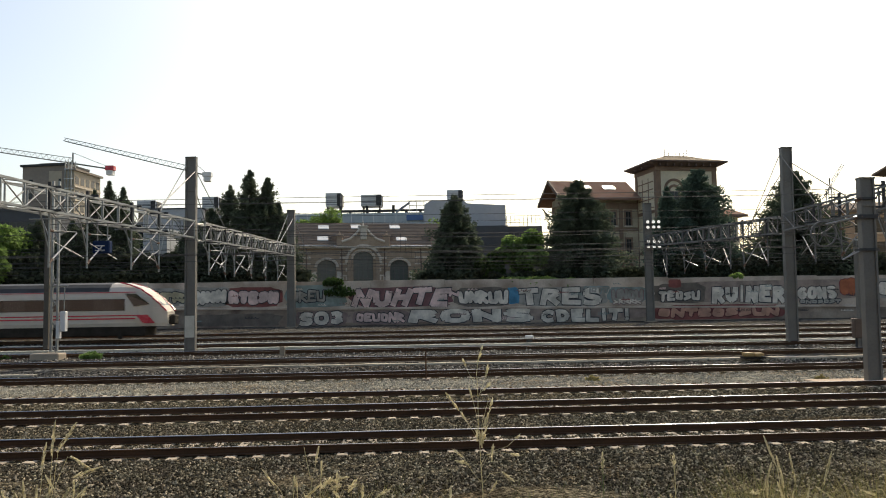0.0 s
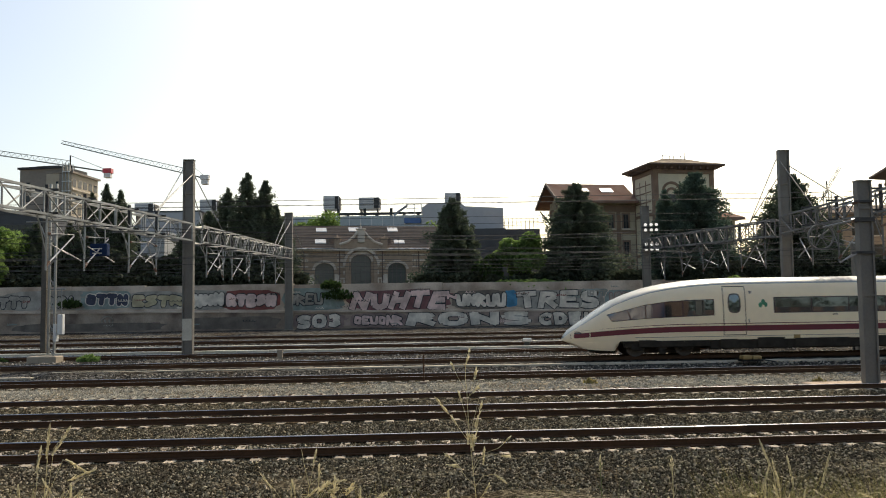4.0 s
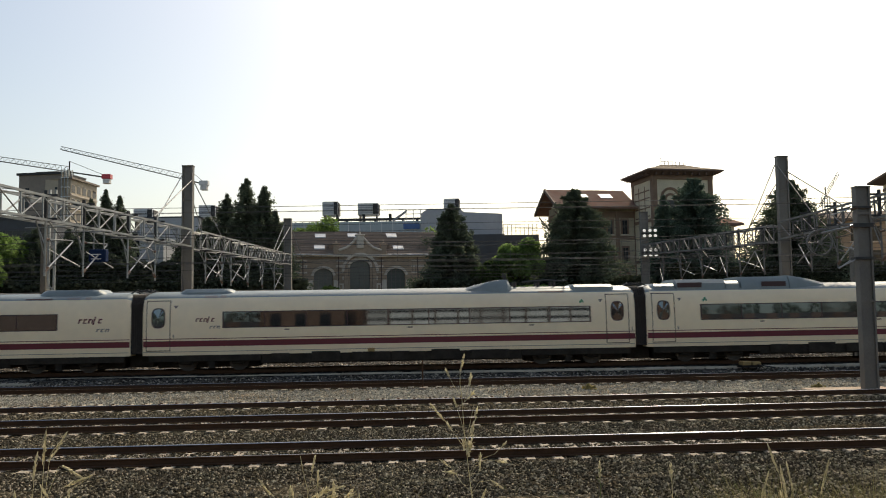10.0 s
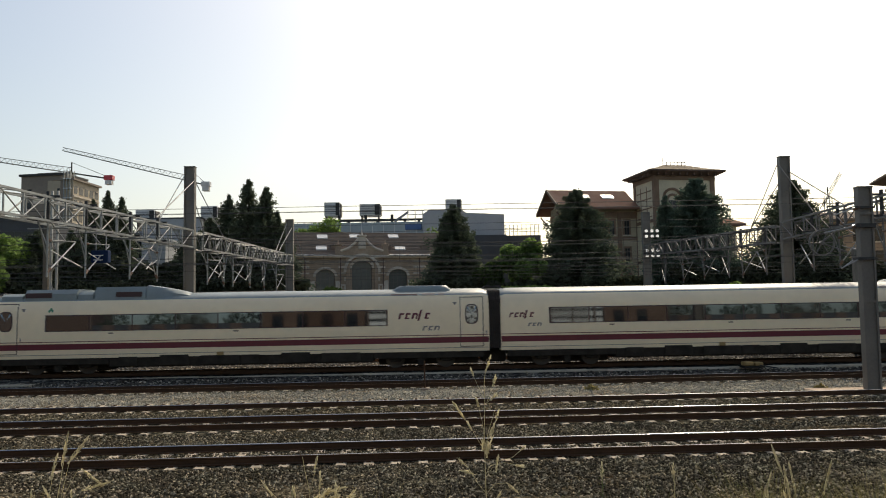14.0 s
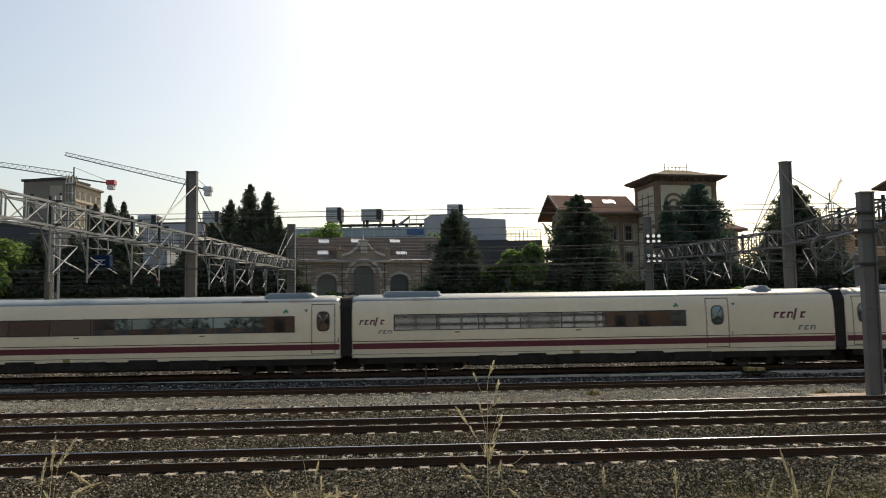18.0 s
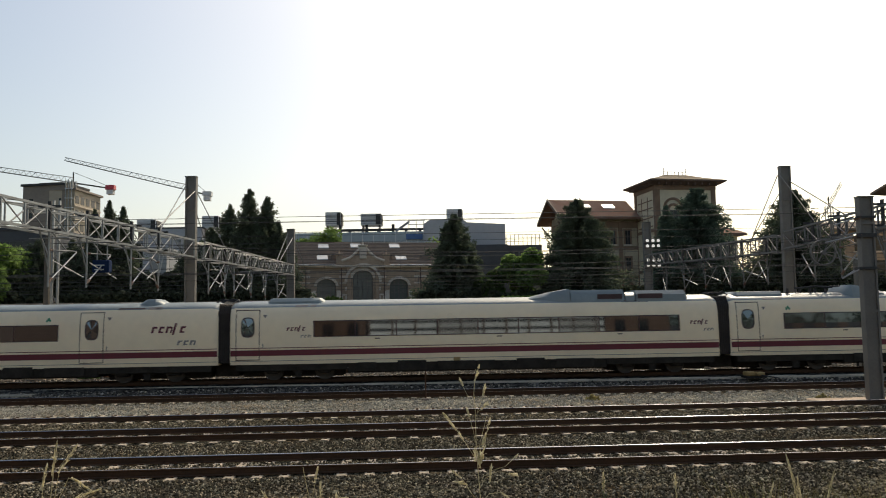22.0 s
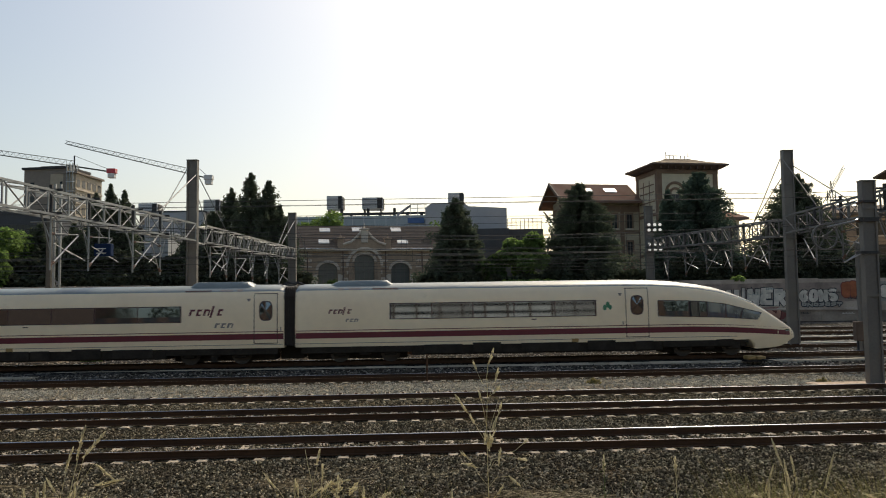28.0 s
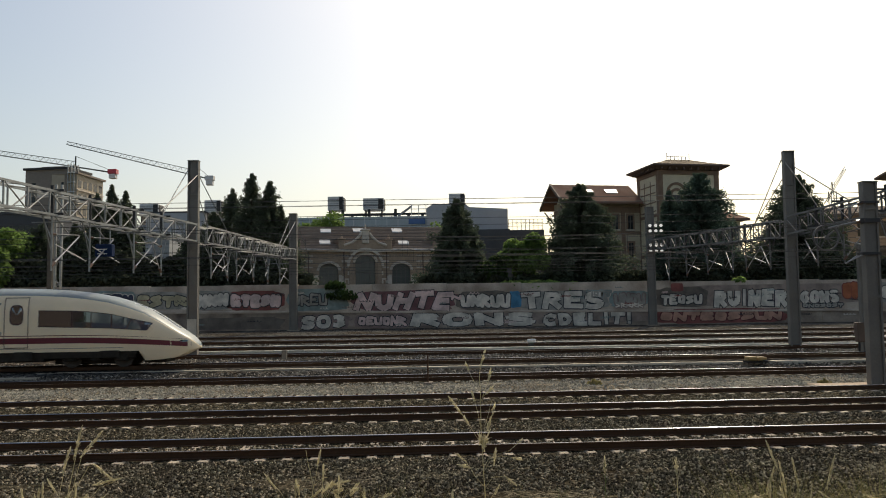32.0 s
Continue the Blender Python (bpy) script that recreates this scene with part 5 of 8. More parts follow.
    bk = Shape()
    bk.box(-17, 12, 10.2, 10.8, 0, E)
    bk.box(-17, -16.6, 0.6, 10.2, 0, E)
    bk.box(11.6, 12, 0.6, 10.2, 0, E)
    part("rear_wall", bk, STONEWALL, t)
    ring = Shape()
    for k in range(14):
        a0, a1 = math.pi * k / 14, math.pi * (k + 1) / 14
        v = [(R * -math.cos(a), yy, 4.6 + R * math.sin(a)) for yy in (-0.52, -0.2) for R, a in ((2.25, a0), (2.6, a0), (2.6, a1), (2.25, a1))]
        ring.add(v, [(0, 1, 2, 3), (4, 7, 6, 5), (0, 4, 5, 1), (1, 5, 6, 2), (2, 6, 7, 3), (3, 7, 4, 0)])
    part("hood_mould", ring.done("hood_mould", STONELIGHT, weld=True), None, t)
    for x in (-3.3, 3.3):
        q = Shape()
        q.box(x - 0.42, x + 0.42, -0.35, 0.4, E, E + 1.7, c=0.06)
        q.box(x - 0.55, x + 0.55, -0.45, 0.5, E + 1.7, E + 1.95, c=0.04)
        q.tube((x, 0, E + 1.95), (x, 0, E + 2.5), 0.22, 6, r2=0.05)
        part("pinnacle", q, STONEWALL, t)
    for c, hw, zt in ((-5.1, 1.75, 3.6), (0.0, 1.95, 5.0), (5.1, 1.75, 3.6)):
        for sx in (-1, 1):
            for i in range(int(zt / 0.62)):
                q = Shape()
                w = 0.55 if i % 2 else 0.3
                xa, xb = c + sx * hw, c + sx * (hw + w)
                q.box(min(xa, xb), max(xa, xb), -0.2, 0.0, 0.3 + i * 0.62, 0.3 + i * 0.62 + 0.5, c=0.02)
                part("quoin", q, STONELIGHT, t)
    return t


def plant_unit(x, y, z, w, h, d=3.0, legs=0.6, hood=False):
    t = thing("rooftop_plant_unit", pose(x, y, z), "pale grey ventilation unit on a rooftop frame", "ventilation unit", "rooftop plant")
    b = Shape()
    b.box(-w / 2, w / 2, 0, d, legs, legs + h, c=0.06)
    part("casing", b, PLANTGREY, t)
    q = Shape()
    q.box(w * 0.24, w * 0.5 - 0.05, -0.09, -0.055, legs + 0.12, legs + h - 0.12)
    part("intake_grille", q, DARKSTEEL, t)
    g = Shape()
    g.box(w * 0.5, w * 0.5 + 0.12, 0.3, d - 0.3, legs + 0.2, legs + h - 0.2)
    part("fan_opening", g, DARKSTEEL, t)
    for i in range(5):
        q = Shape()
        q.box(-w / 2 + 0.15, w / 2 - 0.15, -0.05, 0.0, legs + h * (0.15 + 0.15 * i), legs + h * (0.19 + 0.15 * i))
        part("louvre", q, PANELGREY, t)
    for sx in (-1, 1):
        q = Shape()
        q.box(sx * w * 0.4 - 0.08, sx * w * 0.4 + 0.08, 0.1, d - 0.1, 0, legs)
        part("leg", q, DARKSTEEL, t)
    return t


def modern():
    """Flat-roofed grey block behind the old hall."""
    t = thing("modern_block", pose(0, 140, 4.6), "grey clad modern block with a flat railed roof", "building")
    a = Shape()
    poly = [(-3.4, 0), (10.9, 0), (10.9, 15.9), (4.2, 16.3), (3.4, 16.9), (-2.2, 17.0), (-3.4, 16.2)]
    a.loft([[(x, 0, z) for x, z in poly], [(x, 20, z) for x, z in poly]], 0, True, True)
    part("wall", a, BLOCKGREY, t)
    a = Shape()
    a.box(-64, -3.5, 2, 20, 0, 14.2)
    part("wall", a, PANELGREY, t)
    a = Shape()
    a.box(-40, -2.0, 0.8, 1.0, 11.0, 14.95, c=0.03)
    part("glazed_parapet", a, PALEBLUE, t)
    a = Shape()
    a.box(-53.2, -42.8, 0.6, 2.2, 9.0, 16.15)
    part("wall", a, BLOCKGREY, t)
    a = Shape()
    a.box(-53.4, -42.6, 0.5, 2.3, 16.15, 16.4)
    part("roof_edge", a, DARKCLAD, t)
    for i in range(20):
        q = Shape()
        q.box(-39.9 + i * 1.96, -39.8 + i * 1.96, 0.7, 0.78, 11.0, 15.0)
        part("parapet_post", q, PLANTGREY, t)
    q = Shape()
    q.box(-21, -2.5, 1.2, 1.6, 15.25, 15.6)
    part("roof_beam", q, DARKSTEEL, t)
    for x in (-20.5, -18.6, -16.9, -13.9, -11.8, -9.2, -6.9, -4.4):
        q = Shape()
        q.box(x, x + 0.5, 1.25, 1.55, 14.0, 15.25 + 1.1 * (x in (-18.6, -13.9, -9.2)))
        part("roof_stanchion", q, DARKSTEEL, t)
    q = Shape()
    q.box(-6.6, -3.7, 0.55, 0.68, 13.5, 14.5, c=0.02)
    part("tarpaulin", q, BLUETARP, t, "blue tarpaulin on the parapet")
    q = Shape()
    q.add([(-8.4, 1.0, 14.9), (-6.0, 1.0, 16.6), (-6.0, 1.0, 17.0), (-8.6, 1.0, 15.2), (-8.4, 1.6, 14.9), (-6.0, 1.6, 16.6), (-6.0, 1.6, 17.0), (-8.6, 1.6, 15.2)], [(0, 1, 2, 3), (4, 7, 6, 5), (0, 4, 5, 1), (1, 5, 6, 2), (2, 6, 7, 3), (3, 7, 4, 0)])
    part("stair_flight", q, PANELGREY, t)
    q = Shape()
    for z in (16.7, 16.0):
        q.tube((-6.2, 0.8, z + 0.2), (-3.2, 0.8, z + 0.2), 0.07, 5)
    for x in (-6.1, -4.8, -3.5):
        q.tube((x, 0.8, 14.2), (x, 0.8, 16.9), 0.07, 5)
    part("stair_landing", q, PLANTGREY, t)
    for i in range(33):
        q = Shape()
        q.box(-62.5 + i * 1.65, -62.5 + i * 1.65 + 1.55, 1.9, 1.98, 9.4, 12.4)
        part("window", q, PANE, t)
    for i in range(8):
        q = Shape()
        q.box(-3.1 + i * 1.72, -3.1 + i * 1.72 + 1.66, -0.06, 0.0, 11.0, 15.6)
        part("cladding_panel", q, BLOCKGREY, t)
    q = Shape()
    q.box(11.25, 17.5, 2, 12, 0, 12.3)
    part("annex", q, DARKCLAD, t)
    q = Shape()
    q.box(4.0, 11.0, -3.0, -0.3, 0, 12.0)
    part("annex", q, DARKCLAD, t)
    for i in range(6):
        q = Shape()
        q.box(11.6 + i, 12.3 + i, 1.93, 1.99, 8.5, 11.2)
        part("window", q, PANE, t)
    for i in range(9):
        q = Shape()
        q.tube((11.2 + i * 0.75, 2.2, 12.3), (11.2 + i * 0.75, 2.2, 14.2), 0.05, 5)
        part("railing_post", q, DARKSTEEL, t)
    for z in (13.0, 13.6, 14.2):
        q = Shape()
        q.tube((11.1, 2.2, z), (17.4, 2.2, z), 0.04, 5)
        part("rail", q, DARKSTEEL, t)
    for i in range(26):
        q = Shape()
        q.tube((-41 + i * 1.25, 2.3, 13.8), (-41 + i * 1.25, 2.3, 15.3), 0.05, 5)
        part("railing_post", q, DARKSTEEL, t)
    for z in (14.6, 15.3):
        q = Shape()
        q.tube((-41, 2.3, z), (-9, 2.3, z), 0.05, 5)
        part("rail", q, DARKSTEEL, t)
    return t


def arched_window(parent, x, z, w, h, y=0.0, arch=True, face=None):
    """Window with a brick surround on a face at y."""
    g = Shape()
    g.box(x - w / 2, x + w / 2, y - 0.03, y + 0.06, z, z + h)
    win = part("window", g, PANE, parent)
    f = Shape()
    f.box(x - 0.05, x + 0.05, y - 0.08, y - 0.03, z, z + h)
    f.box(x - w / 2, x + w / 2, y - 0.08, y - 0.03, z + h * 0.6 - 0.04, z + h * 0.6 + 0.04)
    part("frame", f, FRAME, win)
    s = Shape()
    s.box(x - w / 2 - 0.25, x + w / 2 + 0.25, y - 0.14, y - 0.0, z - 0.22, z - 0.02, c=0.02)
    part("sill", s, STONELIGHT, win)
    b = Shape()
    b.box(x - w / 2 - 0.25, x - w / 2, y - 0.1, y, z, z + h)
    b.box(x + w / 2, x + w / 2 + 0.25, y - 0.1, y, z, z + h)
    if arch:
        n = 8
        for k in range(n):
            a0, a1 = math.pi * k / n, math.pi * (k + 1) / n
            R0, R1 = w / 2, w / 2 + 0.35
            v = []
            for yy in (y - 0.12, y):
                v += [(x - R0 * math.cos(a0), yy, z + h + R0 * math.sin(a0)), (x - R1 * math.cos(a0), yy, z + h + R1 * math.sin(a0)), (x - R1 * math.cos(a1), yy, z + h + R1 * math.sin(a1)), (x - R0 * math.cos(a1), yy, z + h + R0 * math.sin(a1))]
            b.add(v, [(0, 1, 2, 3), (4, 7, 6, 5), (0, 4, 5, 1), (1, 5, 6, 2), (2, 6, 7, 3), (3, 7, 4, 0)])
    else:
        b.box(x - w / 2 - 0.25, x + w / 2 + 0.25, y - 0.1, y, z + h, z + h + 0.3)
    part("brick_surround", b, BRICK, win)
    return win


def villa():
    """Tower and wing in cream stucco with brick trim; local x along the front, y inwards."""
    t = thing("tower_house", pose(30.9, 115, 4.6, 0, 0, 11), "cream stucco house with brick trim, square tower and red roofs", "building")
    # tower, 11.3 m wide
    W, D, H1 = 9.4, 7.0, 18.15
    a = Shape()
    a.box(0, W, 0, D, 0, H1)
    part("tower_wall", a, CREAMWALL, t)
    for x, y in ((0, 0), (W - 0.55, 0), (0, D - 0.55)):
        q = Shape()
        q.box(x - 0.1, x + 0.65, y - 0.1, y + 0.65, 0, H1)
        part("brick_pier", q, BRICK, t)
    for z, h in ((0.2, 1.0), (5.6, 0.35), (11.4, 0.45), (17.5, 0.6)):
        q = Shape()
        q.box(-0.14, W + 0.14, -0.14, D + 0.14, z, z + h)
        part("brick_band", q, BRICK, t)
    e = Shape()
    o = 1.3
    e.loft([[(-0.3, -0.3, H1), (W + 0.3, -0.3, H1), (W + 0.3, D + 0.3, H1), (-0.3, D + 0.3, H1)], [(-o, -o, H1 + 0.5), (W + o, -o, H1 + 0.5), (W + o, D + o, H1 + 0.5), (-o, D + o, H1 + 0.5)], [(-o, -o, H1 + 0.7), (W + o, -o, H1 + 0.7), (W + o, D + o, H1 + 0.7), (-o, D + o, H1 + 0.7)]], 0, True, True)
    part("eave_board", e, EAVE, t)
    r = Shape()
    m = 2.9
    r.loft([[(-o, -o, H1 + 0.71), (W + o, -o, H1 + 0.71), (W + o, D + o, H1 + 0.71), (-o, D + o, H1 + 0.71)], [(m - 2, m - 2, H1 + 1.35), (W - m + 2, m - 2, H1 + 1.35), (W - m + 2, D - m + 2, H1 + 1.35), (m - 2, D - m + 2, H1 + 1.35)], [(m, m, H1 + 2.1), (W - m, m, H1 + 2.1), (W - m, D - m, H1 + 2.1), (m, D - m, H1 + 2.1)]], 0, True, True)
    roof = part("tower_roof", r, OCHRETILE, t)
    for i in range(7):
        q = Shape()
        x = m + (W - 2 * m) * i / 6
        q.tube((x, m, H1 + 2.1), (x, m, H1 + (3.1 if i in (0, 6) else 2.6)), 0.05, 5)
        part("railing_post", q, DARKSTEEL, roof)
    q = Shape()
    q.tube((m, m, H1 + 2.55), (W - m, m, H1 + 2.55), 0.04, 5)
    part("railing", q, DARKSTEEL, roof)
    for i in range(9):
        for s in (0, 1):
            q = Shape()
            p = 0.2 + i * ((W if s == 0 else D) - 0.4) / 8
            if s == 0:
                q.box(p - 0.08, p + 0.08, -1.0, 0, H1 - 0.05, H1 + 0.3)
            else:
                q.box(-1.0, 0, p - 0.08, p + 0.08, H1 - 0.05, H1 + 0.3)
            part("bracket", q, EAVE, t)
    # big blind arch with window on the front, windows lower down
    arched_window(t, 2.7, 12.6, 1.3, 1.9)
    q = Shape()
    n = 12
    for k in range(n):
        a0, a1 = math.pi * k / n, math.pi * (k + 1) / n
        v = []
        for yy in (-0.16, 0):
            v += [(2.7 - R * math.cos(a), yy, 14.8 + R * math.sin(a)) for R, a in ((1.2, a0), (1.55, a0), (1.55, a1), (1.2, a1))]
        q.add(v, [(0, 1, 2, 3), (4, 7, 6, 5), (0, 4, 5, 1), (1, 5, 6, 2), (2, 6, 7, 3), (3, 7, 4, 0)])
    part("blind_arch", q.done("blind_arch", BRICK, weld=True), None, t)
    arched_window(t, 4.2, 6.8, 1.5, 2.4)
    arched_window(t, 7.6, 6.8, 1.2, 2.4)
    # thin brick lines that frame panels on the tower's side
    for z in (12.2, 13.5, 14.9, 16.0):
        q = Shape()
        q.box(-0.06, 0.0, 1.1, D - 1.0, z, z + 0.16)
        part("brick_line", q, BRICK, t)
    for y in (2.6, 4.6, 6.6):
        q = Shape()
        q.box(-0.05, 0.0, y, y + 0.16, 12.0, 16.8)
        part("brick_line", q, BRICK, t)
    # wing to the left with a gable end, its ridge along x
    wl, wd, wh = 11.2, 7.4, 13.6
    y0 = 6.4
    a = Shape()
    a.box(-wl, -0.15, y0, y0 + wd, 0, wh + 1.0)
    a.box(-0.12, 5.0, D + 0.6, y0 + wd, 0, wh)
    part("wing_wall", a, WINGWALL, t)
    g = Shape()
    g.extrude([(y0, wh), (y0 + wd, wh), (y0 + wd / 2, wh + 2.9)], 0, -wl, -wl + 0.4)
    part("gable_wall", g, CREAMWALL, t)
    for z, h in ((0.2, 1.0), (5.0, 0.35), (9.3, 0.5), (12.6, 0.95)):
        q = Shape()
        q.box(-wl - 0.1, -0.16, y0 - 0.1, y0 + wd + 0.1, z, z + h)
        part("brick_band", q, BRICK, t)
    q = Shape()
    q.box(-wl - 0.12, -wl + 0.9, y0 - 0.12, y0 + 0.9, 0, wh)
    part("brick_pier", q, BRICK, t)
    o = 1.6
    r = Shape()
    zr = wh + 3.75
    ze = wh + 0.5
    for s in (-1, 1):
        ya, yb = y0 + wd / 2, y0 + wd / 2 + s * (wd / 2 + o)
        r.add([(-wl - 1.8, ya, zr), (-0.2, ya, zr), (-0.2, yb, ze), (-wl - 1.8, yb, ze), (-wl - 1.8, ya, zr - 0.3), (-0.2, ya, zr - 0.3), (-0.2, yb, ze - 0.3), (-wl - 1.8, yb, ze - 0.3)], [(0, 1, 2, 3), (4, 7, 6, 5), (0, 3, 7, 4), (3, 2, 6, 7), (1, 5, 6, 2)])
    wr = part("wing_roof", r, REDTILE, t, "red clay tiled roof with skylights")
    ribs = Shape()
    for i in range(33):
        x = -wl - 1.6 + i * 0.39
        ribs.tube((x, y0 + wd / 2, zr + 0.02), (x, y0 - o, ze + 0.02), 0.035, 4)
    tagged(part("tile_roll", ribs, REDTILE, wr), kind="stuff")
    for s in (-1, 1):
        q = Shape()
        yb = y0 + wd / 2 + s * (wd / 2 + o)
        q.add([(-wl - 1.95, y0 + wd / 2, zr + 0.1), (-wl - 1.95, yb, ze + 0.1), (-wl - 1.95, yb, ze - 0.35), (-wl - 1.95, y0 + wd / 2, zr - 0.35), (-wl - 1.7, y0 + wd / 2, zr + 0.1), (-wl - 1.7, yb, ze + 0.1), (-wl - 1.7, yb, ze - 0.35), (-wl - 1.7, y0 + wd / 2, zr - 0.35)], [(0, 1, 2, 3), (4, 7, 6, 5), (0, 4, 5, 1), (1, 5, 6, 2), (2, 6, 7, 3)])
        part("bargeboard", q, EAVE, wr)
        k = Shape()
        k.tube((-wl, y0 + wd / 2 + s * (wd / 2 - 0.2), wh - 2.2), (-wl - 1.6, y0 + wd / 2 + s * (wd / 2 + 0.2), wh - 0.1), 0.12, 6)
        part("bracket", k, EAVE, t)
    for x in (-8.9, -5.0):
        k = 0.5
        y = y0 + wd / 2 - (wd / 2 + o) * k
        z = zr - (zr - ze) * k
        q = Shape()
        dy, dz = 1.0, 1.0 * (zr - ze) / (wd / 2 + o)
        q.add([(x, y, z + 0.14), (x + 1.9, y, z + 0.14), (x + 1.9, y + dy, z + dz + 0.14), (x, y + dy, z + dz + 0.14), (x, y, z), (x + 1.9, y, z), (x + 1.9, y + dy, z + dz), (x, y + dy, z + dz)], [(0, 1, 2, 3), (0, 4, 5, 1), (0, 3, 7, 4), (1, 5, 6, 2)])
        part("skylight", q, SKYLIGHT, wr)
    for x in (-9.4, -6.8, -4.1, -1.7):
        for z in (1.6, 5.9, 10.1):
            arched_window(t, x, z, 0.8, 2.1, y0, arch=(z < 5))
    for x in (-10.6, -8.1, -5.4, -2.9):
        q = Shape()
        q.box(x - 0.28, x + 0.28, y0 - 0.22, y0, 0, wh - 0.1)
        part("pilaster", q, BRICK, t)
    for y in (y0 + 1.9, y0 + 5.5):
        q = Shape()
        q.box(-wl - 0.06, -wl + 0.02, y - 0.5, y + 0.5, 9.9, 12.2)
        part("window", q, PANE, t)
    # small lower wing to the right of the tower
    q = Shape()
    q.box(W + 0.15, W + 4.5, 2, 9, 0, 11.0)
    part("side_wing", q, CREAMWALL, t)
    q = Shape()
    q.loft([[(W - 0.2, 1.0, 11.0), (W + 5.6, 1.0, 11.0), (W + 5.6, 10, 11.0), (W - 0.2, 10, 11.0)], [(W - 0.2, 1.0, 11.3), (W + 5.6, 1.0, 11.3), (W + 5.6, 10, 11.3), (W - 0.2, 10, 11.3)], [(W - 0.2, 5, 13.2), (W + 2.6, 5, 13.2), (W + 2.6, 6, 13.2), (W - 0.2, 6, 13.2)]], 0, True, True)
    part("side_roof", q, REDTILE, t)
    return t


def apartment():
    t = thing("apartment_block", pose(-84.5, 180, 4.6, 0, 0, -8), "tall tan apartment block with a scaffold and a windowed wing", "building")
    W, H1 = 12.2, 31.6
    a = Shape()
    a.box(-W, -1.6, 0, 9, 0, H1)
    part("wall", a, TANBLOCK, t)
    q = Shape()
    q.box(-W - 0.4, -1.4, -0.4, 9.3, H1, H1 + 0.5)
    part("parapet", q, DARKSTEEL, t)
    q = Shape()
    q.box(-W + 2, -4.5, 3, 6, H1 + 0.5, H1 + 1.3)
    part("roof_house", q, TANBLOCK, t)
    for x in (-10.6, -3.6):
        for f in range(9):
            w = Shape()
            w.box(x, x + 1.0, -0.05, 0.02, 2.4 + f * 3.1, 3.8 + f * 3.1)
            part("window", w, PANE, t)
    q = Shape()
    q.box(-9.2, -4.6, -0.08, 0.0, 25.2, 27.4)
    part("blind_panel", q, STONELIGHT, t)
    # scaffold in the recess between the two wings
    for x in (-1.35, -0.6, 0.15):
        for y in (-0.4, 1.2):
            q = Shape()
            q.box(x - 0.09, x + 0.09, y - 0.09, y + 0.09, 0, H1 + 1.0)
            part("scaffold_post", q, GALV, t)
    for f in range(14):
        q = Shape()
        q.box(-1.5, 0.3, -0.5, 1.3, 2.0 + f * 2.2, 2.16 + f * 2.2)
        part("scaffold_deck", q, PLANTGREY, t)
    # wing whose long side runs away from the yard
    p0, p1 = Vector((0.5, 0.2, 0)), Vector((-0.3, 12.0, 0))
    d = (p1 - p0).normalized()
    n = Vector((d.y, -d.x, 0))
    H2 = 30.4
    a = Shape()
    base = [p0, p1, p1 - n * 8, p0 - n * 6]
    a.loft([[(p.x, p.y, z) for p in base] for z in (0, H2)], 0, True, True)
    part("wing_wall", a, TANLIGHT, t)
    q = Shape()
    rim = [p0 + n * 0.5 - d * 0.4, p1 + n * 0.5 + d * 0.4, p1 - n * 8, p0 - n * 6]
    q.loft([[(p.x, p.y, z) for p in rim] for z in (H2, H2 + 0.45)], 0, True, True)
    part("wing_cornice", q, TANBLOCK, t)
    L = (p1 - p0).length
    for f in range(9):
        z = 2.2 + f * 3.15
        for i in range(5):
            u = (i + 0.5) * L / 5
            w = Shape()
            c = [p0 + d * (u - 0.75) + n * 0.04, p0 + d * (u + 0.75) + n * 0.04, p0 + d * (u + 0.75) - n * 0.1, p0 + d * (u - 0.75) - n * 0.1]
            w.loft([[(p.x, p.y, zz) for p in c] for zz in (z, z + 1.7)], 0, True, True)
            part("window", w, PANE, t)
        b = Shape()
        c = [p0 + n * 0.25, p1 + n * 0.25, p1 + n * 0.01, p0 + n * 0.01]
        b.loft([[(p.x, p.y, zz) for p in c] for zz in (z - 0.75, z - 0.45)], 0, True, True)
        part("sill_course", b, STONELIGHT, t)
    return t


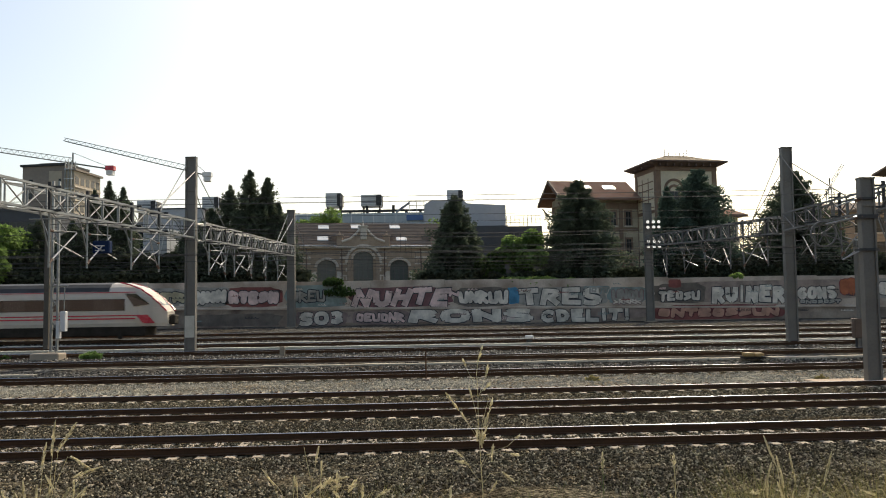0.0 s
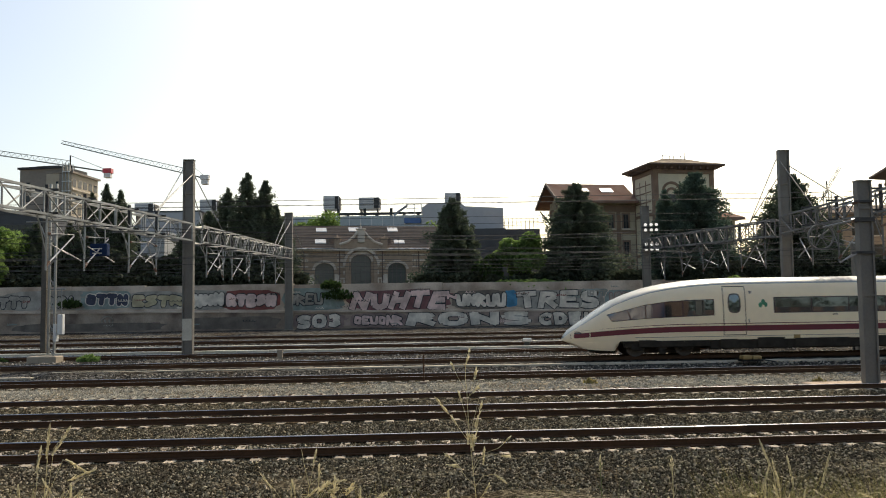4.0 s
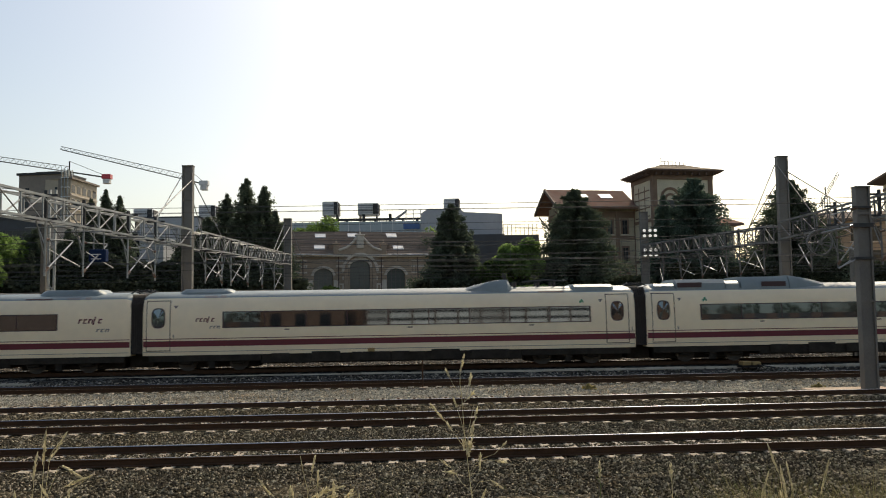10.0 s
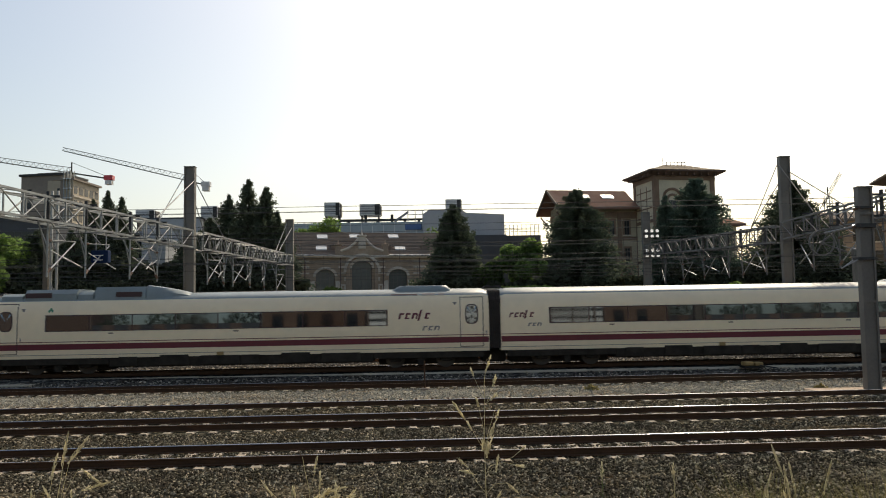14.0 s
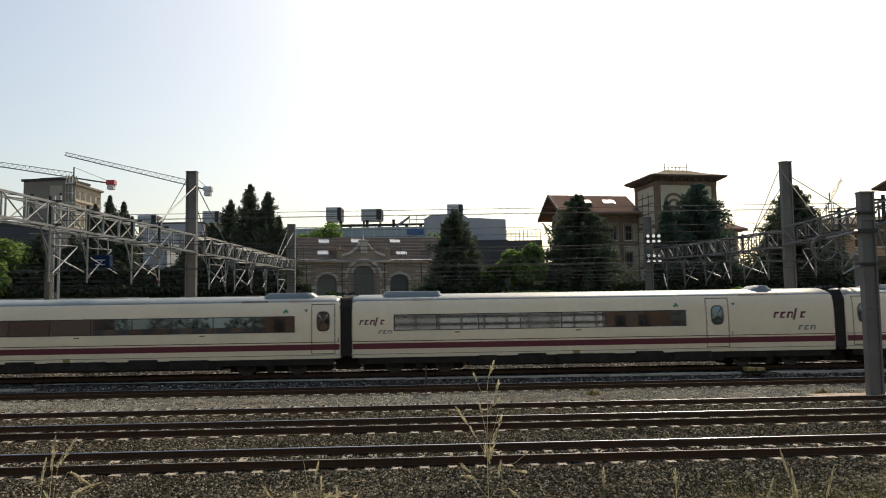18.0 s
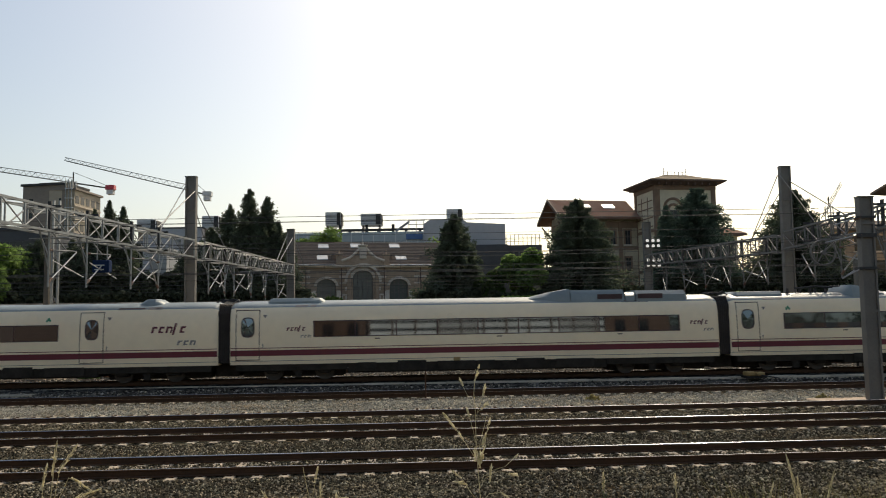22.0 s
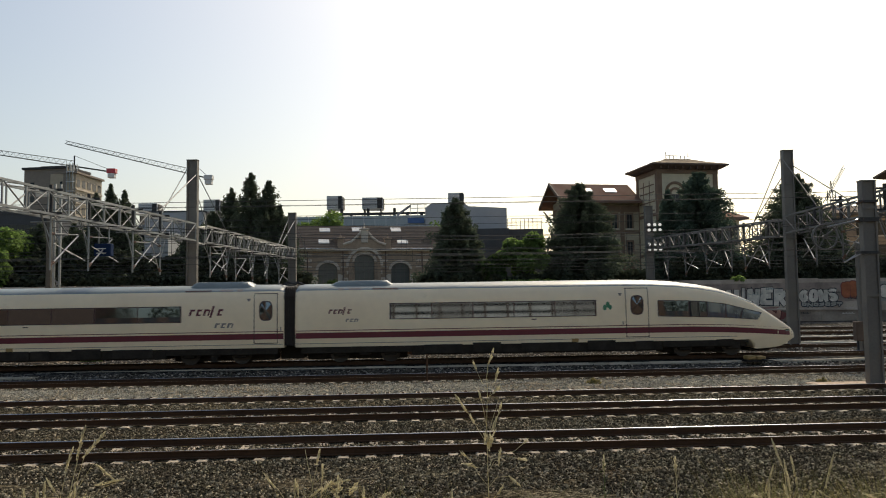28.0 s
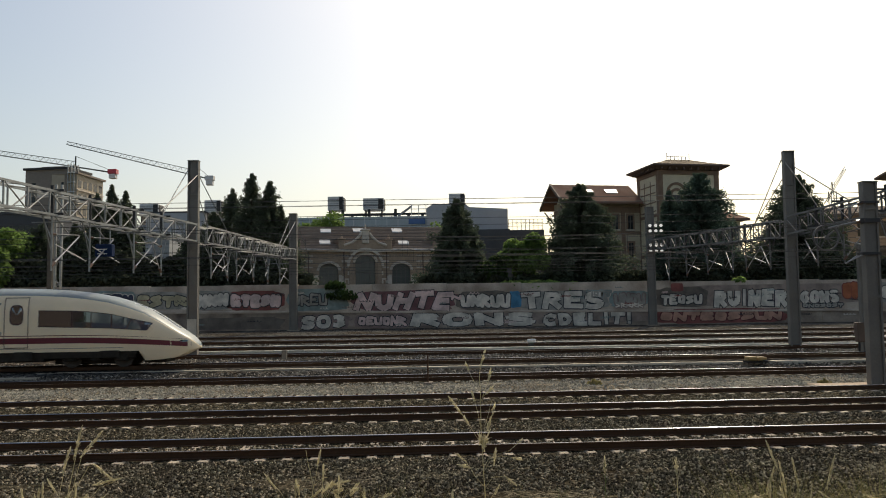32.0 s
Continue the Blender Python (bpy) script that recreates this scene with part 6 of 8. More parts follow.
def tower_crane(px, y, z0, zj, jib_dir, jib_len, back, slope, label):
    """Lattice crane; the jib leaves the mast at height zj towards jib_dir (-1 left, 1 right), slope: rise by metre."""
    t = thing("tower_crane", pose(px, y, z0), label, "crane", "tower cranes")
    m = Shape()
    h = zj - z0
    w = 0.8
    for sx in (-w, w):
        for sy in (-w, w):
            m.box(sx - 0.1, sx + 0.1, sy - 0.1, sy + 0.1, 0, h)
    n = int(h / 1.8)
    for i in range(n):
        za, zb = h * i / n, h * (i + 1) / n
        s = 1 if i % 2 else -1
        m.tube((-w * s, -w, za), (w * s, -w, zb), 0.07, 4)
        m.tube((-w, -w * s, za), (-w, w * s, zb), 0.07, 4)
    part("mast", m, GALV, t)
    j = Shape()
    d = jib_dir
    rise = lambda u: h + slope * u
    for yy, zz in ((-0.6, 0), (0.6, 0), (0, 1.5)):
        j.tube((0, yy, rise(0) + zz), (d * jib_len, yy, rise(jib_len) + zz * 0.6), 0.1, 5)
    k = int(jib_len / 1.6)
    for i in range(k):
        u0, u1, um = jib_len * i / k, jib_len * (i + 1) / k, jib_len * (i + 0.5) / k
        zt = rise(um) + 1.5 * (1 - 0.4 * um / jib_len)
        j.tube((d * u0, -0.6, rise(u0)), (d * um, 0, zt), 0.06, 4)
        j.tube((d * um, 0, zt), (d * u1, -0.6, rise(u1)), 0.06, 4)
    part("jib", j, GALV, t)
    c = Shape()
    for yy in (-0.6, 0.6):
        c.tube((0, yy, h), (-d * back, yy, h - slope * back), 0.14, 5)
    c.tube((0, 0, h + 3), (-d * back, 0, h - slope * back + 0.4), 0.06, 4)
    c.tube((0, 0, h + 3), (0, 0, h), 0.2, 5)
    part("counter_jib", c, DARKSTEEL, t)
    if back < 3:
        return t
    b = Shape()
    zb = h - slope * back
    b.box(-d * back - 1.2, -d * back + 1.2, -0.9, 0.9, zb - 0.4, zb + 0.9, c=0.08)
    part("ballast_block", b, RED_T if back > 8 else PLANTGREY, t, "red counterweight" if back > 8 else "")
    b = Shape()
    b.box(-d * back - 0.9, -d * back + 0.9, -0.8, 0.8, zb - 1.7, zb - 0.42, c=0.08)
    part("lower_ballast_block", b, PLANTGREY, t)
    q = Shape()
    q.box(-0.9, 0.9, -1.6, -0.9, h - 1.8, h + 0.2, c=0.1)
    part("cab", q, PANE, t)
    return t


station()
modern()
villa()
apartment()
for x, z, w, h, k in ((-19.8, 18.8, 2.8, 2.5, 2.2), (-13.0, 18.8, 3.7, 2.1, 2.2), (2.0, 20.8, 2.8, 1.7, 1.2), (-53.4, 18.8, 3.4, 1.9, 2.0), (-41.9, 18.8, 3.0, 2.2, 2.2)):
    plant_unit(x, 142.5, z, w, h, legs=k)
tower_crane(-103, 220, 4.6, 44.0, -1, 60, 10.5, 0.17, "pale lattice tower crane with a red counterweight")
tower_crane(-69.5, 220, 4.6, 41.0, -1, 36, 4.0, 0.26, "pale lattice tower crane with a long raised jib")


# ---------------------------------------------------------------- other buildings
def corner_house():
    """Cream stone house at the yard's right end, only its corner shows."""
    t = thing("corner_house", pose(59.4, 100, 5.3, 0, 0, -15), "cream stone house corner with quoins and deep eaves", "building")
    a = Shape()
    a.box(0, 14, 0, 12, -1.0, 14.8)
    part("wall", a, CREAMWALL, t)
    for i in range(12):
        q = Shape()
        w = 1.0 if i % 2 else 0.7
        q.box(-0.08, w, -0.08, w, 0.1 + i * 1.2, 0.9 + i * 1.2)
        part("quoin", q, STONELIGHT, t)
    for z in (5.0, 10.0, 13.9):
        q = Shape()
        q.box(-0.12, 14.1, -0.12, 12, z, z + 0.35)
        part("string_course", q, BRICK, t)
    q = Shape()
    q.loft([[(-0.2, -0.2, 14.8), (14.2, -0.2, 14.8), (14.2, 12.2, 14.8), (-0.2, 12.2, 14.8)], [(-1.7, -1.7, 15.2), (15.5, -1.7, 15.2), (15.5, 13.5, 15.2), (-1.7, 13.5, 15.2)], [(-1.7, -1.7, 15.45), (15.5, -1.7, 15.45), (15.5, 13.5, 15.45), (-1.7, 13.5, 15.45)], [(4, 4, 17.8), (10, 4, 17.8), (10, 8, 17.8), (4, 8, 17.8)]], 0, True, True)
    part("roof", q, EAVE, t)
    for z in (1.5, 6.5, 11.0):
        for x in (2.4, 6.0):
            arched_window(t, x, z, 1.1, 2.0, 0.0, arch=False)
    return t


def glass_office():
    t = thing("glass_office", pose(-64.6, 118, 4.6), "grey glazed office block behind the trees", "building")
    a = Shape()
    a.box(-9, 6.0, 0, 10, 0, 13.5)
    part("wall", a, DARKCLAD, t)
    for f in range(4):
        for i in range(-9, 6):
            q = Shape()
            q.box(0.15 + i * 0.97, 1.0 + i * 0.97, -0.06, 0.0, 0.7 + f * 2.9, 3.1 + f * 2.9)
            part("window", q, PANE, t)
    b = Shape()
    b.box(-9.2, 6.2, -0.2, 10.2, 13.5, 13.9)
    part("parapet", b, DARKCLAD, t)
    return t


PALEHOUSE = mat("grey_white_house_render", (0.36, 0.37, 0.37), 0.9, var=0.12, scale=0.4, fine=3, bump=0, tint=(0.28, 0.29, 0.29))


def white_house():
    t = thing("white_house", pose(-43.7, 118, 4.6), "plain pale rendered house behind the trees", "building")
    a = Shape()
    a.box(0, 2.6, 0, 9, 0, 10.2)
    part("wall", a, PALEHOUSE, t)
    for f in range(2):
        for i in range(1):
            q = Shape()
            q.box(0.8 + i * 1.9, 1.7 + i * 1.9, -0.05, 0.0, 1.3 + f * 3.6, 3.2 + f * 3.6)
            part("window", q, PANE, t)
    for i in range(15):
        q = Shape()
        q.box(-0.05, 2.65, -0.07, 0.0, 0.3 + i * 0.65, 0.36 + i * 0.65)
        part("cladding_line", q, PANELGREY, t)
    b = Shape()
    b.box(-0.2, 2.8, -0.2, 9.2, 10.2, 10.5)
    part("parapet", b, PALEHOUSE, t)
    return t


PALEWALL = mat("pale_cream_render", (0.80, 0.79, 0.76), 0.9, var=0.1, scale=0.3, fine=3, bump=0, tint=(0.5, 0.46, 0.4))


def reflected_building():
    """Tall unseen frontage added behind the viewer; it shows only in the train's windows."""
    t = thing("reflected_frontage", pose(0, -40, 1.6), "tall unseen frontage behind the viewer, pale slatted and glazed bays added for window reflections", "building")
    for x0, x1, m, pale, top in ((-95, -44, EAVE, False, 17), (-44, -20, DARKCLAD, False, 4.6), (-20, -5, BROWNWALL, False, 17), (-5, 31, PANE, True, 17), (31, 41, BROWNWALL, False, 17), (41, 95, DARKCLAD, False, 4.2)):
        a = Shape()
        a.box(x0 + 0.02, x1 - 0.02, -9, 0, 0, top)
        b = part("bay", a, m, t)
        if pale:
            for k in range(14):
                q = Shape()
                q.box(x0 + 0.3, x1 - 0.3, 0.0, 0.35, 0.8 + k * 1.15, 1.5 + k * 1.15)
                part("slat", q, PALEWALL, b)
            x = x0 + 0.3
            while x < x1:
                q = Shape()
                q.box(x, x + 0.3, 0.36, 0.5, 0.3, 16.8)
                part("mullion", q, EAVE, b)
                x += 3.4
        else:
            x = x0 + 1.5
            while x < x1 - 2:
                for k in range(4 if top > 10 else 1):
                    q = Shape()
                    q.box(x, x + 1.6, 0.0, 0.06, 1.2 + k * 4.0, 3.4 + k * 4.0)
                    part("window", q, PANE if m is BROWNWALL else SKYLIGHT if k == 2 else EAVE, b)
                x += 3.6
    return t


BROWNWALL = mat("reddish_brown_render", (0.16, 0.095, 0.065), 0.9, var=0.2, scale=0.3, fine=3, bump=0)
def side_building():
    """Long brown building whose roofline shows behind the trees at the yard's end."""
    t = thing("side_building", pose(57, 126, 4.4, 0, 0, -6), "long brown stone building with a low dark roof", "building")
    a = Shape()
    a.box(0, 26, 0, 10, 0, 12.2)
    part("wall", a, STONEWALL, t)
    r = Shape()
    r.loft([[(-1, -1, 12.2), (27, -1, 12.2), (27, 11, 12.2), (-1, 11, 12.2)], [(-1, -1, 12.6), (27, -1, 12.6), (27, 11, 12.6), (-1, 11, 12.6)], [(4, 4.5, 14.2), (23, 4.5, 14.2), (23, 5.5, 14.2), (4, 5.5, 14.2)]], 0, True, True)
    part("roof", r, SLATE, t)
    for f in range(3):
        for i in range(8):
            q = Shape()
            q.box(1.4 + i * 3.1, 2.8 + i * 3.1, -0.06, 0.02, 1.4 + f * 3.8, 3.7 + f * 3.8)
            part("window", q, PANE, t)
            q = Shape()
            q.box(1.2 + i * 3.1, 3.0 + i * 3.1, -0.16, 0.0, 1.15 + f * 3.8, 1.37 + f * 3.8)
            part("sill", q, STONELIGHT, t)
    return t


side_building()
corner_house()
glass_office()
white_house()
reflected_building()


tower_crane(116.8, 240, 4.6, 36.5, 1, 4.2, 2.0, 1.6, "small distant tower crane with a raised jib")


# ---------------------------------------------------------------- trees and weeds
BARK = mat("dark_bark", (0.07, 0.05, 0.035), 0.95, var=0.3, fine=10, bump=0.5)
NEEDLE = mat("dark_conifer_foliage", (0.142, 0.172, 0.116), 0.8, var=0.3, scale=0.5, fine=4, bump=0, rnd=0.4, island=True, tint=(0.07, 0.095, 0.066), spec=0.2)
# Bluer, lighter copy of NEEDLE; the distance haze is mixed into the foliage colour.
NEEDLE_HAZE = mat("haze_toned_conifer_foliage", (0.14, 0.195, 0.145), 0.8, var=0.3, scale=0.5, fine=4, bump=0, rnd=0.4, island=True, tint=(0.08, 0.12, 0.095), spec=0.2)
HEDGE = mat("deep_green_hedge_foliage", (0.066, 0.078, 0.05), 0.8, var=0.3, scale=0.5, fine=4, bump=0, rnd=0.4, island=True, tint=(0.046, 0.058, 0.04), spec=0.15)
LEAF = mat("bright_green_leaves", (0.20, 0.295, 0.098), 0.6, var=0.25, scale=0.4, fine=3, bump=0, rnd=0.4, island=True, tint=(0.13, 0.22, 0.045), spec=0.3)
LEAF_DARK = mat("mid_green_leaves", (0.06, 0.10, 0.03), 0.7, var=0.25, scale=0.4, fine=3, bump=0, rnd=0.4, island=True, spec=0.2)
DRY = mat("dry_straw_grass", (0.56, 0.50, 0.33), 0.8, var=0.2, fine=20, bump=0, rnd=0.3, island=True, tint=(0.50, 0.45, 0.27))
STRAW = mat("faded_straw_blades", (0.27, 0.235, 0.105), 0.8, var=0.2, fine=20, bump=0, rnd=0.35, island=True, tint=(0.26, 0.235, 0.11))
GREENSTEM = mat("green_weed_stems", (0.14, 0.18, 0.06), 0.7, var=0.2, fine=20, bump=0, rnd=0.3, island=True)


def let_through(m, share):
    """Thin leaves pass some light."""
    n, l = m.node_tree.nodes, m.node_tree.links
    p, out = n["Principled BSDF"], n["Material Output"]
    tr, mx = n.new("ShaderNodeBsdfTranslucent"), n.new("ShaderNodeMixShader")
    l.new(p.inputs["Base Color"].links[0].from_socket, tr.inputs["Color"])
    mx.inputs[0].default_value = share
    l.new(p.outputs[0], mx.inputs[1])
    l.new(tr.outputs[0], mx.inputs[2])
    l.new(mx.outputs[0], out.inputs["Surface"])


let_through(LEAF, 0.6)
let_through(LEAF_DARK, 0.4)
let_through(NEEDLE, 0.35)
let_through(NEEDLE_HAZE, 0.35)
let_through(HEDGE, 0.2)
let_through(DRY, 0.45)
let_through(GREENSTEM, 0.4)
let_through(STRAW, 0.45)


def spray(verts, faces, c, d, size, rng):
    """One clump of foliage: two crossed bent leaves."""
    d = d.normalized()
    s = d.cross(Vector((rng.uniform(-1, 1), rng.uniform(-1, 1), rng.uniform(-1, 1)))).normalized()
    for q in (s, d.cross(s)):
        k = len(verts)
        w = size * rng.uniform(0.22, 0.4)
        verts.extend([tuple(c - d * size * 0.45), tuple(c + q * w), tuple(c + d * size * 0.6 - Vector((0, 0, size * 0.12))), tuple(c - q * w)])
        faces.append((k, k + 1, k + 2, k + 3))


def leafy(name, verts, faces, material):
    me = bpy.data.meshes.new(name)
    me.from_pydata(verts, [], faces)
    me.materials.append(material)
    return me


def conifer(x, y, z0, h, r, seed, tops=((0, 0, 1.0),), n=5200, label="dark dense conifer behind the wall", material=None, size=0.42):
    """Several leaders may share one crown: tops holds x and y offsets and relative heights."""
    rng = random.Random(seed)
    t = thing("conifer_tree", pose(x, y, z0), label, "tree", "conifers")
    tr = Shape()
    for ox, oy, k in tops:
        tr.tube((ox * 0.6, oy * 0.6, 0), (ox, oy, h * k * 0.97), 0.28, 8, r2=0.03)
    part("trunk", tr, BARK, t)
    v, f = [], []
    limbs = Shape()
    for ox, oy, k in tops:
        hh = h * k
        rr = r * (0.6 + 0.4 * k) / (len(tops) ** 0.35)
        levels = int(hh / 0.34)
        for i in range(levels):
            u = (i + rng.uniform(-0.3, 0.3)) / levels
            u = min(max(u, 0.02), 0.985)
            R = rr * (0.95 if len(tops) == 1 else 1.05) * (1 - u) ** (0.70 if len(tops) == 1 else 0.85) * (0.8 + 0.2 * min(1, u / 0.12)) + 0.04
            arms = max(3, int(5 * R / r + 3))
            a0 = rng.uniform(0, 6.28)
            for j in range(arms):
                a = a0 + 6.283 * j / arms + rng.uniform(-0.25, 0.25)
                L = R * rng.choice((0.75, 0.95, 1.0, 1.22)) * rng.uniform(0.85, 1.1)
                zc = hh * u
                dr = Vector((math.cos(a), math.sin(a), 0.28 - 0.5 * (1 - u)))
                base = Vector((ox, oy, zc))
                if j % 4 == 0 and L > 0.8:
                    limbs.tube(base, base + dr * L * 0.85, 0.05, 4, r2=0.015)
                m = max(3, int(2.6 * n / (levels * arms * len(tops))))
                for q in range(m):
                    g = (q + rng.uniform(0.2, 1.0)) / m
                    c = base + dr * L * (0.15 + 0.85 * g) + Vector((rng.gauss(0, 0.22), rng.gauss(0, 0.22), rng.gauss(0, 0.5))) * (0.25 + 0.75 * (1 - u)) - Vector((0, 0, 0.25 * g * g * (1 - u)))
                    spray(v, f, c, dr + Vector((rng.gauss(0, 0.35), rng.gauss(0, 0.35), rng.gauss(0, 0.3) + 0.2)), size * rng.uniform(0.6, 1.25) * (0.28 + 0.72 * (1 - u) ** 0.8) * (1.7 - 0.8 * g), rng)
    tagged(part("branch", limbs, BARK, t), kind="stuff")
    part("crown", leafy("crown", v, f, material or NEEDLE), None, t)
    return t


def broadleaf(x, y, z0, h, r, seed, n=4500, label="bright green leafy tree behind the wall", material=None, size=0.42, name="leafy_tree"):
    rng = random.Random(seed)
    t = thing(name, pose(x, y, z0), label, "tree", "leafy trees")
    tr = Shape()
    tr.tube((0, 0, 0), (0, 0, h * 0.45), 0.22, 8, r2=0.14)
    lobes = []
    for i in range(14):
        a = rng.uniform(0, 6.28)
        u = rng.uniform(0.3, 0.95)
        q = r * rng.uniform(0.2, 0.85) * math.sin(math.pi * min(0.95, u * 0.9)) ** 0.5
        c = Vector((math.cos(a) * q, math.sin(a) * q, h * u * 0.93))
        lobes.append((c, r * rng.uniform(0.28, 0.5)))
        tr.tube((0, 0, h * 0.35 * u), c, 0.07, 5, r2=0.02)
    part("trunk", tr, BARK, t)
    v, f = [], []
    for i in range(n):
        c, R = lobes[rng.randrange(len(lobes))]
        d = Vector((rng.gauss(0, 1), rng.gauss(0, 1), rng.gauss(0, 1))).normalized()
        p = c + d * R * rng.uniform(0.55, 1.08) ** 0.7
        if p.z < 0.1:
            continue
        spray(v, f, p, d + Vector((rng.gauss(0, 0.5), rng.gauss(0, 0.5), rng.gauss(0, 0.5) - 0.2)), size * rng.uniform(0.6, 1.3), rng)
    part("crown", leafy("crown", v, f, material or LEAF), None, t)
    return t


GZ = 4.8
conifer(-23.6, 95, GZ, 14.9, 8.9, 1, ((0.4, 0, 1.0), (-2.2, 1, 0.88), (2.4, 0.5, 0.94), (-4.3, 0.5, 0.7), (3.7, 0.8, 0.74)), 28000)
conifer(-40.9, 97, GZ, 14.1, 6.4, 2, ((0, 0, 1.0), (1.5, 0.5, 0.95), (-1.9, 0.3, 0.93), (-4.4, 0, 0.66)), 15000)
conifer(-30.6, 96, GZ, 10.2, 4.6, 21, ((0, 0, 1.0), (2.2, 0.5, 0.85)), 7000)
conifer(-50.0, 98, GZ, 9.4, 4.8, 22, n=6000)
conifer(1.3, 94, GZ, 11.2, 5.2, 3, n=15000)
conifer(16.0, 94, GZ, 12.8, 6.8, 4, n=20000)
conifer(27.0, 96, GZ, 12.1, 3.7, 5, n=8000, material=NEEDLE_HAZE)
conifer(31.0, 97, GZ, 14.4, 7.4, 6, n=20000, material=NEEDLE_HAZE)
conifer(42.3, 96, GZ, 13.8, 7.4, 7, n=19000)
conifer(47.0, 97, GZ, 8.5, 3.4, 8, n=6000)
conifer(-47.0, 99, GZ, 8.0, 4.0, 9, n=6000)
broadleaf(8.9, 92, GZ, 6.5, 2.7, 11, 7000)
broadleaf(5.2, 91, GZ, 4.2, 2.0, 12, 3000, material=LEAF_DARK, label="mid-green shrub behind the wall", name="shrub")
broadleaf(-53, 96, GZ, 8.8, 4.2, 13, 7000)
broadleaf(-52.3, 90.5, GZ, 6.6, 2.7, 17, 6000)
broadleaf(-22.8, 126, 4.9, 14.2, 4.6, 14, 4000)
broadleaf(-18.6, 127, 4.9, 13.8, 3.6, 15, 3500)
broadleaf(-1.6, 127, 4.9, 13.4, 3.0, 16, 2500)


# ---------------------------------------------------------------- overhead line
INSUL = mat("brown_glass_insulator", (0.20, 0.13, 0.10), 0.25, var=0.1, bump=0)
BRIGHTTUBE = mat("bright_galvanised_tube", (0.40, 0.41, 0.41), 0.4, 0.5, var=0.1, fine=10, bump=0)
BLUEBOX = mat("blue_enamel", (0.012, 0.028, 0.075), 0.8, spec=0.1, var=0.1, bump=0)


def insulator(parent, p, q, r=0.07):
    s = Shape()
    p, q = Vector(p), Vector(q)
    n = 5
    for i in range(n):
        a, b = p.lerp(q, i / n), p.lerp(q, (i + 0.55) / n)
        s.tube(a, b, r, 8)
        s.tube(b, p.lerp(q, (i + 1) / n), r * 0.5, 6)
    return part("insulator", s, INSUL, parent)


def hanger(x, y, zt, zc, sgn=1, steel=GALV):
    """Drop post under a gantry with a bracket that steadies the wires over one track."""
    t = thing("catenary_bracket", pose(x, y, 0), "galvanised drop post with diagonal bracket tubes under the gantry", "catenary bracket", "catenary brackets")
    s = Shape()
    s.tube((0, 0, zc - 0.45), (0, 0, zt + 1.2), 0.048, 8)
    part("drop_post", s, steel, t)
    s = Shape()
    s.box(-0.065, 0.065, -0.065, 0.065, zt - 0.12, zt + 1.25)
    part("sleeve", s, DARKSTEEL, t)
    for k in (-0.03, 1.02):
        s = Shape()
        s.box(-0.52, 0.52, -0.045, 0.045, zt + k - 0.05, zt + k + 0.05)
        part("clamp", s, DARKSTEEL, t)
    L = 2.1 * sgn
    s = Shape()
    s.tube((0, 0.25 * sgn, zc - 0.1), (0.25, L, zc + 1.25), 0.036, 6)
    part("strut", s, BRIGHTTUBE, t)
    s = Shape()
    s.tube((0, 0.25 * sgn, zc + 1.2), (0.25, L, zc + 1.3), 0.028, 6)
    part("top_tube", s, steel, t)
    s = Shape()
    s.tube((0.1, L * 0.55, zc + 0.55), (0.35, L * 1.25, zc + 0.12), 0.03, 6)
    part("registration_arm", s, BRIGHTTUBE, t)
    s = Shape()
    s.tube((0, 0.1 * sgn, zt), (0.1, L * 0.7, zc + 1.25), 0.03, 6)
    s.tube((-0.5, 0, zt), (0, 0, zc + 0.9), 0.03, 6)
    part("stay", s, steel, t)
    s = Shape()
    s.tube((0.05, 0.2 * sgn, zc + 0.75), (0.2, L * 0.8, zc + 0.35), 0.025, 5)
    part("steady_tube", s, BRIGHTTUBE, t)
    s = Shape()
    s.tube((0, -0.9 * sgn, zt), (0, 0, zc + 0.3), 0.03, 5)
    part("brace", s, steel, t)
    s = Shape()
    s.tube((-0.9, 0.0, zc + 1.7), (0.9, 0.0, zc + 1.7), 0.03, 5)
    part("cross_tube", s, steel, t)
    insulator(t, (0, 0, zc + 1.2), (0, 0.32 * sgn, zc + 1.2))
    insulator(t, (0, 0, zc - 0.25), (0, 0.32 * sgn, zc - 0.05))
    return t


for X_ in (XL + 0.05, XR):
    near = ((35.1, 5.9, 1), (38.1, 6.0, 1), (42.3, 6.1, 1), (45.4, 6.1, -1)) if X_ < 0 else ((33.4, 5.9, 1), (38.9, 6.0, -1), (43.3, 6.1, -1), (46.4, 6.1, 1))
    for y_, z_, s_ in near + ((53.2, 6.2, 1), (57.5, 6.2, -1), (60.2, 6.3, 1), (66.0, 6.4, -1), (71.8, 6.4, -1), (77.5, 6.4, 1)):
        if X_ < 0:
            xx = X_ + 0.1 + 0.113 * (y_ - 50) if y_ < 50 else X_ + 0.2 - 0.02 * (y_ - 50)
        else:
            xx = X_
        hanger(xx, y_, TRUSS_Z0 if y_ < 50 else (8.6 + (y_ - 50.4) * 0.030 if X_ < 0 else 8.4 + (y_ - 50.4) * 0.048) - 1.05, z_ - 0.35, s_, GALV if X_ < 0 else GALV_OLD)


def stays(x, y, top, reach, zt, material=None):
    t = thing("truss_stay", pose(x, y, 0), "thin steel rods that tie the gantry to the mast head", "stay", "truss stays")
    for sx in (-0.28, 0.28):
        for d in (-1, 1):
            s = Shape()
            s.tube((sx, d * 0.15, top - 0.3 - 0.4 * (sx > 0)), (sx * 1.3, d * (reach + 2.2 * (sx > 0)), zt), 0.033, 6)
            part("rod", s, material or GALV, t)
    return t


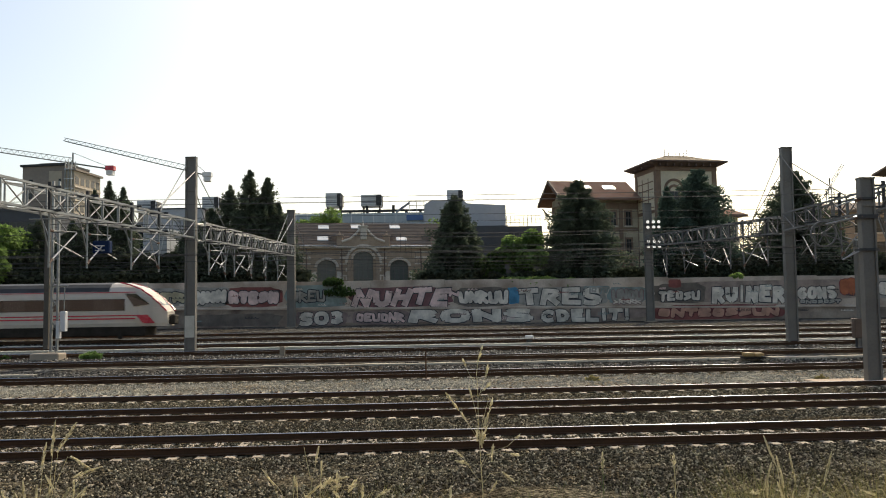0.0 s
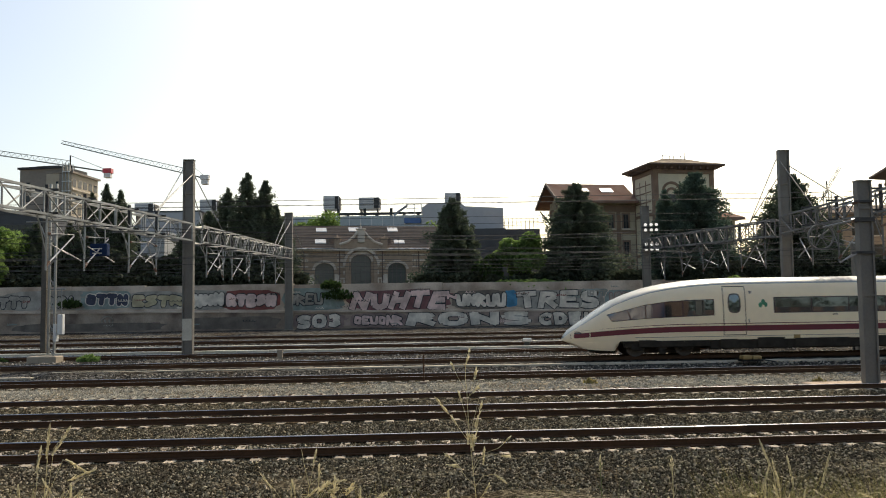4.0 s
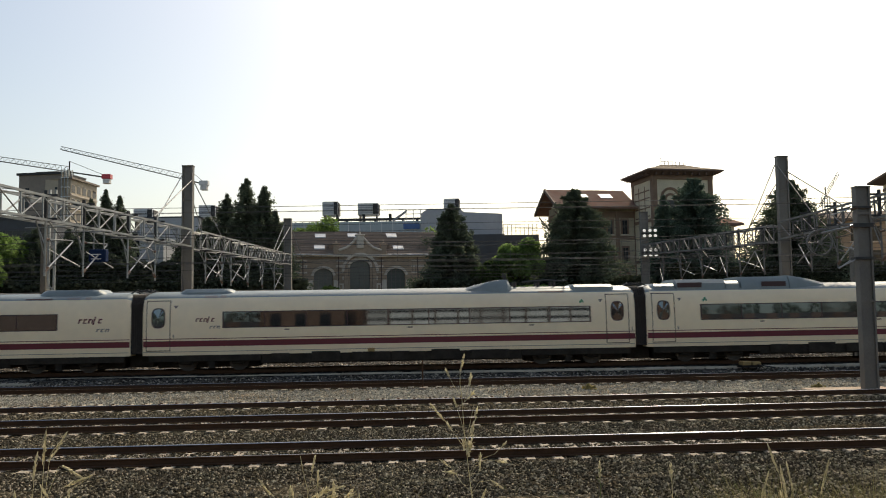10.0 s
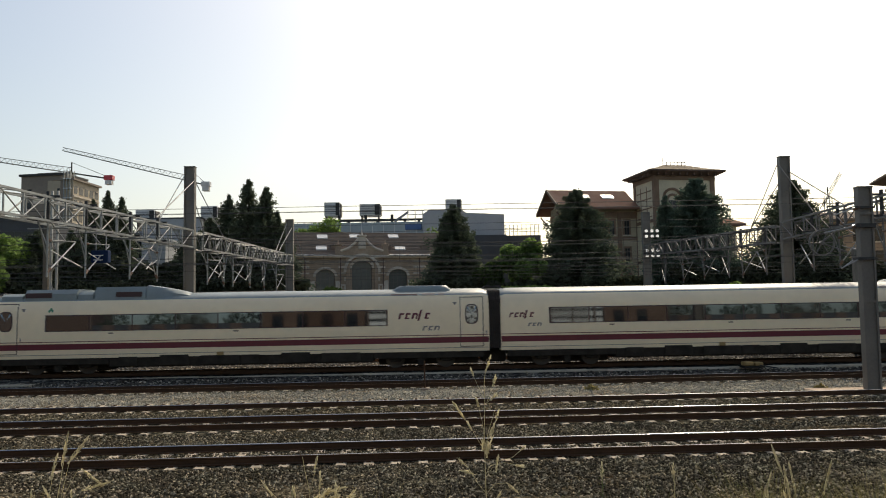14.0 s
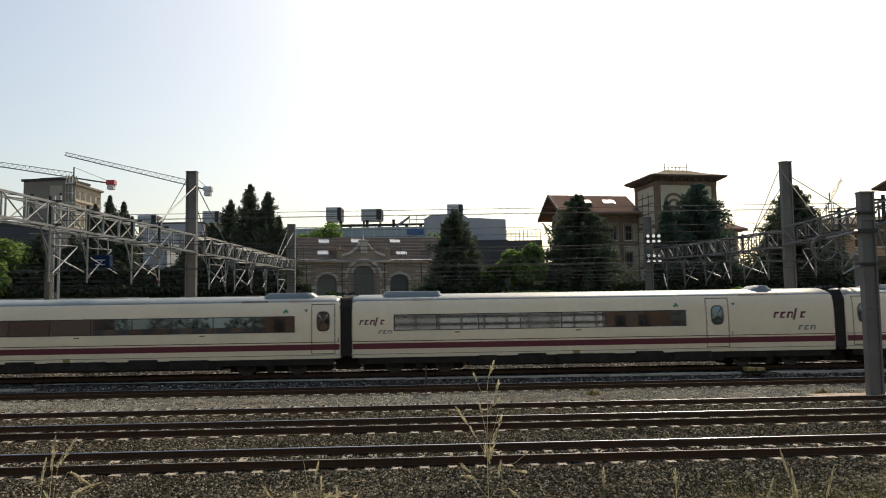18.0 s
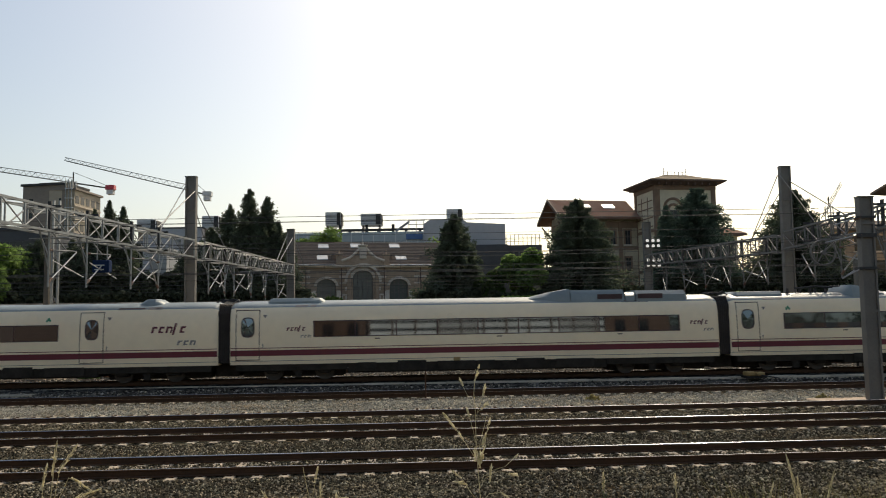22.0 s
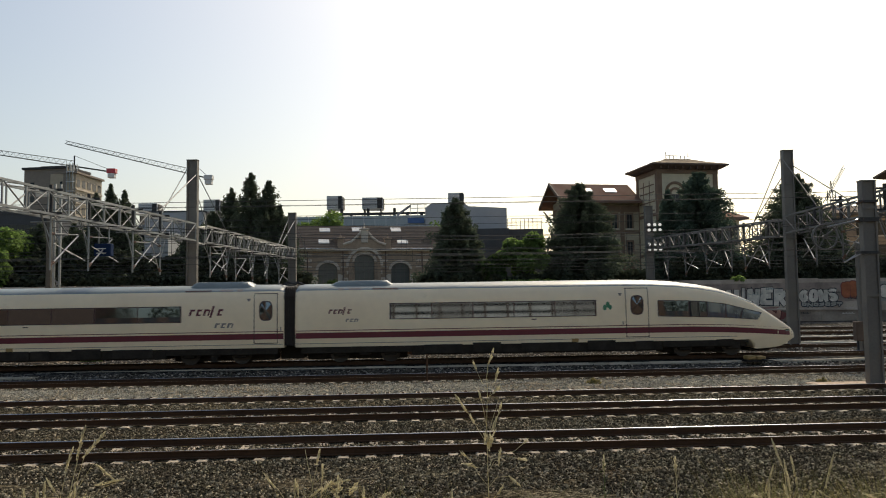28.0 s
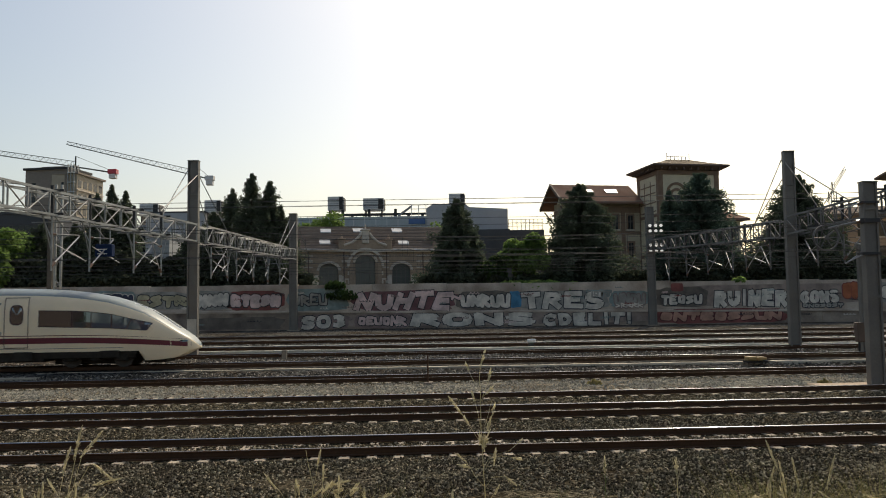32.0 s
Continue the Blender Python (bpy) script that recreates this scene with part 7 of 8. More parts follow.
stays(XL, 50, 12.5, 4.6, TRUSS_Z1)
stays(XR, 50, 12.5, 4.6, TRUSS_Z1, GALV_DULL)
stays(XL - 0.3, 84.3, 13.3, 7.0, TRUSS_Z1)


def overhead(v, zc, zm, x0=-130, x1=130):
    """Contact wire, sagging messenger wire and droppers above one track."""
    k = lean_of(v)
    t = thing("overhead_line", pose(0, v, 0, 0, 0, math.degrees(math.atan(k))), "thin dark catenary wires with droppers above a track", "overhead wires", "overhead lines")
    s = Shape()
    s.tube((x0, 0, zc), (x1, 0, zc), 0.013, 4)
    part("contact_wire", s, WIRE, t)
    span = 37.4
    sag = lambda x: zm - 0.75 * (1 - ((x - (XL - span)) % span / span * 2 - 1) ** 2)
    s = Shape()
    n = 90
    s.path([(x0 + (x1 - x0) * i / n, 0, sag(x0 + (x1 - x0) * i / n)) for i in range(n + 1)], 0.013, 4)
    part("messenger_wire", s, WIRE, t)
    x = -54.0
    while x < 60:
        q = Shape()
        q.tube((x, 0, zc), (x, 0, sag(x)), 0.008, 4)
        part("dropper", q, WIRE, t)
        x += 5.2
    return t


for v_, zc_, zm_ in ((36.55, 5.6, 7.2), (40.97, 5.95, 7.4), (48.3, 6.0, 7.4), (55.3, 6.1, 7.5), (62.0, 6.2, 7.6), (69.8, 6.3, 7.7)):
    overhead(v_, zc_, zm_)
for y_, z_, r_ in ((50.2, 10.15, 0.018), (49.8, 9.75, 0.014), (50.4, 8.95, 0.012), (84.0, 12.0, 0.02), (83.6, 10.6, 0.018), (84.2, 9.4, 0.018), (30.8, 7.3, 0.008)):
    s_ = Shape()
    s_.tube((-150, y_, z_), (150, y_ + 1, z_), r_, 4)
    solo("feeder_cable", s_, WIRE, "thin dark feeder cable strung between masts", "cable", "feeder cables")


def wheel_tensioner(x, y, z):
    """Big spoked wheel that keeps the wires taut."""
    t = thing("tension_wheel", pose(x, y, z), "large spoked tensioning wheel on the gantry", "tension wheel")
    n = 24
    R = 0.68
    rim = Shape()
    for i in range(n):
        a, b = 2 * math.pi * i / n, 2 * math.pi * (i + 1) / n
        rim.tube((R * math.cos(a), 0, R * math.sin(a)), (R * math.cos(b), 0, R * math.sin(b)), 0.05, 6)
    part("rim", rim, GALV_OLD, t)
    hub = Shape()
    hub.tube((0, -0.12, 0), (0, 0.12, 0), 0.12, 10)
    part("hub", hub, GALV_OLD, t)
    for i in range(6):
        a = math.pi * i / 3
        q = Shape()
        q.tube((0.1 * math.cos(a), 0, 0.1 * math.sin(a)), (R * math.cos(a), 0, R * math.sin(a)), 0.028, 5)
        part("spoke", q, GALV_OLD, t)
    q = Shape()
    q.tube((0, 0.1, 0), (1.4, 0.3, 1.0), 0.05, 6)
    q.tube((0, 0.1, 0), (1.5, 0.3, -0.5), 0.05, 6)
    part("bracket", q, GALV_OLD, t)
    return t


wheel_tensioner(20.7, 43.5, 6.7)


# ---------------------------------------------------------------- small trackside things
def trough(v, z, x0, x1, label, material=None, lean=None):
    """Concrete cable trough: lids laid end to end."""
    k = lean_of(v) if lean is None else lean
    t = thing("cable_trough", pose(0, v, 0, 0, 0, math.degrees(math.atan(k))), label, "cable trough", "cable troughs")
    lid = Shape()
    lid.box(0.008, 0.992, -0.17, 0.17, -0.06, 0.05, c=0.012)
    me = lid.done("lid", material or TROUGH)
    b = Shape()
    b.box(x0, x1, -0.15, 0.15, -0.4, -0.062)
    part("channel", b, material or TROUGH, t)
    i, x = 0, x0
    while x < x1 - 0.9:
        part("lid", me, None, t, at=pose(x, 0.012 * math.sin(i * 2.1), 0.01 * math.sin(i * 1.3), 0.6 * math.sin(i * 3.3), 0, 0.5 * math.sin(i * 1.7)))
        x += 1.0
        i += 1
    t.matrix_basis = pose(0, v, z, 0, 0, math.degrees(math.atan(k)))
    return t


trough(39.6, 0.30, -34, 36, "pale stained concrete cable trough between the tracks, toned darker for shade", TROUGH_DARK, 0.025)
trough(50.6, 0.645, -40, 38, "pale concrete cable trough beside the ballast", None, -0.005)
trough(59.0, 0.60, -42, 42, "weathered concrete cable trough at the far tracks")

s_ = Shape()
s_.box(-1.0, 1.0, -0.5, 0.5, -0.3, 0.12, c=0.03)
solo("cover_slab", s_, TROUGH_DARK, "large stained concrete cover slab beside the trough", "slab", at=pose(-20.4, 38.2, 0.10, 0, 0, 3))


RUSTPOST = mat("weathered_brown_post_paint", (0.095, 0.085, 0.07), 0.8, var=0.3, fine=10, tint=(0.06, 0.05, 0.04))


def lattice_post():
    """Old pair of posts on a concrete block with cable boxes."""
    t = thing("signal_mast", pose(-22.9, 46, 0.5), "pair of weathered steel posts on a concrete block with cable boxes", "mast")
    s = Shape()
    s.extrude([(-0.14, -0.10), (0.14, -0.10), (0.14, 0.10), (-0.14, 0.10)], 2, 0.5, 8.2)
    part("dark_post", s, RUSTPOST, t)
    s = Shape()
    for sx in (0.28, 0.62):
        s.box(sx - 0.05, sx + 0.05, -0.08, 0.08, 0.4, 10.2)
    part("pale_post", s, GALV, t)
    for i in range(14):
        q = Shape()
        z = 0.8 + i * 0.66
        q.tube((0.28, 0, z), (0.62, 0, z + 0.55 * (1 if i % 2 else -1)), 0.035, 5)
        part("lacing", q, GALV, t)
    s = Shape()
    s.box(-0.7, 0.95, -0.5, 0.5, -0.5, 0.28, c=0.05)
    part("block", s, CONCRETE, t)
    s = Shape()
    s.box(0.85, 1.15, -0.2, 0.15, 1.5, 2.65, c=0.03)
    part("cable_box", s, PLANTGREY, t)
    s = Shape()
    s.box(0.62, 0.8, -0.2, 0.15, 1.1, 2.1, c=0.02)
    part("cable_box", s, PLANTGREY, t)
    s = Shape()
    s.tube((0.1, 0, 4.1), (1.2, 0, 4.1), 0.04, 6)
    s.tube((1.0, 0, 2.7), (1.0, 0, 4.1), 0.03, 6)
    part("conduit", s, GALV, t)
    return t


lattice_post()


def mast_boxes():
    t = thing("relay_cabinet", pose(22.15, 43.2, 0.3), "brown metal relay cabinets on posts beside a mast", "cabinet")
    for x, z, w, h in ((0.0, 0.75, 0.5, 1.05), (0.55, 0.95, 0.45, 0.95)):
        s = Shape()
        s.box(x - w / 2, x + w / 2, -0.2, 0.2, z, z + h, c=0.03)
        b = part("casing", s, BRICKBROWN, t)
        q = Shape()
        q.box(x - w / 2 + 0.05, x + w / 2 - 0.05, -0.225, -0.2, z + 0.06, z + h - 0.06)
        part("door", q, BRICKBROWN, b)
    for x in (-0.1, 0.5):
        s = Shape()
        s.tube((x, 0, -0.2), (x, 0, 1.0), 0.06, 6)
        part("leg", s, DARKSTEEL, t)
    return t


BRICKBROWN = mat("brown_cabinet_paint", (0.13, 0.085, 0.06), 0.6, var=0.2, fine=8)
mast_boxes()
mast(22.6, 43.6, 0.4, 6.4, 0.4, label="slim pale steel post beside the tracks")


def flood_pole():
    t = thing("floodlight_bank", pose(XR + 0.2, 83.7, 0), "banks of round white floodlights on a mast", "floodlight")
    for z in (11.2, 9.15):
        q = Shape()
        q.tube((-0.7, 0, z), (0.9, 0, z), 0.05, 6)
        part("crossbar", q, DARKSTEEL, t)
        for x in (-0.4, 0.2, 0.75):
            for dz in (-0.28, 0.28):
                b = Shape()
                b.tube((x, 0, z + dz), (x, -0.3, z + dz), 0.12, 12, r2=0.18)
                k = part("lamp_housing", b, GALV, t)
                c = Shape()
                c.tube((x, -0.302, z + dz), (x, -0.33, z + dz), 0.165, 12)
                part("lens", c, LAMPWHITE, k)
    return t


LAMPWHITE = mat("lit_lamp_lens", (0.8, 0.8, 0.78), 0.2, var=0.02, bump=0)
LAMPWHITE.node_tree.nodes["Principled BSDF"].inputs["Emission Color"].default_value = (1, 0.98, 0.95, 1)
LAMPWHITE.node_tree.nodes["Principled BSDF"].inputs["Emission Strength"].default_value = 0.5
flood_pole()


def point_motor(x, y, z):
    t = thing("point_machine", pose(x, y, z, 0, 0, 4), "faded yellow point machine between the rails", "point machine")
    s = Shape()
    s.box(-0.45, 0.0, -0.25, 0.25, 0, 0.2, c=0.04)
    part("lid", s, YELLOW, t)
    s = Shape()
    s.box(0.05, 0.48, -0.25, 0.25, -0.02, 0.17, c=0.04)
    part("motor_cover", s, YELLOW, t)
    s = Shape()
    s.box(-0.5, 0.52, -0.3, 0.3, -0.1, 0.0)
    part("tray", s, UNDER, t)
    s = Shape()
    s.tube((0.3, -0.2, 0.02), (0.3, -2.0, 0.0), 0.03, 6)
    part("rod", s, DARKSTEEL, t)
    return t


point_motor(15.0, 39.4, 0.42)
s_ = Shape()
s_.box(-0.16, 0.16, -0.15, 0.15, 0, 0.4, c=0.03)
t_ = thing("ground_signal", pose(5.35, 51.5, 0.52), "small ground signal with a white hood", "signal")
part("case", s_, DARKSTEEL, t_)
s_ = Shape()
s_.box(-0.27, 0.27, -0.22, 0.2, 0.4, 0.62, c=0.05)
part("hood", s_, PLANTGREY, t_)
s_ = Shape()
s_.box(-0.15, 0.15, -0.1, 0.1, 0, 0.55, c=0.03)
solo("marker_stone", s_, CONCRETE, "short white marker stone in the ballast", "marker", at=pose(-9.4, 46.2, 0.38))
t_ = thing("marker_post", pose(-0.87, 34.4, -0.1), "thin rusty marker post on a concrete foot", "post")
s_ = Shape()
s_.tube((0, 0, 0), (0, 0, 1.3), 0.035, 8)
part("post", s_, RUST, t_)
s_ = Shape()
s_.box(-0.16, 0.16, -0.16, 0.16, -0.1, 0.16, c=0.03)
part("foot", s_, PLINTH, t_)
t_ = thing("gantry_signal", pose(XL - 1.1, 39.6, 6.0), "blue box with pale lettering bars hung under the gantry", "signal box")
s_ = Shape()
s_.box(-0.42, 0.42, -0.2, 0.2, 0, 0.62, c=0.04)
part("case", s_, BLUEBOX, t_)
for k_ in (0.12, 0.34):
    s_ = Shape()
    s_.box(-0.28, 0.20, -0.215, -0.2, k_, k_ + 0.045)
    part("lettering", s_, PLANTGREY, t_)
s_ = Shape()
s_.tube((-0.25, 0, 0.6), (-0.25, 0, 1.66), 0.03, 6)
s_.tube((0.25, 0, 0.6), (0.25, 0, 1.66), 0.03, 6)
part("hanger", s_, GALV, t_)

s_ = Shape()
s_.box(-1.9, 1.4, -0.5, 0.6, -0.3, 0.05, c=0.03)
solo("mast_slab", s_, STONEWALL, "weathered concrete slab at the foot of a mast", "slab", at=pose(16.0, 31.3, -0.02, 0, 0, 2))


def pole_arm():
    """Wire brackets clamped to the near mast."""
    t = thing("mast_bracket", pose(16.45, 31, 0), "steel wire brackets clamped to a mast", "bracket", "mast brackets")
    for z, h in ((6.25, 0.16), (5.0, 0.10), (7.0, 0.08)):
        s = Shape()
        s.box(-0.42, 0.34, -0.21, 0.21, z, z + h)
        part("clamp", s, DARKSTEEL, t)
    for p, q, r in (((-0.3, -0.15, 7.05), (-1.25, -0.1, 6.75), 0.03), ((-0.3, -0.15, 6.35), (-1.5, 0.2, 6.1), 0.035), ((-0.3, -0.15, 5.05), (-0.95, 0.1, 4.7), 0.03), ((-0.3, 0.1, 5.1), (-0.7, 0.6, 4.7), 0.03)):
        s = Shape()
        s.tube(p, q, r, 6)
        part("arm", s, BRIGHTTUBE, t)
    insulator(t, (-0.25, -0.15, 6.35), (-0.55, -0.1, 6.28))
    insulator(t, (-0.25, -0.15, 7.05), (-0.5, -0.13, 6.97))
    return t


pole_arm()


# ---------------------------------------------------------------- weeds on the bank
def blade(s, p, d, L, w, bend, slot=0, n=4):
    """One tapered grass blade that bends over."""
    d = Vector(d).normalized()
    side = d.cross(Vector((0, 1, 0.2))).normalized()
    pts = []
    for i in range(n + 1):
        u = i / n
        c = Vector(p) + d * L * u + Vector((bend[0], bend[1], -abs(bend[2]))) * u * u
        k = w * (1 - 0.85 * u)
        pts += [c - side * k, c + side * k]
    s.add(pts, [(2 * i, 2 * i + 1, 2 * i + 3, 2 * i + 2) for i in range(n)], slot)


def ear(p, q, r, rng):
    """A feathery seed head between two points."""
    s = Shape()
    p, q = Vector(p), Vector(q)
    d = (q - p)
    n = max(8, int(d.length / 0.006))
    for i in range(n):
        u = i / n
        c = p + d * u
        out = Vector((rng.gauss(0, 1), rng.gauss(0, 1), rng.gauss(0, 1))).normalized()
        tip = c + d.normalized() * 0.024 + out * r * 1.25 * math.sin(math.pi * min(0.95, 0.12 + u * 0.9))
        side = d.cross(out).normalized() * 0.0062
        s.add([c - side, c + side, tip + side * 0.3, tip - side * 0.3], [(0, 1, 2, 3)])
    return s


def weed(root, lines, ears, label, name="dry_weed", stem=0.0032, seed=1, material=None, tall=1.0):
    """lines: stems as (x, z) paths from the root; ears: (x0, z0, x1, z1, radius)."""
    rng = random.Random(seed)
    t = thing(name, pose(*root), label, "weed", "weeds on the bank")
    lines = [[(x, z * tall) for x, z in path] for path in lines]
    ears = [(x0, z0 * tall, x1, z1 * tall, r) for x0, z0, x1, z1, r in ears]
    for i, path in enumerate(lines):
        s = Shape()
        for (xa, za), (xb, zb) in zip(path, path[1:]):
            ya, yb = 0.03 * math.sin(xa * 40), 0.03 * math.sin(xb * 40)
            k = (stem if i == 0 else stem * 0.6) * (1 - 0.5 * min(1, za / 1.2))
            s.tube((xa, ya, za), (xb, yb, zb), k, 5, r2=k * 0.85)
        part("stem", s, material or DRY, t)
    for x0, z0, x1, z1, r in ears:
        tagged(part("seed_head", ear((x0, 0.03 * math.sin(x0 * 40), z0), (x1, 0.03 * math.sin(x1 * 40), z1), r, rng), DRY, t), kind="stuff")
    return t


WEED = weed((0.125, 4.0, 1.62), [
    [(0.0, 0.0), (0.013, 0.614), (-0.003, 0.752), (-0.023, 0.95), (-0.032, 1.12), (-0.039, 1.167), (-0.036, 1.233), (-0.019, 1.288)],
    [(-0.035, 1.108), (-0.047, 1.125), (-0.074, 1.167), (-0.1, 1.214)],
    [(-0.029, 1.054), (-0.018, 1.087), (-0.003, 1.129), (0.01, 1.156), (0.016, 1.195)],
    [(-0.03, 1.049), (-0.02, 1.082), (0.016, 1.108)],
    [(-0.018, 0.912), (-0.037, 0.997), (-0.058, 1.063), (-0.068, 1.092)],
    [(-0.012, 0.856), (-0.06, 0.922), (-0.112, 0.988), (-0.159, 1.044), (-0.179, 1.068)],
    [(-0.011, 0.865), (0.009, 0.95), (0.034, 0.997), (0.042, 1.04)],
    [(-0.01, 0.884), (-0.001, 0.95), (0.018, 1.016), (0.029, 1.063)],
    [(0.005, 0.667), (-0.039, 0.714), (-0.076, 0.761), (-0.096, 0.785), (-0.131, 0.804)],
    [(-0.0, 0.733), (0.031, 0.78), (0.048, 0.785)],
    [(-0.001, 0.752), (0.021, 0.79), (0.085, 0.813), (0.142, 0.808), (0.176, 0.799)],
    [(0.048, 0.808), (0.121, 0.842), (0.179, 0.881)],
    [(0.009, 0.658), (0.046, 0.705), (0.102, 0.724), (0.152, 0.686)],
    [(0.035, 0.601), (0.061, 0.639), (0.074, 0.665)],
], [
    (-0.036, 1.228, -0.017, 1.292, 0.012), (-0.092, 1.2, -0.102, 1.221, 0.006), (0.008, 1.154, 0.016, 1.197, 0.01), (-0.002, 1.094, 0.03, 1.12, 0.012), (-0.058, 1.061, -0.069, 1.093, 0.006),
    (-0.119, 0.993, -0.18, 1.069, 0.012), (-0.081, 0.946, -0.103, 0.978, 0.009), (0.034, 0.99, 0.043, 1.04, 0.012), (0.018, 0.936, 0.026, 0.974, 0.01), (-0.026, 0.86, -0.029, 0.914, 0.012),
    (0.0, 0.827, -0.015, 0.893, 0.012), (0.01, 0.86, 0.014, 0.945, 0.022), (0.007, 0.842, -0.001, 0.889, 0.012), (-0.089, 0.778, -0.137, 0.806, 0.013), (-0.134, 0.758, -0.074, 0.754, 0.012),
    (0.05, 0.759, 0.056, 0.827, 0.012), (0.14, 0.808, 0.179, 0.796, 0.014), (0.162, 0.872, 0.183, 0.884, 0.007), (0.1, 0.726, 0.154, 0.684, 0.011), (0.058, 0.629, 0.075, 0.667, 0.01),
], "tall dry weed with straw-coloured seed heads", seed=3, tall=1.055)
GRASS_L = weed((-1.98, 4.0, 1.62), [
    [(0.0, 0.0), (0.0, 0.4), (0.03, 0.75), (0.06, 1.01)],
    [(0.0, 0.2), (0.04, 0.7), (0.10, 0.92), (0.16, 1.0)],
    [(0.0, 0.2), (-0.01, 0.6), (0.01, 0.9)],
    [(0.0, 0.3), (0.06, 0.72), (0.14, 0.86), (0.24, 0.80)],
    [(0.0, 0.2), (0.08, 0.6), (0.18, 0.74), (0.28, 0.79)],
    [(0.0, 0.1), (-0.06, 0.45), (-0.10, 0.72)],
    [(0.0, 0.1), (-0.07, 0.4), (-0.13, 0.66)],
    [(0.0, 0.1), (0.05, 0.45), (0.13, 0.68)],
], [
    (0.035, 0.86, 0.06, 1.02, 0.013), (0.08, 0.88, 0.165, 1.01, 0.012), (0.0, 0.80, 0.015, 0.91, 0.011), (0.15, 0.86, 0.245, 0.795, 0.011), (0.15, 0.755, 0.29, 0.80, 0.014), (-0.09, 0.62, -0.105, 0.73, 0.011), (-0.11, 0.58, -0.135, 0.67, 0.011), (0.08, 0.60, 0.14, 0.70, 0.012), (0.0, 0.60, 0.03, 0.69, 0.014), (0.12, 0.60, 0.20, 0.69, 0.016), (0.19, 0.58, 0.28, 0.64, 0.014), (-0.22, 0.57, -0.12, 0.61, 0.014), (-0.16, 0.60, -0.18, 0.70, 0.012),
], "clump of dry straw grass with bent seed heads", "dry_grass", 0.003, 5)
GRASS_R = weed((1.66, 4.0, 1.62), [
    [(0.0, 0.0), (-0.02, 0.5), (-0.05, 0.75), (-0.085, 0.88)],
    [(0.0, 0.0), (0.0, 0.5), (-0.03, 0.72)],
    [(0.0, 0.0), (0.03, 0.4), (0.01, 0.62)],
    [(0.0, 0.0), (0.06, 0.45), (0.10, 0.60)],
    [(0.0, 0.0), (-0.08, 0.4), (-0.10, 0.55)],
], [
    (-0.06, 0.78, -0.09, 0.89, 0.008), (-0.02, 0.66, -0.05, 0.80, 0.008), (0.0, 0.55, -0.05, 0.68, 0.010), (0.02, 0.50, 0.045, 0.62, 0.010), (0.08, 0.50, 0.10, 0.65, 0.009), (-0.07, 0.50, -0.10, 0.60, 0.010),
], "clump of thin dry grass on the bank", "dry_grass", 0.0022, 7)


def tuft(x, y, n, h, spread, green, seed, label):
    """Fine blades low down and a few arching stems with nodding seed heads."""
    rng = random.Random(seed)
    t = thing("grass_tuft", pose(x, y, ground_z(y) - 0.03), label, "grass", "grass tufts")
    s = Shape()
    for i in range(n):
        a = rng.gauss(0, 0.2)
        L = h * rng.uniform(0.72, 1.06)
        b = rng.uniform(-0.6, 0.6)
        blade(s, (rng.gauss(0, spread), rng.gauss(0, spread * 0.6), 0), (math.sin(a), rng.gauss(0, 0.2), 1), L, rng.uniform(0.0010, 0.0022), (b * L * 0.55, 0, 0.2 * L * rng.random()), 1 if rng.random() < green else 0, 5)
    tagged(part("foliage", s.done("foliage", [STRAW, GREENSTEM], fix=False), None, t), kind="stuff")
    for i in range(n // 200):
        x0, y0 = rng.gauss(0, spread * 1.2), rng.gauss(0, spread * 0.5)
        L = h * rng.uniform(0.8, 1.06)
        k, c = rng.gauss(0, 0.22), rng.uniform(-0.35, 0.35)
        pts = [(x0 + k * L * u + c * L * u ** 3, y0, L * (u - 0.28 * abs(c) * u ** 3)) for u in (0, 0.25, 0.5, 0.7, 0.85, 0.95, 1.0)]
        q = Shape()
        q.path(pts, 0.0017, 4)
        part("stem", q.done("stem", GREENSTEM if rng.random() < green else STRAW, fix=False), None, t)
        tagged(part("seed_head", ear(pts[-3], (2 * pts[-1][0] - pts[-2][0], y0, 2 * pts[-1][2] - pts[-2][2]), 0.007, rng).done("seed_head", DRY, fix=False), None, t), kind="stuff")
    return t


for i_, (x_, n_, h_, sp_, gr_) in enumerate((
        (1.66, 190, 0.775, 0.035, 0.2), (1.74, 130, 0.72, 0.035, 0.25), (1.37, 70, 0.66, 0.05, 0.4), (1.22, 40, 0.64, 0.05, 0.5), (2.08, 60, 0.64, 0.05, 0.3), (2.27, 190, 0.77, 0.035, 0.15), (2.38, 140, 0.73, 0.035, 0.15), (-2.0, 80, 0.64, 0.06, 0.15),
        (1.92, 60, 0.66, 0.06, 0.3), (-0.55, 70, 0.68, 0.05, 0.3), (-0.30, 70, 0.70, 0.05, 0.2), (-0.64, 60, 0.68, 0.05, 0.3), (-2.1, 60, 0.68, 0.06, 0.2), (0.2, 50, 0.66, 0.06, 0.4), (0.5, 40, 0.66, 0.05, 0.8), (-1.5, 40, 0.62, 0.07, 0.4), (-2.28, 90, 0.68, 0.05, 0.15), (-1.84, 70, 0.64, 0.05, 0.2), (-0.86, 70, 0.66, 0.05, 0.3), (-0.42, 60, 0.66, 0.05, 0.2), (0.95, 50, 0.66, 0.06, 0.5))):
    tuft(x_, 4.2, int(n_ * 2.2), h_ * 1.1, sp_ * 1.3, gr_, 40 + i_, "tuft of dry and green grass on the bank" if gr_ < 0.5 else "tuft of green weeds on the bank")
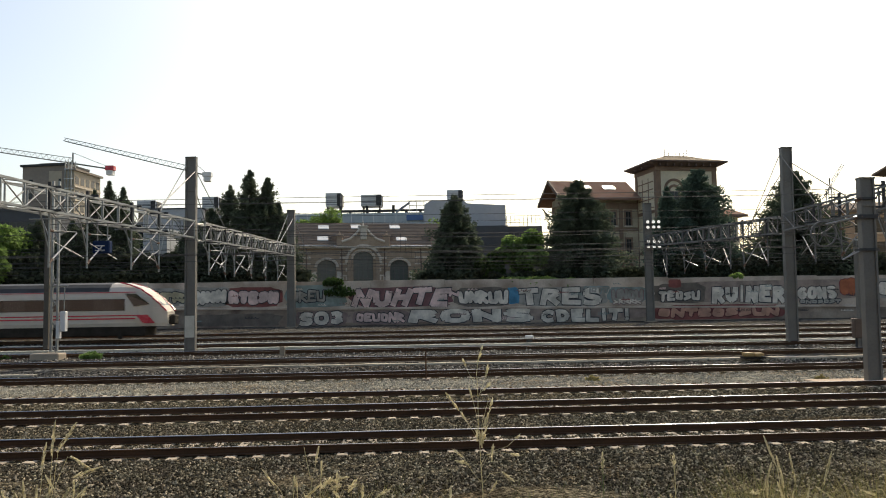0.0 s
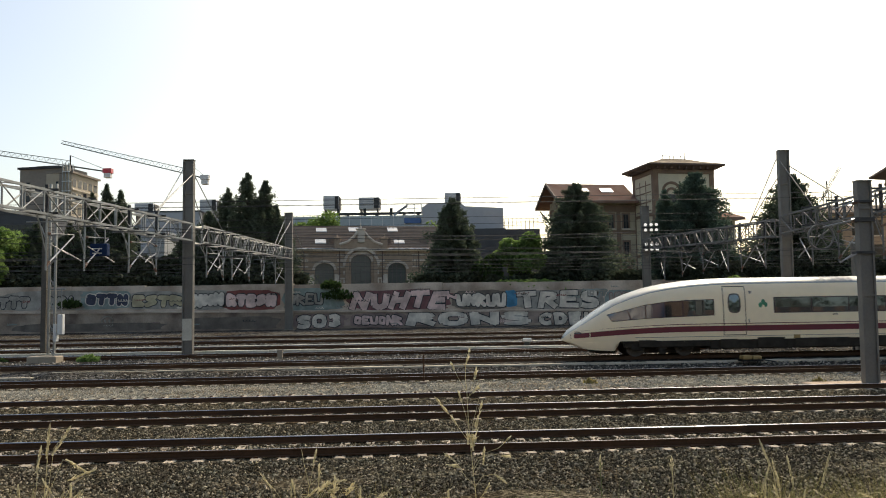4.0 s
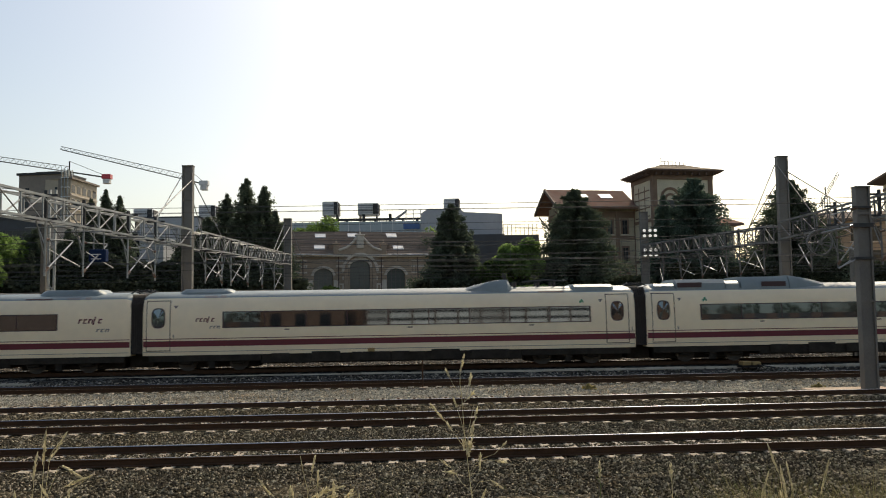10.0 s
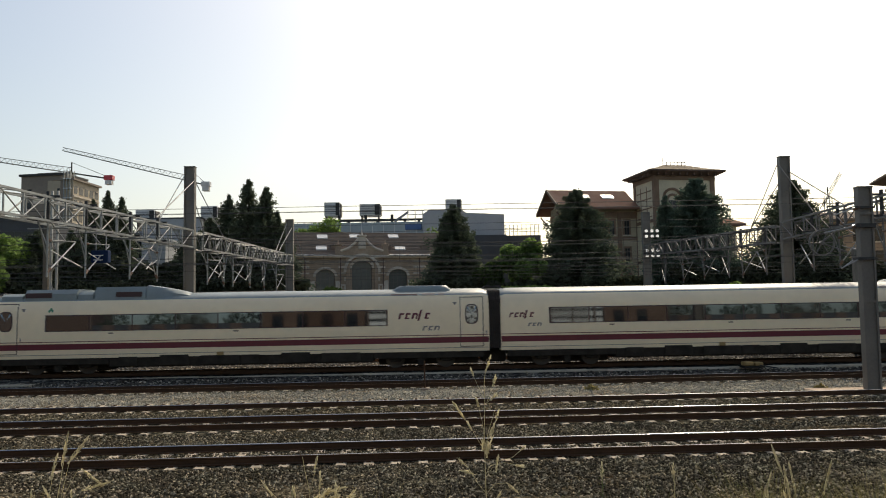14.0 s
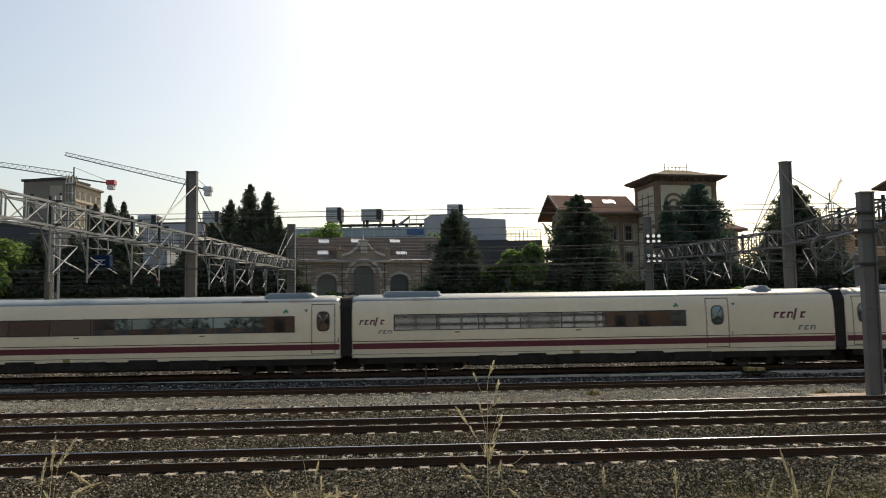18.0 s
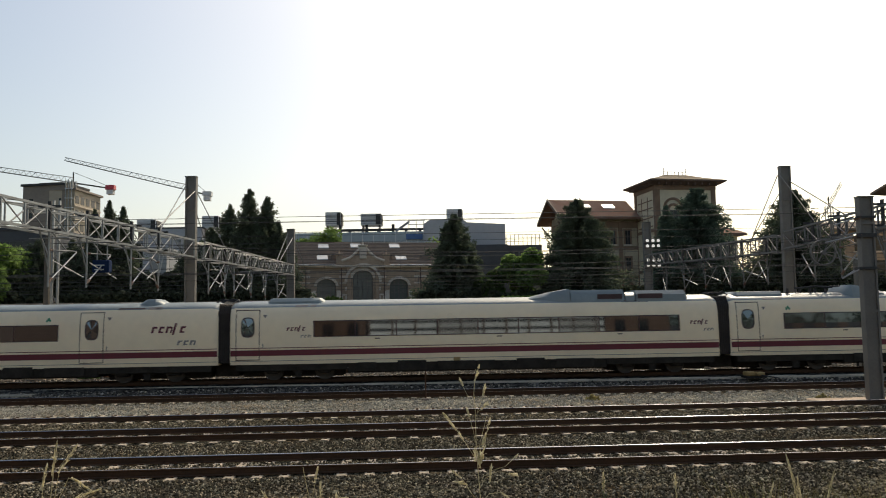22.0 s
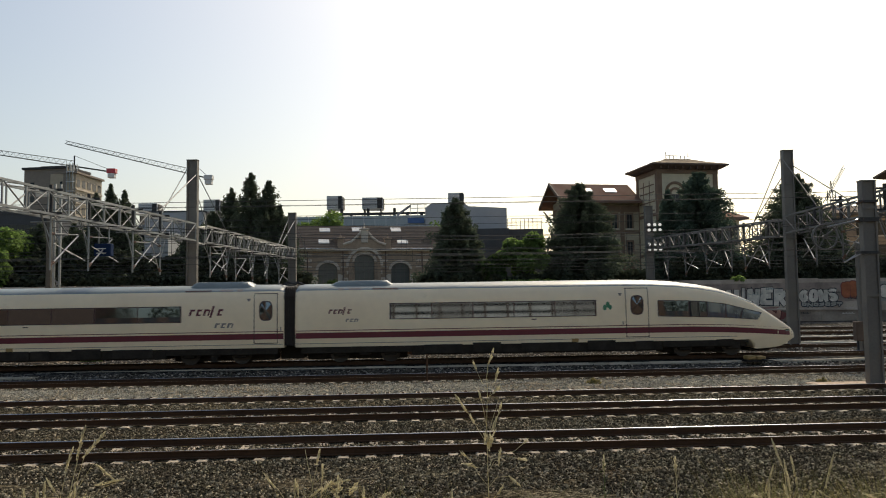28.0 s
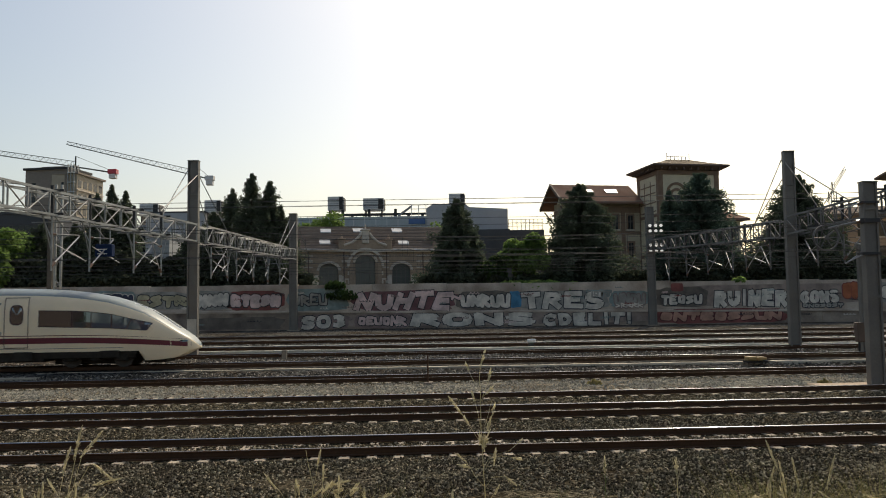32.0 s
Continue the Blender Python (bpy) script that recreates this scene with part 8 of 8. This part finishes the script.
weed((-0.72, 4.2, 1.57), [[(0, 0), (0.0, 0.55), (0.012, 0.72), (-0.01, 0.84), (-0.02, 0.91)], [(0.01, 0.70), (0.03, 0.80), (0.045, 0.88)], [(0.0, 0.5), (-0.05, 0.64), (-0.06, 0.74)], [(0.0, 0.45), (0.03, 0.62), (0.09, 0.71), (0.15, 0.75), (0.19, 0.73)], [(0.012, 0.72), (0.06, 0.76), (0.09, 0.77)]],
     [(0.05, 0.68, 0.12, 0.745, 0.02), (0.10, 0.73, 0.19, 0.74, 0.02), (0.12, 0.70, 0.16, 0.64, 0.016), (-0.055, 0.68, -0.062, 0.745, 0.008), (0.03, 0.82, 0.046, 0.89, 0.006)], "branched brown weed with a feathery yellow head", "dry_weed", 0.0028, 21)
for x_, h_, sd_ in ((-0.66, 0.80, 31), (-0.58, 0.74, 32), (-0.80, 0.72, 33), (-0.45, 0.68, 34), (0.0, 0.66, 35), (-1.93, 0.72, 36), (-2.12, 0.70, 37), (1.62, 0.68, 38), (2.26, 0.70, 40)):
    r_ = random.Random(sd_)
    arms_, heads_ = [[(0, 0), (0.0, h_ * 0.6), (0.01, h_)]], [(0.01, h_ * 0.93, 0.012, h_ * 1.04, 0.011)]
    for k_ in range(7):
        u_, d_ = r_.uniform(0.55, 0.95), r_.choice((-1, 1)) * r_.uniform(0.05, 0.13)
        tip_ = h_ * u_ + abs(d_) * r_.uniform(0.1, 0.9)
        arms_.append([(0.0, h_ * u_ - 0.06), (d_ * 0.5, h_ * u_ + abs(d_) * 0.45), (d_, tip_)])
        heads_.append((d_ * 0.7, h_ * u_ + (tip_ - h_ * u_) * 0.6, d_ * 1.12, tip_ + r_.uniform(-0.01, 0.03), r_.uniform(0.009, 0.015)))
    weed((x_, 4.15, 1.57), arms_, heads_, "branched dry weed with pale feathery heads", "dry_weed", 0.0026, sd_)
weed((0.80, 4.2, 1.57), [[(0, 0), (0.004, 0.5), (0.0, 0.82)]] + [[(0.0, 0.50 + 0.035 * i), ((-1) ** i * 0.022, 0.535 + 0.035 * i)] for i in range(9)], [(0.0, 0.76, 0.0, 0.84, 0.012)], "upright green weed with short leaves", "green_weed", 0.003, 22, GREENSTEM)
weed((1.17, 4.2, 1.57), [[(0, 0), (0.004, 0.5), (0.0, 0.80)]] + [[(0.0, 0.46 + 0.04 * i), ((-1) ** i * 0.03, 0.50 + 0.05 * i)] for i in range(8)], [(0.0, 0.76, 0.0, 0.83, 0.014), (0.015, 0.5, 0.03, 0.56, 0.01), (-0.02, 0.56, -0.032, 0.63, 0.01)], "upright dry brown weed with short branches", "dry_weed", 0.003, 23)


def far_tuft(x, y, z, r, n, seed, material, label, name="weed_clump", size=0.12):
    rng = random.Random(seed)
    v, f = [], []
    for i in range(n):
        a = rng.uniform(0, 6.28)
        q = r * rng.random() ** 0.6
        c = Vector((math.cos(a) * q, math.sin(a) * q * 0.5, rng.random() * r * 0.8 * (1 - 0.6 * q / r)))
        spray(v, f, c, Vector((rng.gauss(0, 0.5), rng.gauss(0, 0.5), 1)), size * rng.uniform(0.7, 1.6), rng)
    ob = new(name, leafy(name, v, f, material))
    ob.matrix_basis = pose(x, y, z)
    return tagged(ob, label, "plant", "weeds in the yard")


far_tuft(-20.4, 46.2, 0.38, 0.55, 260, 1, LEAF, "green weed clump in the ballast", size=0.3)
far_tuft(-25.5, 46.6, 0.36, 0.35, 90, 2, LEAF_DARK, "low green weed in the ballast", size=0.2)
far_tuft(-11.2, 85.6, 4.3, 1.7, 260, 3, LEAF_DARK, "leafy bush hanging over the wall", "hanging_bush", 0.3)
far_tuft(-12.0, 85.8, 5.5, 1.1, 160, 4, LEAF_DARK, "leafy bush on top of the wall", "hanging_bush", 0.45)
far_tuft(-39.9, 85.7, 3.9, 1.2, 160, 5, LEAF_DARK, "dark creeper on the wall", "hanging_bush", 0.4)
far_tuft(31.5, 86.3, 5.5, 0.8, 160, 7, LEAF, "small green weed on the wall top", "hanging_bush", 0.35)
far_tuft(6.0, 33.2, -0.05, 0.3, 50, 8, STRAW, "low dry weed in the pale ballast", size=0.14)
far_tuft(14.9, 32.1, -0.05, 0.3, 70, 9, STRAW, "low dry weed by the mast slab", size=0.1)


def hedge(x0, x1, y, z0, h, seed, material, label, n):
    rng = random.Random(seed)
    v, f = [], []
    for i in range(n):
        x = rng.uniform(x0, x1)
        hh = h * (0.8 + (0.35 if y > 0 else 0.8) * noise.noise((x * 0.35, seed, 0)))
        spray(v, f, Vector((x, y + rng.gauss(0, 0.5), z0 + hh * rng.random() ** 0.7)), Vector((rng.gauss(0, 1), rng.gauss(0, 1), 0.6)), rng.uniform(0.35, 0.8) * (1 + (y > 120)), rng)
    return tagged(new("hedge", leafy("hedge", v, f, material)), label, "hedge", kind="stuff")


hedge(-58, -15.5, 91.5, 4.7, 3.4, 1, HEDGE, "dense dark hedge behind the wall", 9000)
hedge(-58, -25, 93.5, 4.7, 6.2, 5, HEDGE, "tall dense dark hedge behind the wall", 8000)
hedge(-3.0, 24, 90.5, 4.7, 2.6, 2, HEDGE, "dense dark hedge behind the wall", 5000)
hedge(26, 60, 91, 4.7, 4.4, 3, HEDGE, "dense dark hedge behind the wall", 8000)
hedge(-95, 110, 150, 4.7, 9.0, 6, NEEDLE, "distant line of dark trees", 14000)
# Two unseen tree lines, added to darken the sky mirrored in the train's windows.
hedge(40, 95, -43, 1.6, 10.0, 8, NEEDLE, "unseen line of trees behind the viewer, added for window reflections", 5000)
hedge(-44, -20, -43, 1.6, 9.5, 9, NEEDLE, "unseen line of trees behind the viewer, added for window reflections", 2400)
hedge(6.0, 14.0, 87.6, 4.7, 1.5, 4, LEAF, "trimmed green hedge on the wall top", 1600)


def stones(x0, x1, v0, v1, n, size, seed, name, label, material=None, dz=0.0):
    """Loose crushed stone, too many to count."""
    rng = np.random.RandomState(seed)
    base = np.array([(1, 0, 0), (-1, 0, 0), (0, 1, 0), (0, -1, 0), (0, 0, 1), (0, 0, -1)], float)
    tri = np.array([(4, 0, 2), (4, 2, 1), (4, 1, 3), (4, 3, 0), (5, 2, 0), (5, 1, 2), (5, 3, 1), (5, 0, 3)])
    v = rng.uniform(v0, v1, n)
    x = rng.uniform(x0, x1, n)
    lean = np.interp(v, (0, 30, 41, 50, 70, 86), (0.055, 0.05, 0.042, 0.03, 0.02, 0.0))
    z = np.interp(v, PROFILE_V, PROFILE_Z)
    c = np.stack([x, v + lean * x, z + dz + rng.uniform(-0.01, 0.03, n)], 1)
    s = size * rng.uniform(0.55, 1.35, (n, 1, 1)) * rng.uniform(0.6, 1.3, (n, 6, 1))
    a = rng.uniform(0, 6.28, n)
    b = np.repeat(base[None], n, 0) * s
    co, si = np.cos(a)[:, None], np.sin(a)[:, None]
    pts = np.stack([b[:, :, 0] * co - b[:, :, 1] * si, b[:, :, 0] * si + b[:, :, 1] * co, b[:, :, 2] * 0.8 + 0.4 * b[:, :, 0]], 2) + c[:, None, :]
    me = bpy.data.meshes.new(name)
    me.from_pydata(pts.reshape(-1, 3).tolist(), [], (tri[None] + np.arange(n)[:, None, None] * 6).reshape(-1, 3).tolist())
    me.materials.append(material or STONE)
    return tagged(new(name, me), label, "ballast", kind="stuff")


stones(-9.5, 10, 11.8, 17.6, 42000, 0.033, 1, "loose_ballast", "loose crushed stone in front of the track")
stones(-30, 30, 37.7, 39.2, 7000, 0.06, 9, "loose_ballast", "grey crushed stone on the embankment", STONE_FAR)
stones(-3.2, 3.8, 6.0, 8.6, 6000, 0.03, 10, "loose_ballast", "loose crushed stone on the bank")
stones(-6.5, 7.5, 8.6, 11.8, 12000, 0.033, 8, "loose_ballast", "loose crushed stone on the bank")
for i_, (a_, b_, n_) in enumerate(((42.4, 45.9, 9000), (46.9, 52.2, 12000), (52.6, 58.6, 11000), (59.4, 66.0, 9000))):
    stones(-36, 38, a_, b_, n_, 0.075, 20 + i_, "loose_ballast", "grey crushed stone between the far tracks", STONE_FAR)
stones(-12.5, 13, 20.3, 22.9, 16000, 0.033, 2, "loose_ballast", "loose crushed stone between two tracks")
stones(-13, 14, 17.6, 20.2, 15000, 0.028, 3, "loose_ballast", "loose crushed stone between the rails", dz=-0.03)
stones(-13, 14, 18.5, 19.35, 6000, 0.034, 6, "loose_ballast", "loose crushed stone heaped between the rails", dz=0.018)
stones(-15, 16, 23.95, 24.8, 5000, 0.034, 7, "loose_ballast", "loose crushed stone heaped between the rails", dz=0.018)
stones(-18, 19, 25.4, 28.2, 9000, 0.036, 4, "loose_ballast", "loose crushed stone between two tracks")
stones(-21, 22, 29.8, 35.2, 16000, 0.035, 5, "loose_ballast", "pale loose crushed stone between two tracks", STONE_PALE)


# ---------------------------------------------------------------- what moves
NOSE = ((0, 37.45), (3.5, 10.02), (6, -9.57), (9, -32.7), (12, -56.5), (14, -72.7), (16.5, -93.0), (19, -112.6), (22, -135.5), (25.5, -162.55), (28, -181.9), (32, -212.2))


# sway of the weeds in the wind: seconds, metres at one metre above the root
SWAY_W = ((0, 0.051), (1, 0.025), (2.5, -0.008), (3.5, 0.006), (5.5, 0.026), (6.5, 0.028), (7.5, 0.003), (9, 0.017), (10, -0.003), (11.5, 0.045), (12.5, 0.05), (13.5, 0.074), (14.5, 0.09), (16.5, 0.057), (18.5, 0.098), (19, 0.062), (20, 0.076), (22, 0.04), (23.5, 0.065), (24.5, 0.118), (25.5, 0.088), (27.5, 0.09), (29, 0.07), (31, 0.051), (32, 0.054))
SWAY_L = ((0, -0.03), (1, 0.04), (2, -0.01), (3, -0.11), (3.5, -0.08), (5.5, 0.015), (7, 0.014), (8, -0.02), (9, -0.068), (10, -0.05), (11.5, 0.006), (12.5, 0.055), (14, 0.045), (16.5, 0.048), (17.5, 0.04), (18.5, -0.08), (19.5, -0.05), (21, 0.04), (22.5, -0.04), (24, -0.06), (25.5, 0.06), (28, 0.11), (30, 0.05), (32, 0.09))
SWAY_R = ((0, 0.0), (3, -0.014), (7, -0.008), (9, 0.003), (10.5, 0.048), (12.5, 0.05), (14.5, 0.042), (16.5, 0.037), (18, 0.08), (20, 0.14), (21, 0.12), (23, 0.095), (24, 0.04), (25.5, 0.042), (28, 0.034), (30, 0.014), (32, -0.003))


def motions():
    for ob, rows in ((WEED, SWAY_W), (GRASS_L, SWAY_L), (GRASS_R, SWAY_R)):
        x, y, z = ob.matrix_basis.translation
        walk(ob, [(t, pose(x, y, z, 0, math.degrees(math.atan(d)), 0)) for t, d in rows])
    k = lean_of(40.97)
    yaw = math.degrees(math.atan(k))
    walk(express_train, [(t, pose(x, 40.97 + k * x, 0.585, 0, 0, yaw)) for t, x in NOSE])
    k2 = lean_of(62.0)
    walk(commuter_train, [(t, pose(-21.05 - 14.0 * t, 62.0 + k2 * (-21.05 - 14.0 * t), 0.87, 0, 0, math.degrees(math.atan(k2)))) for t in (0, 4, 8, 16, 32)])


motions()
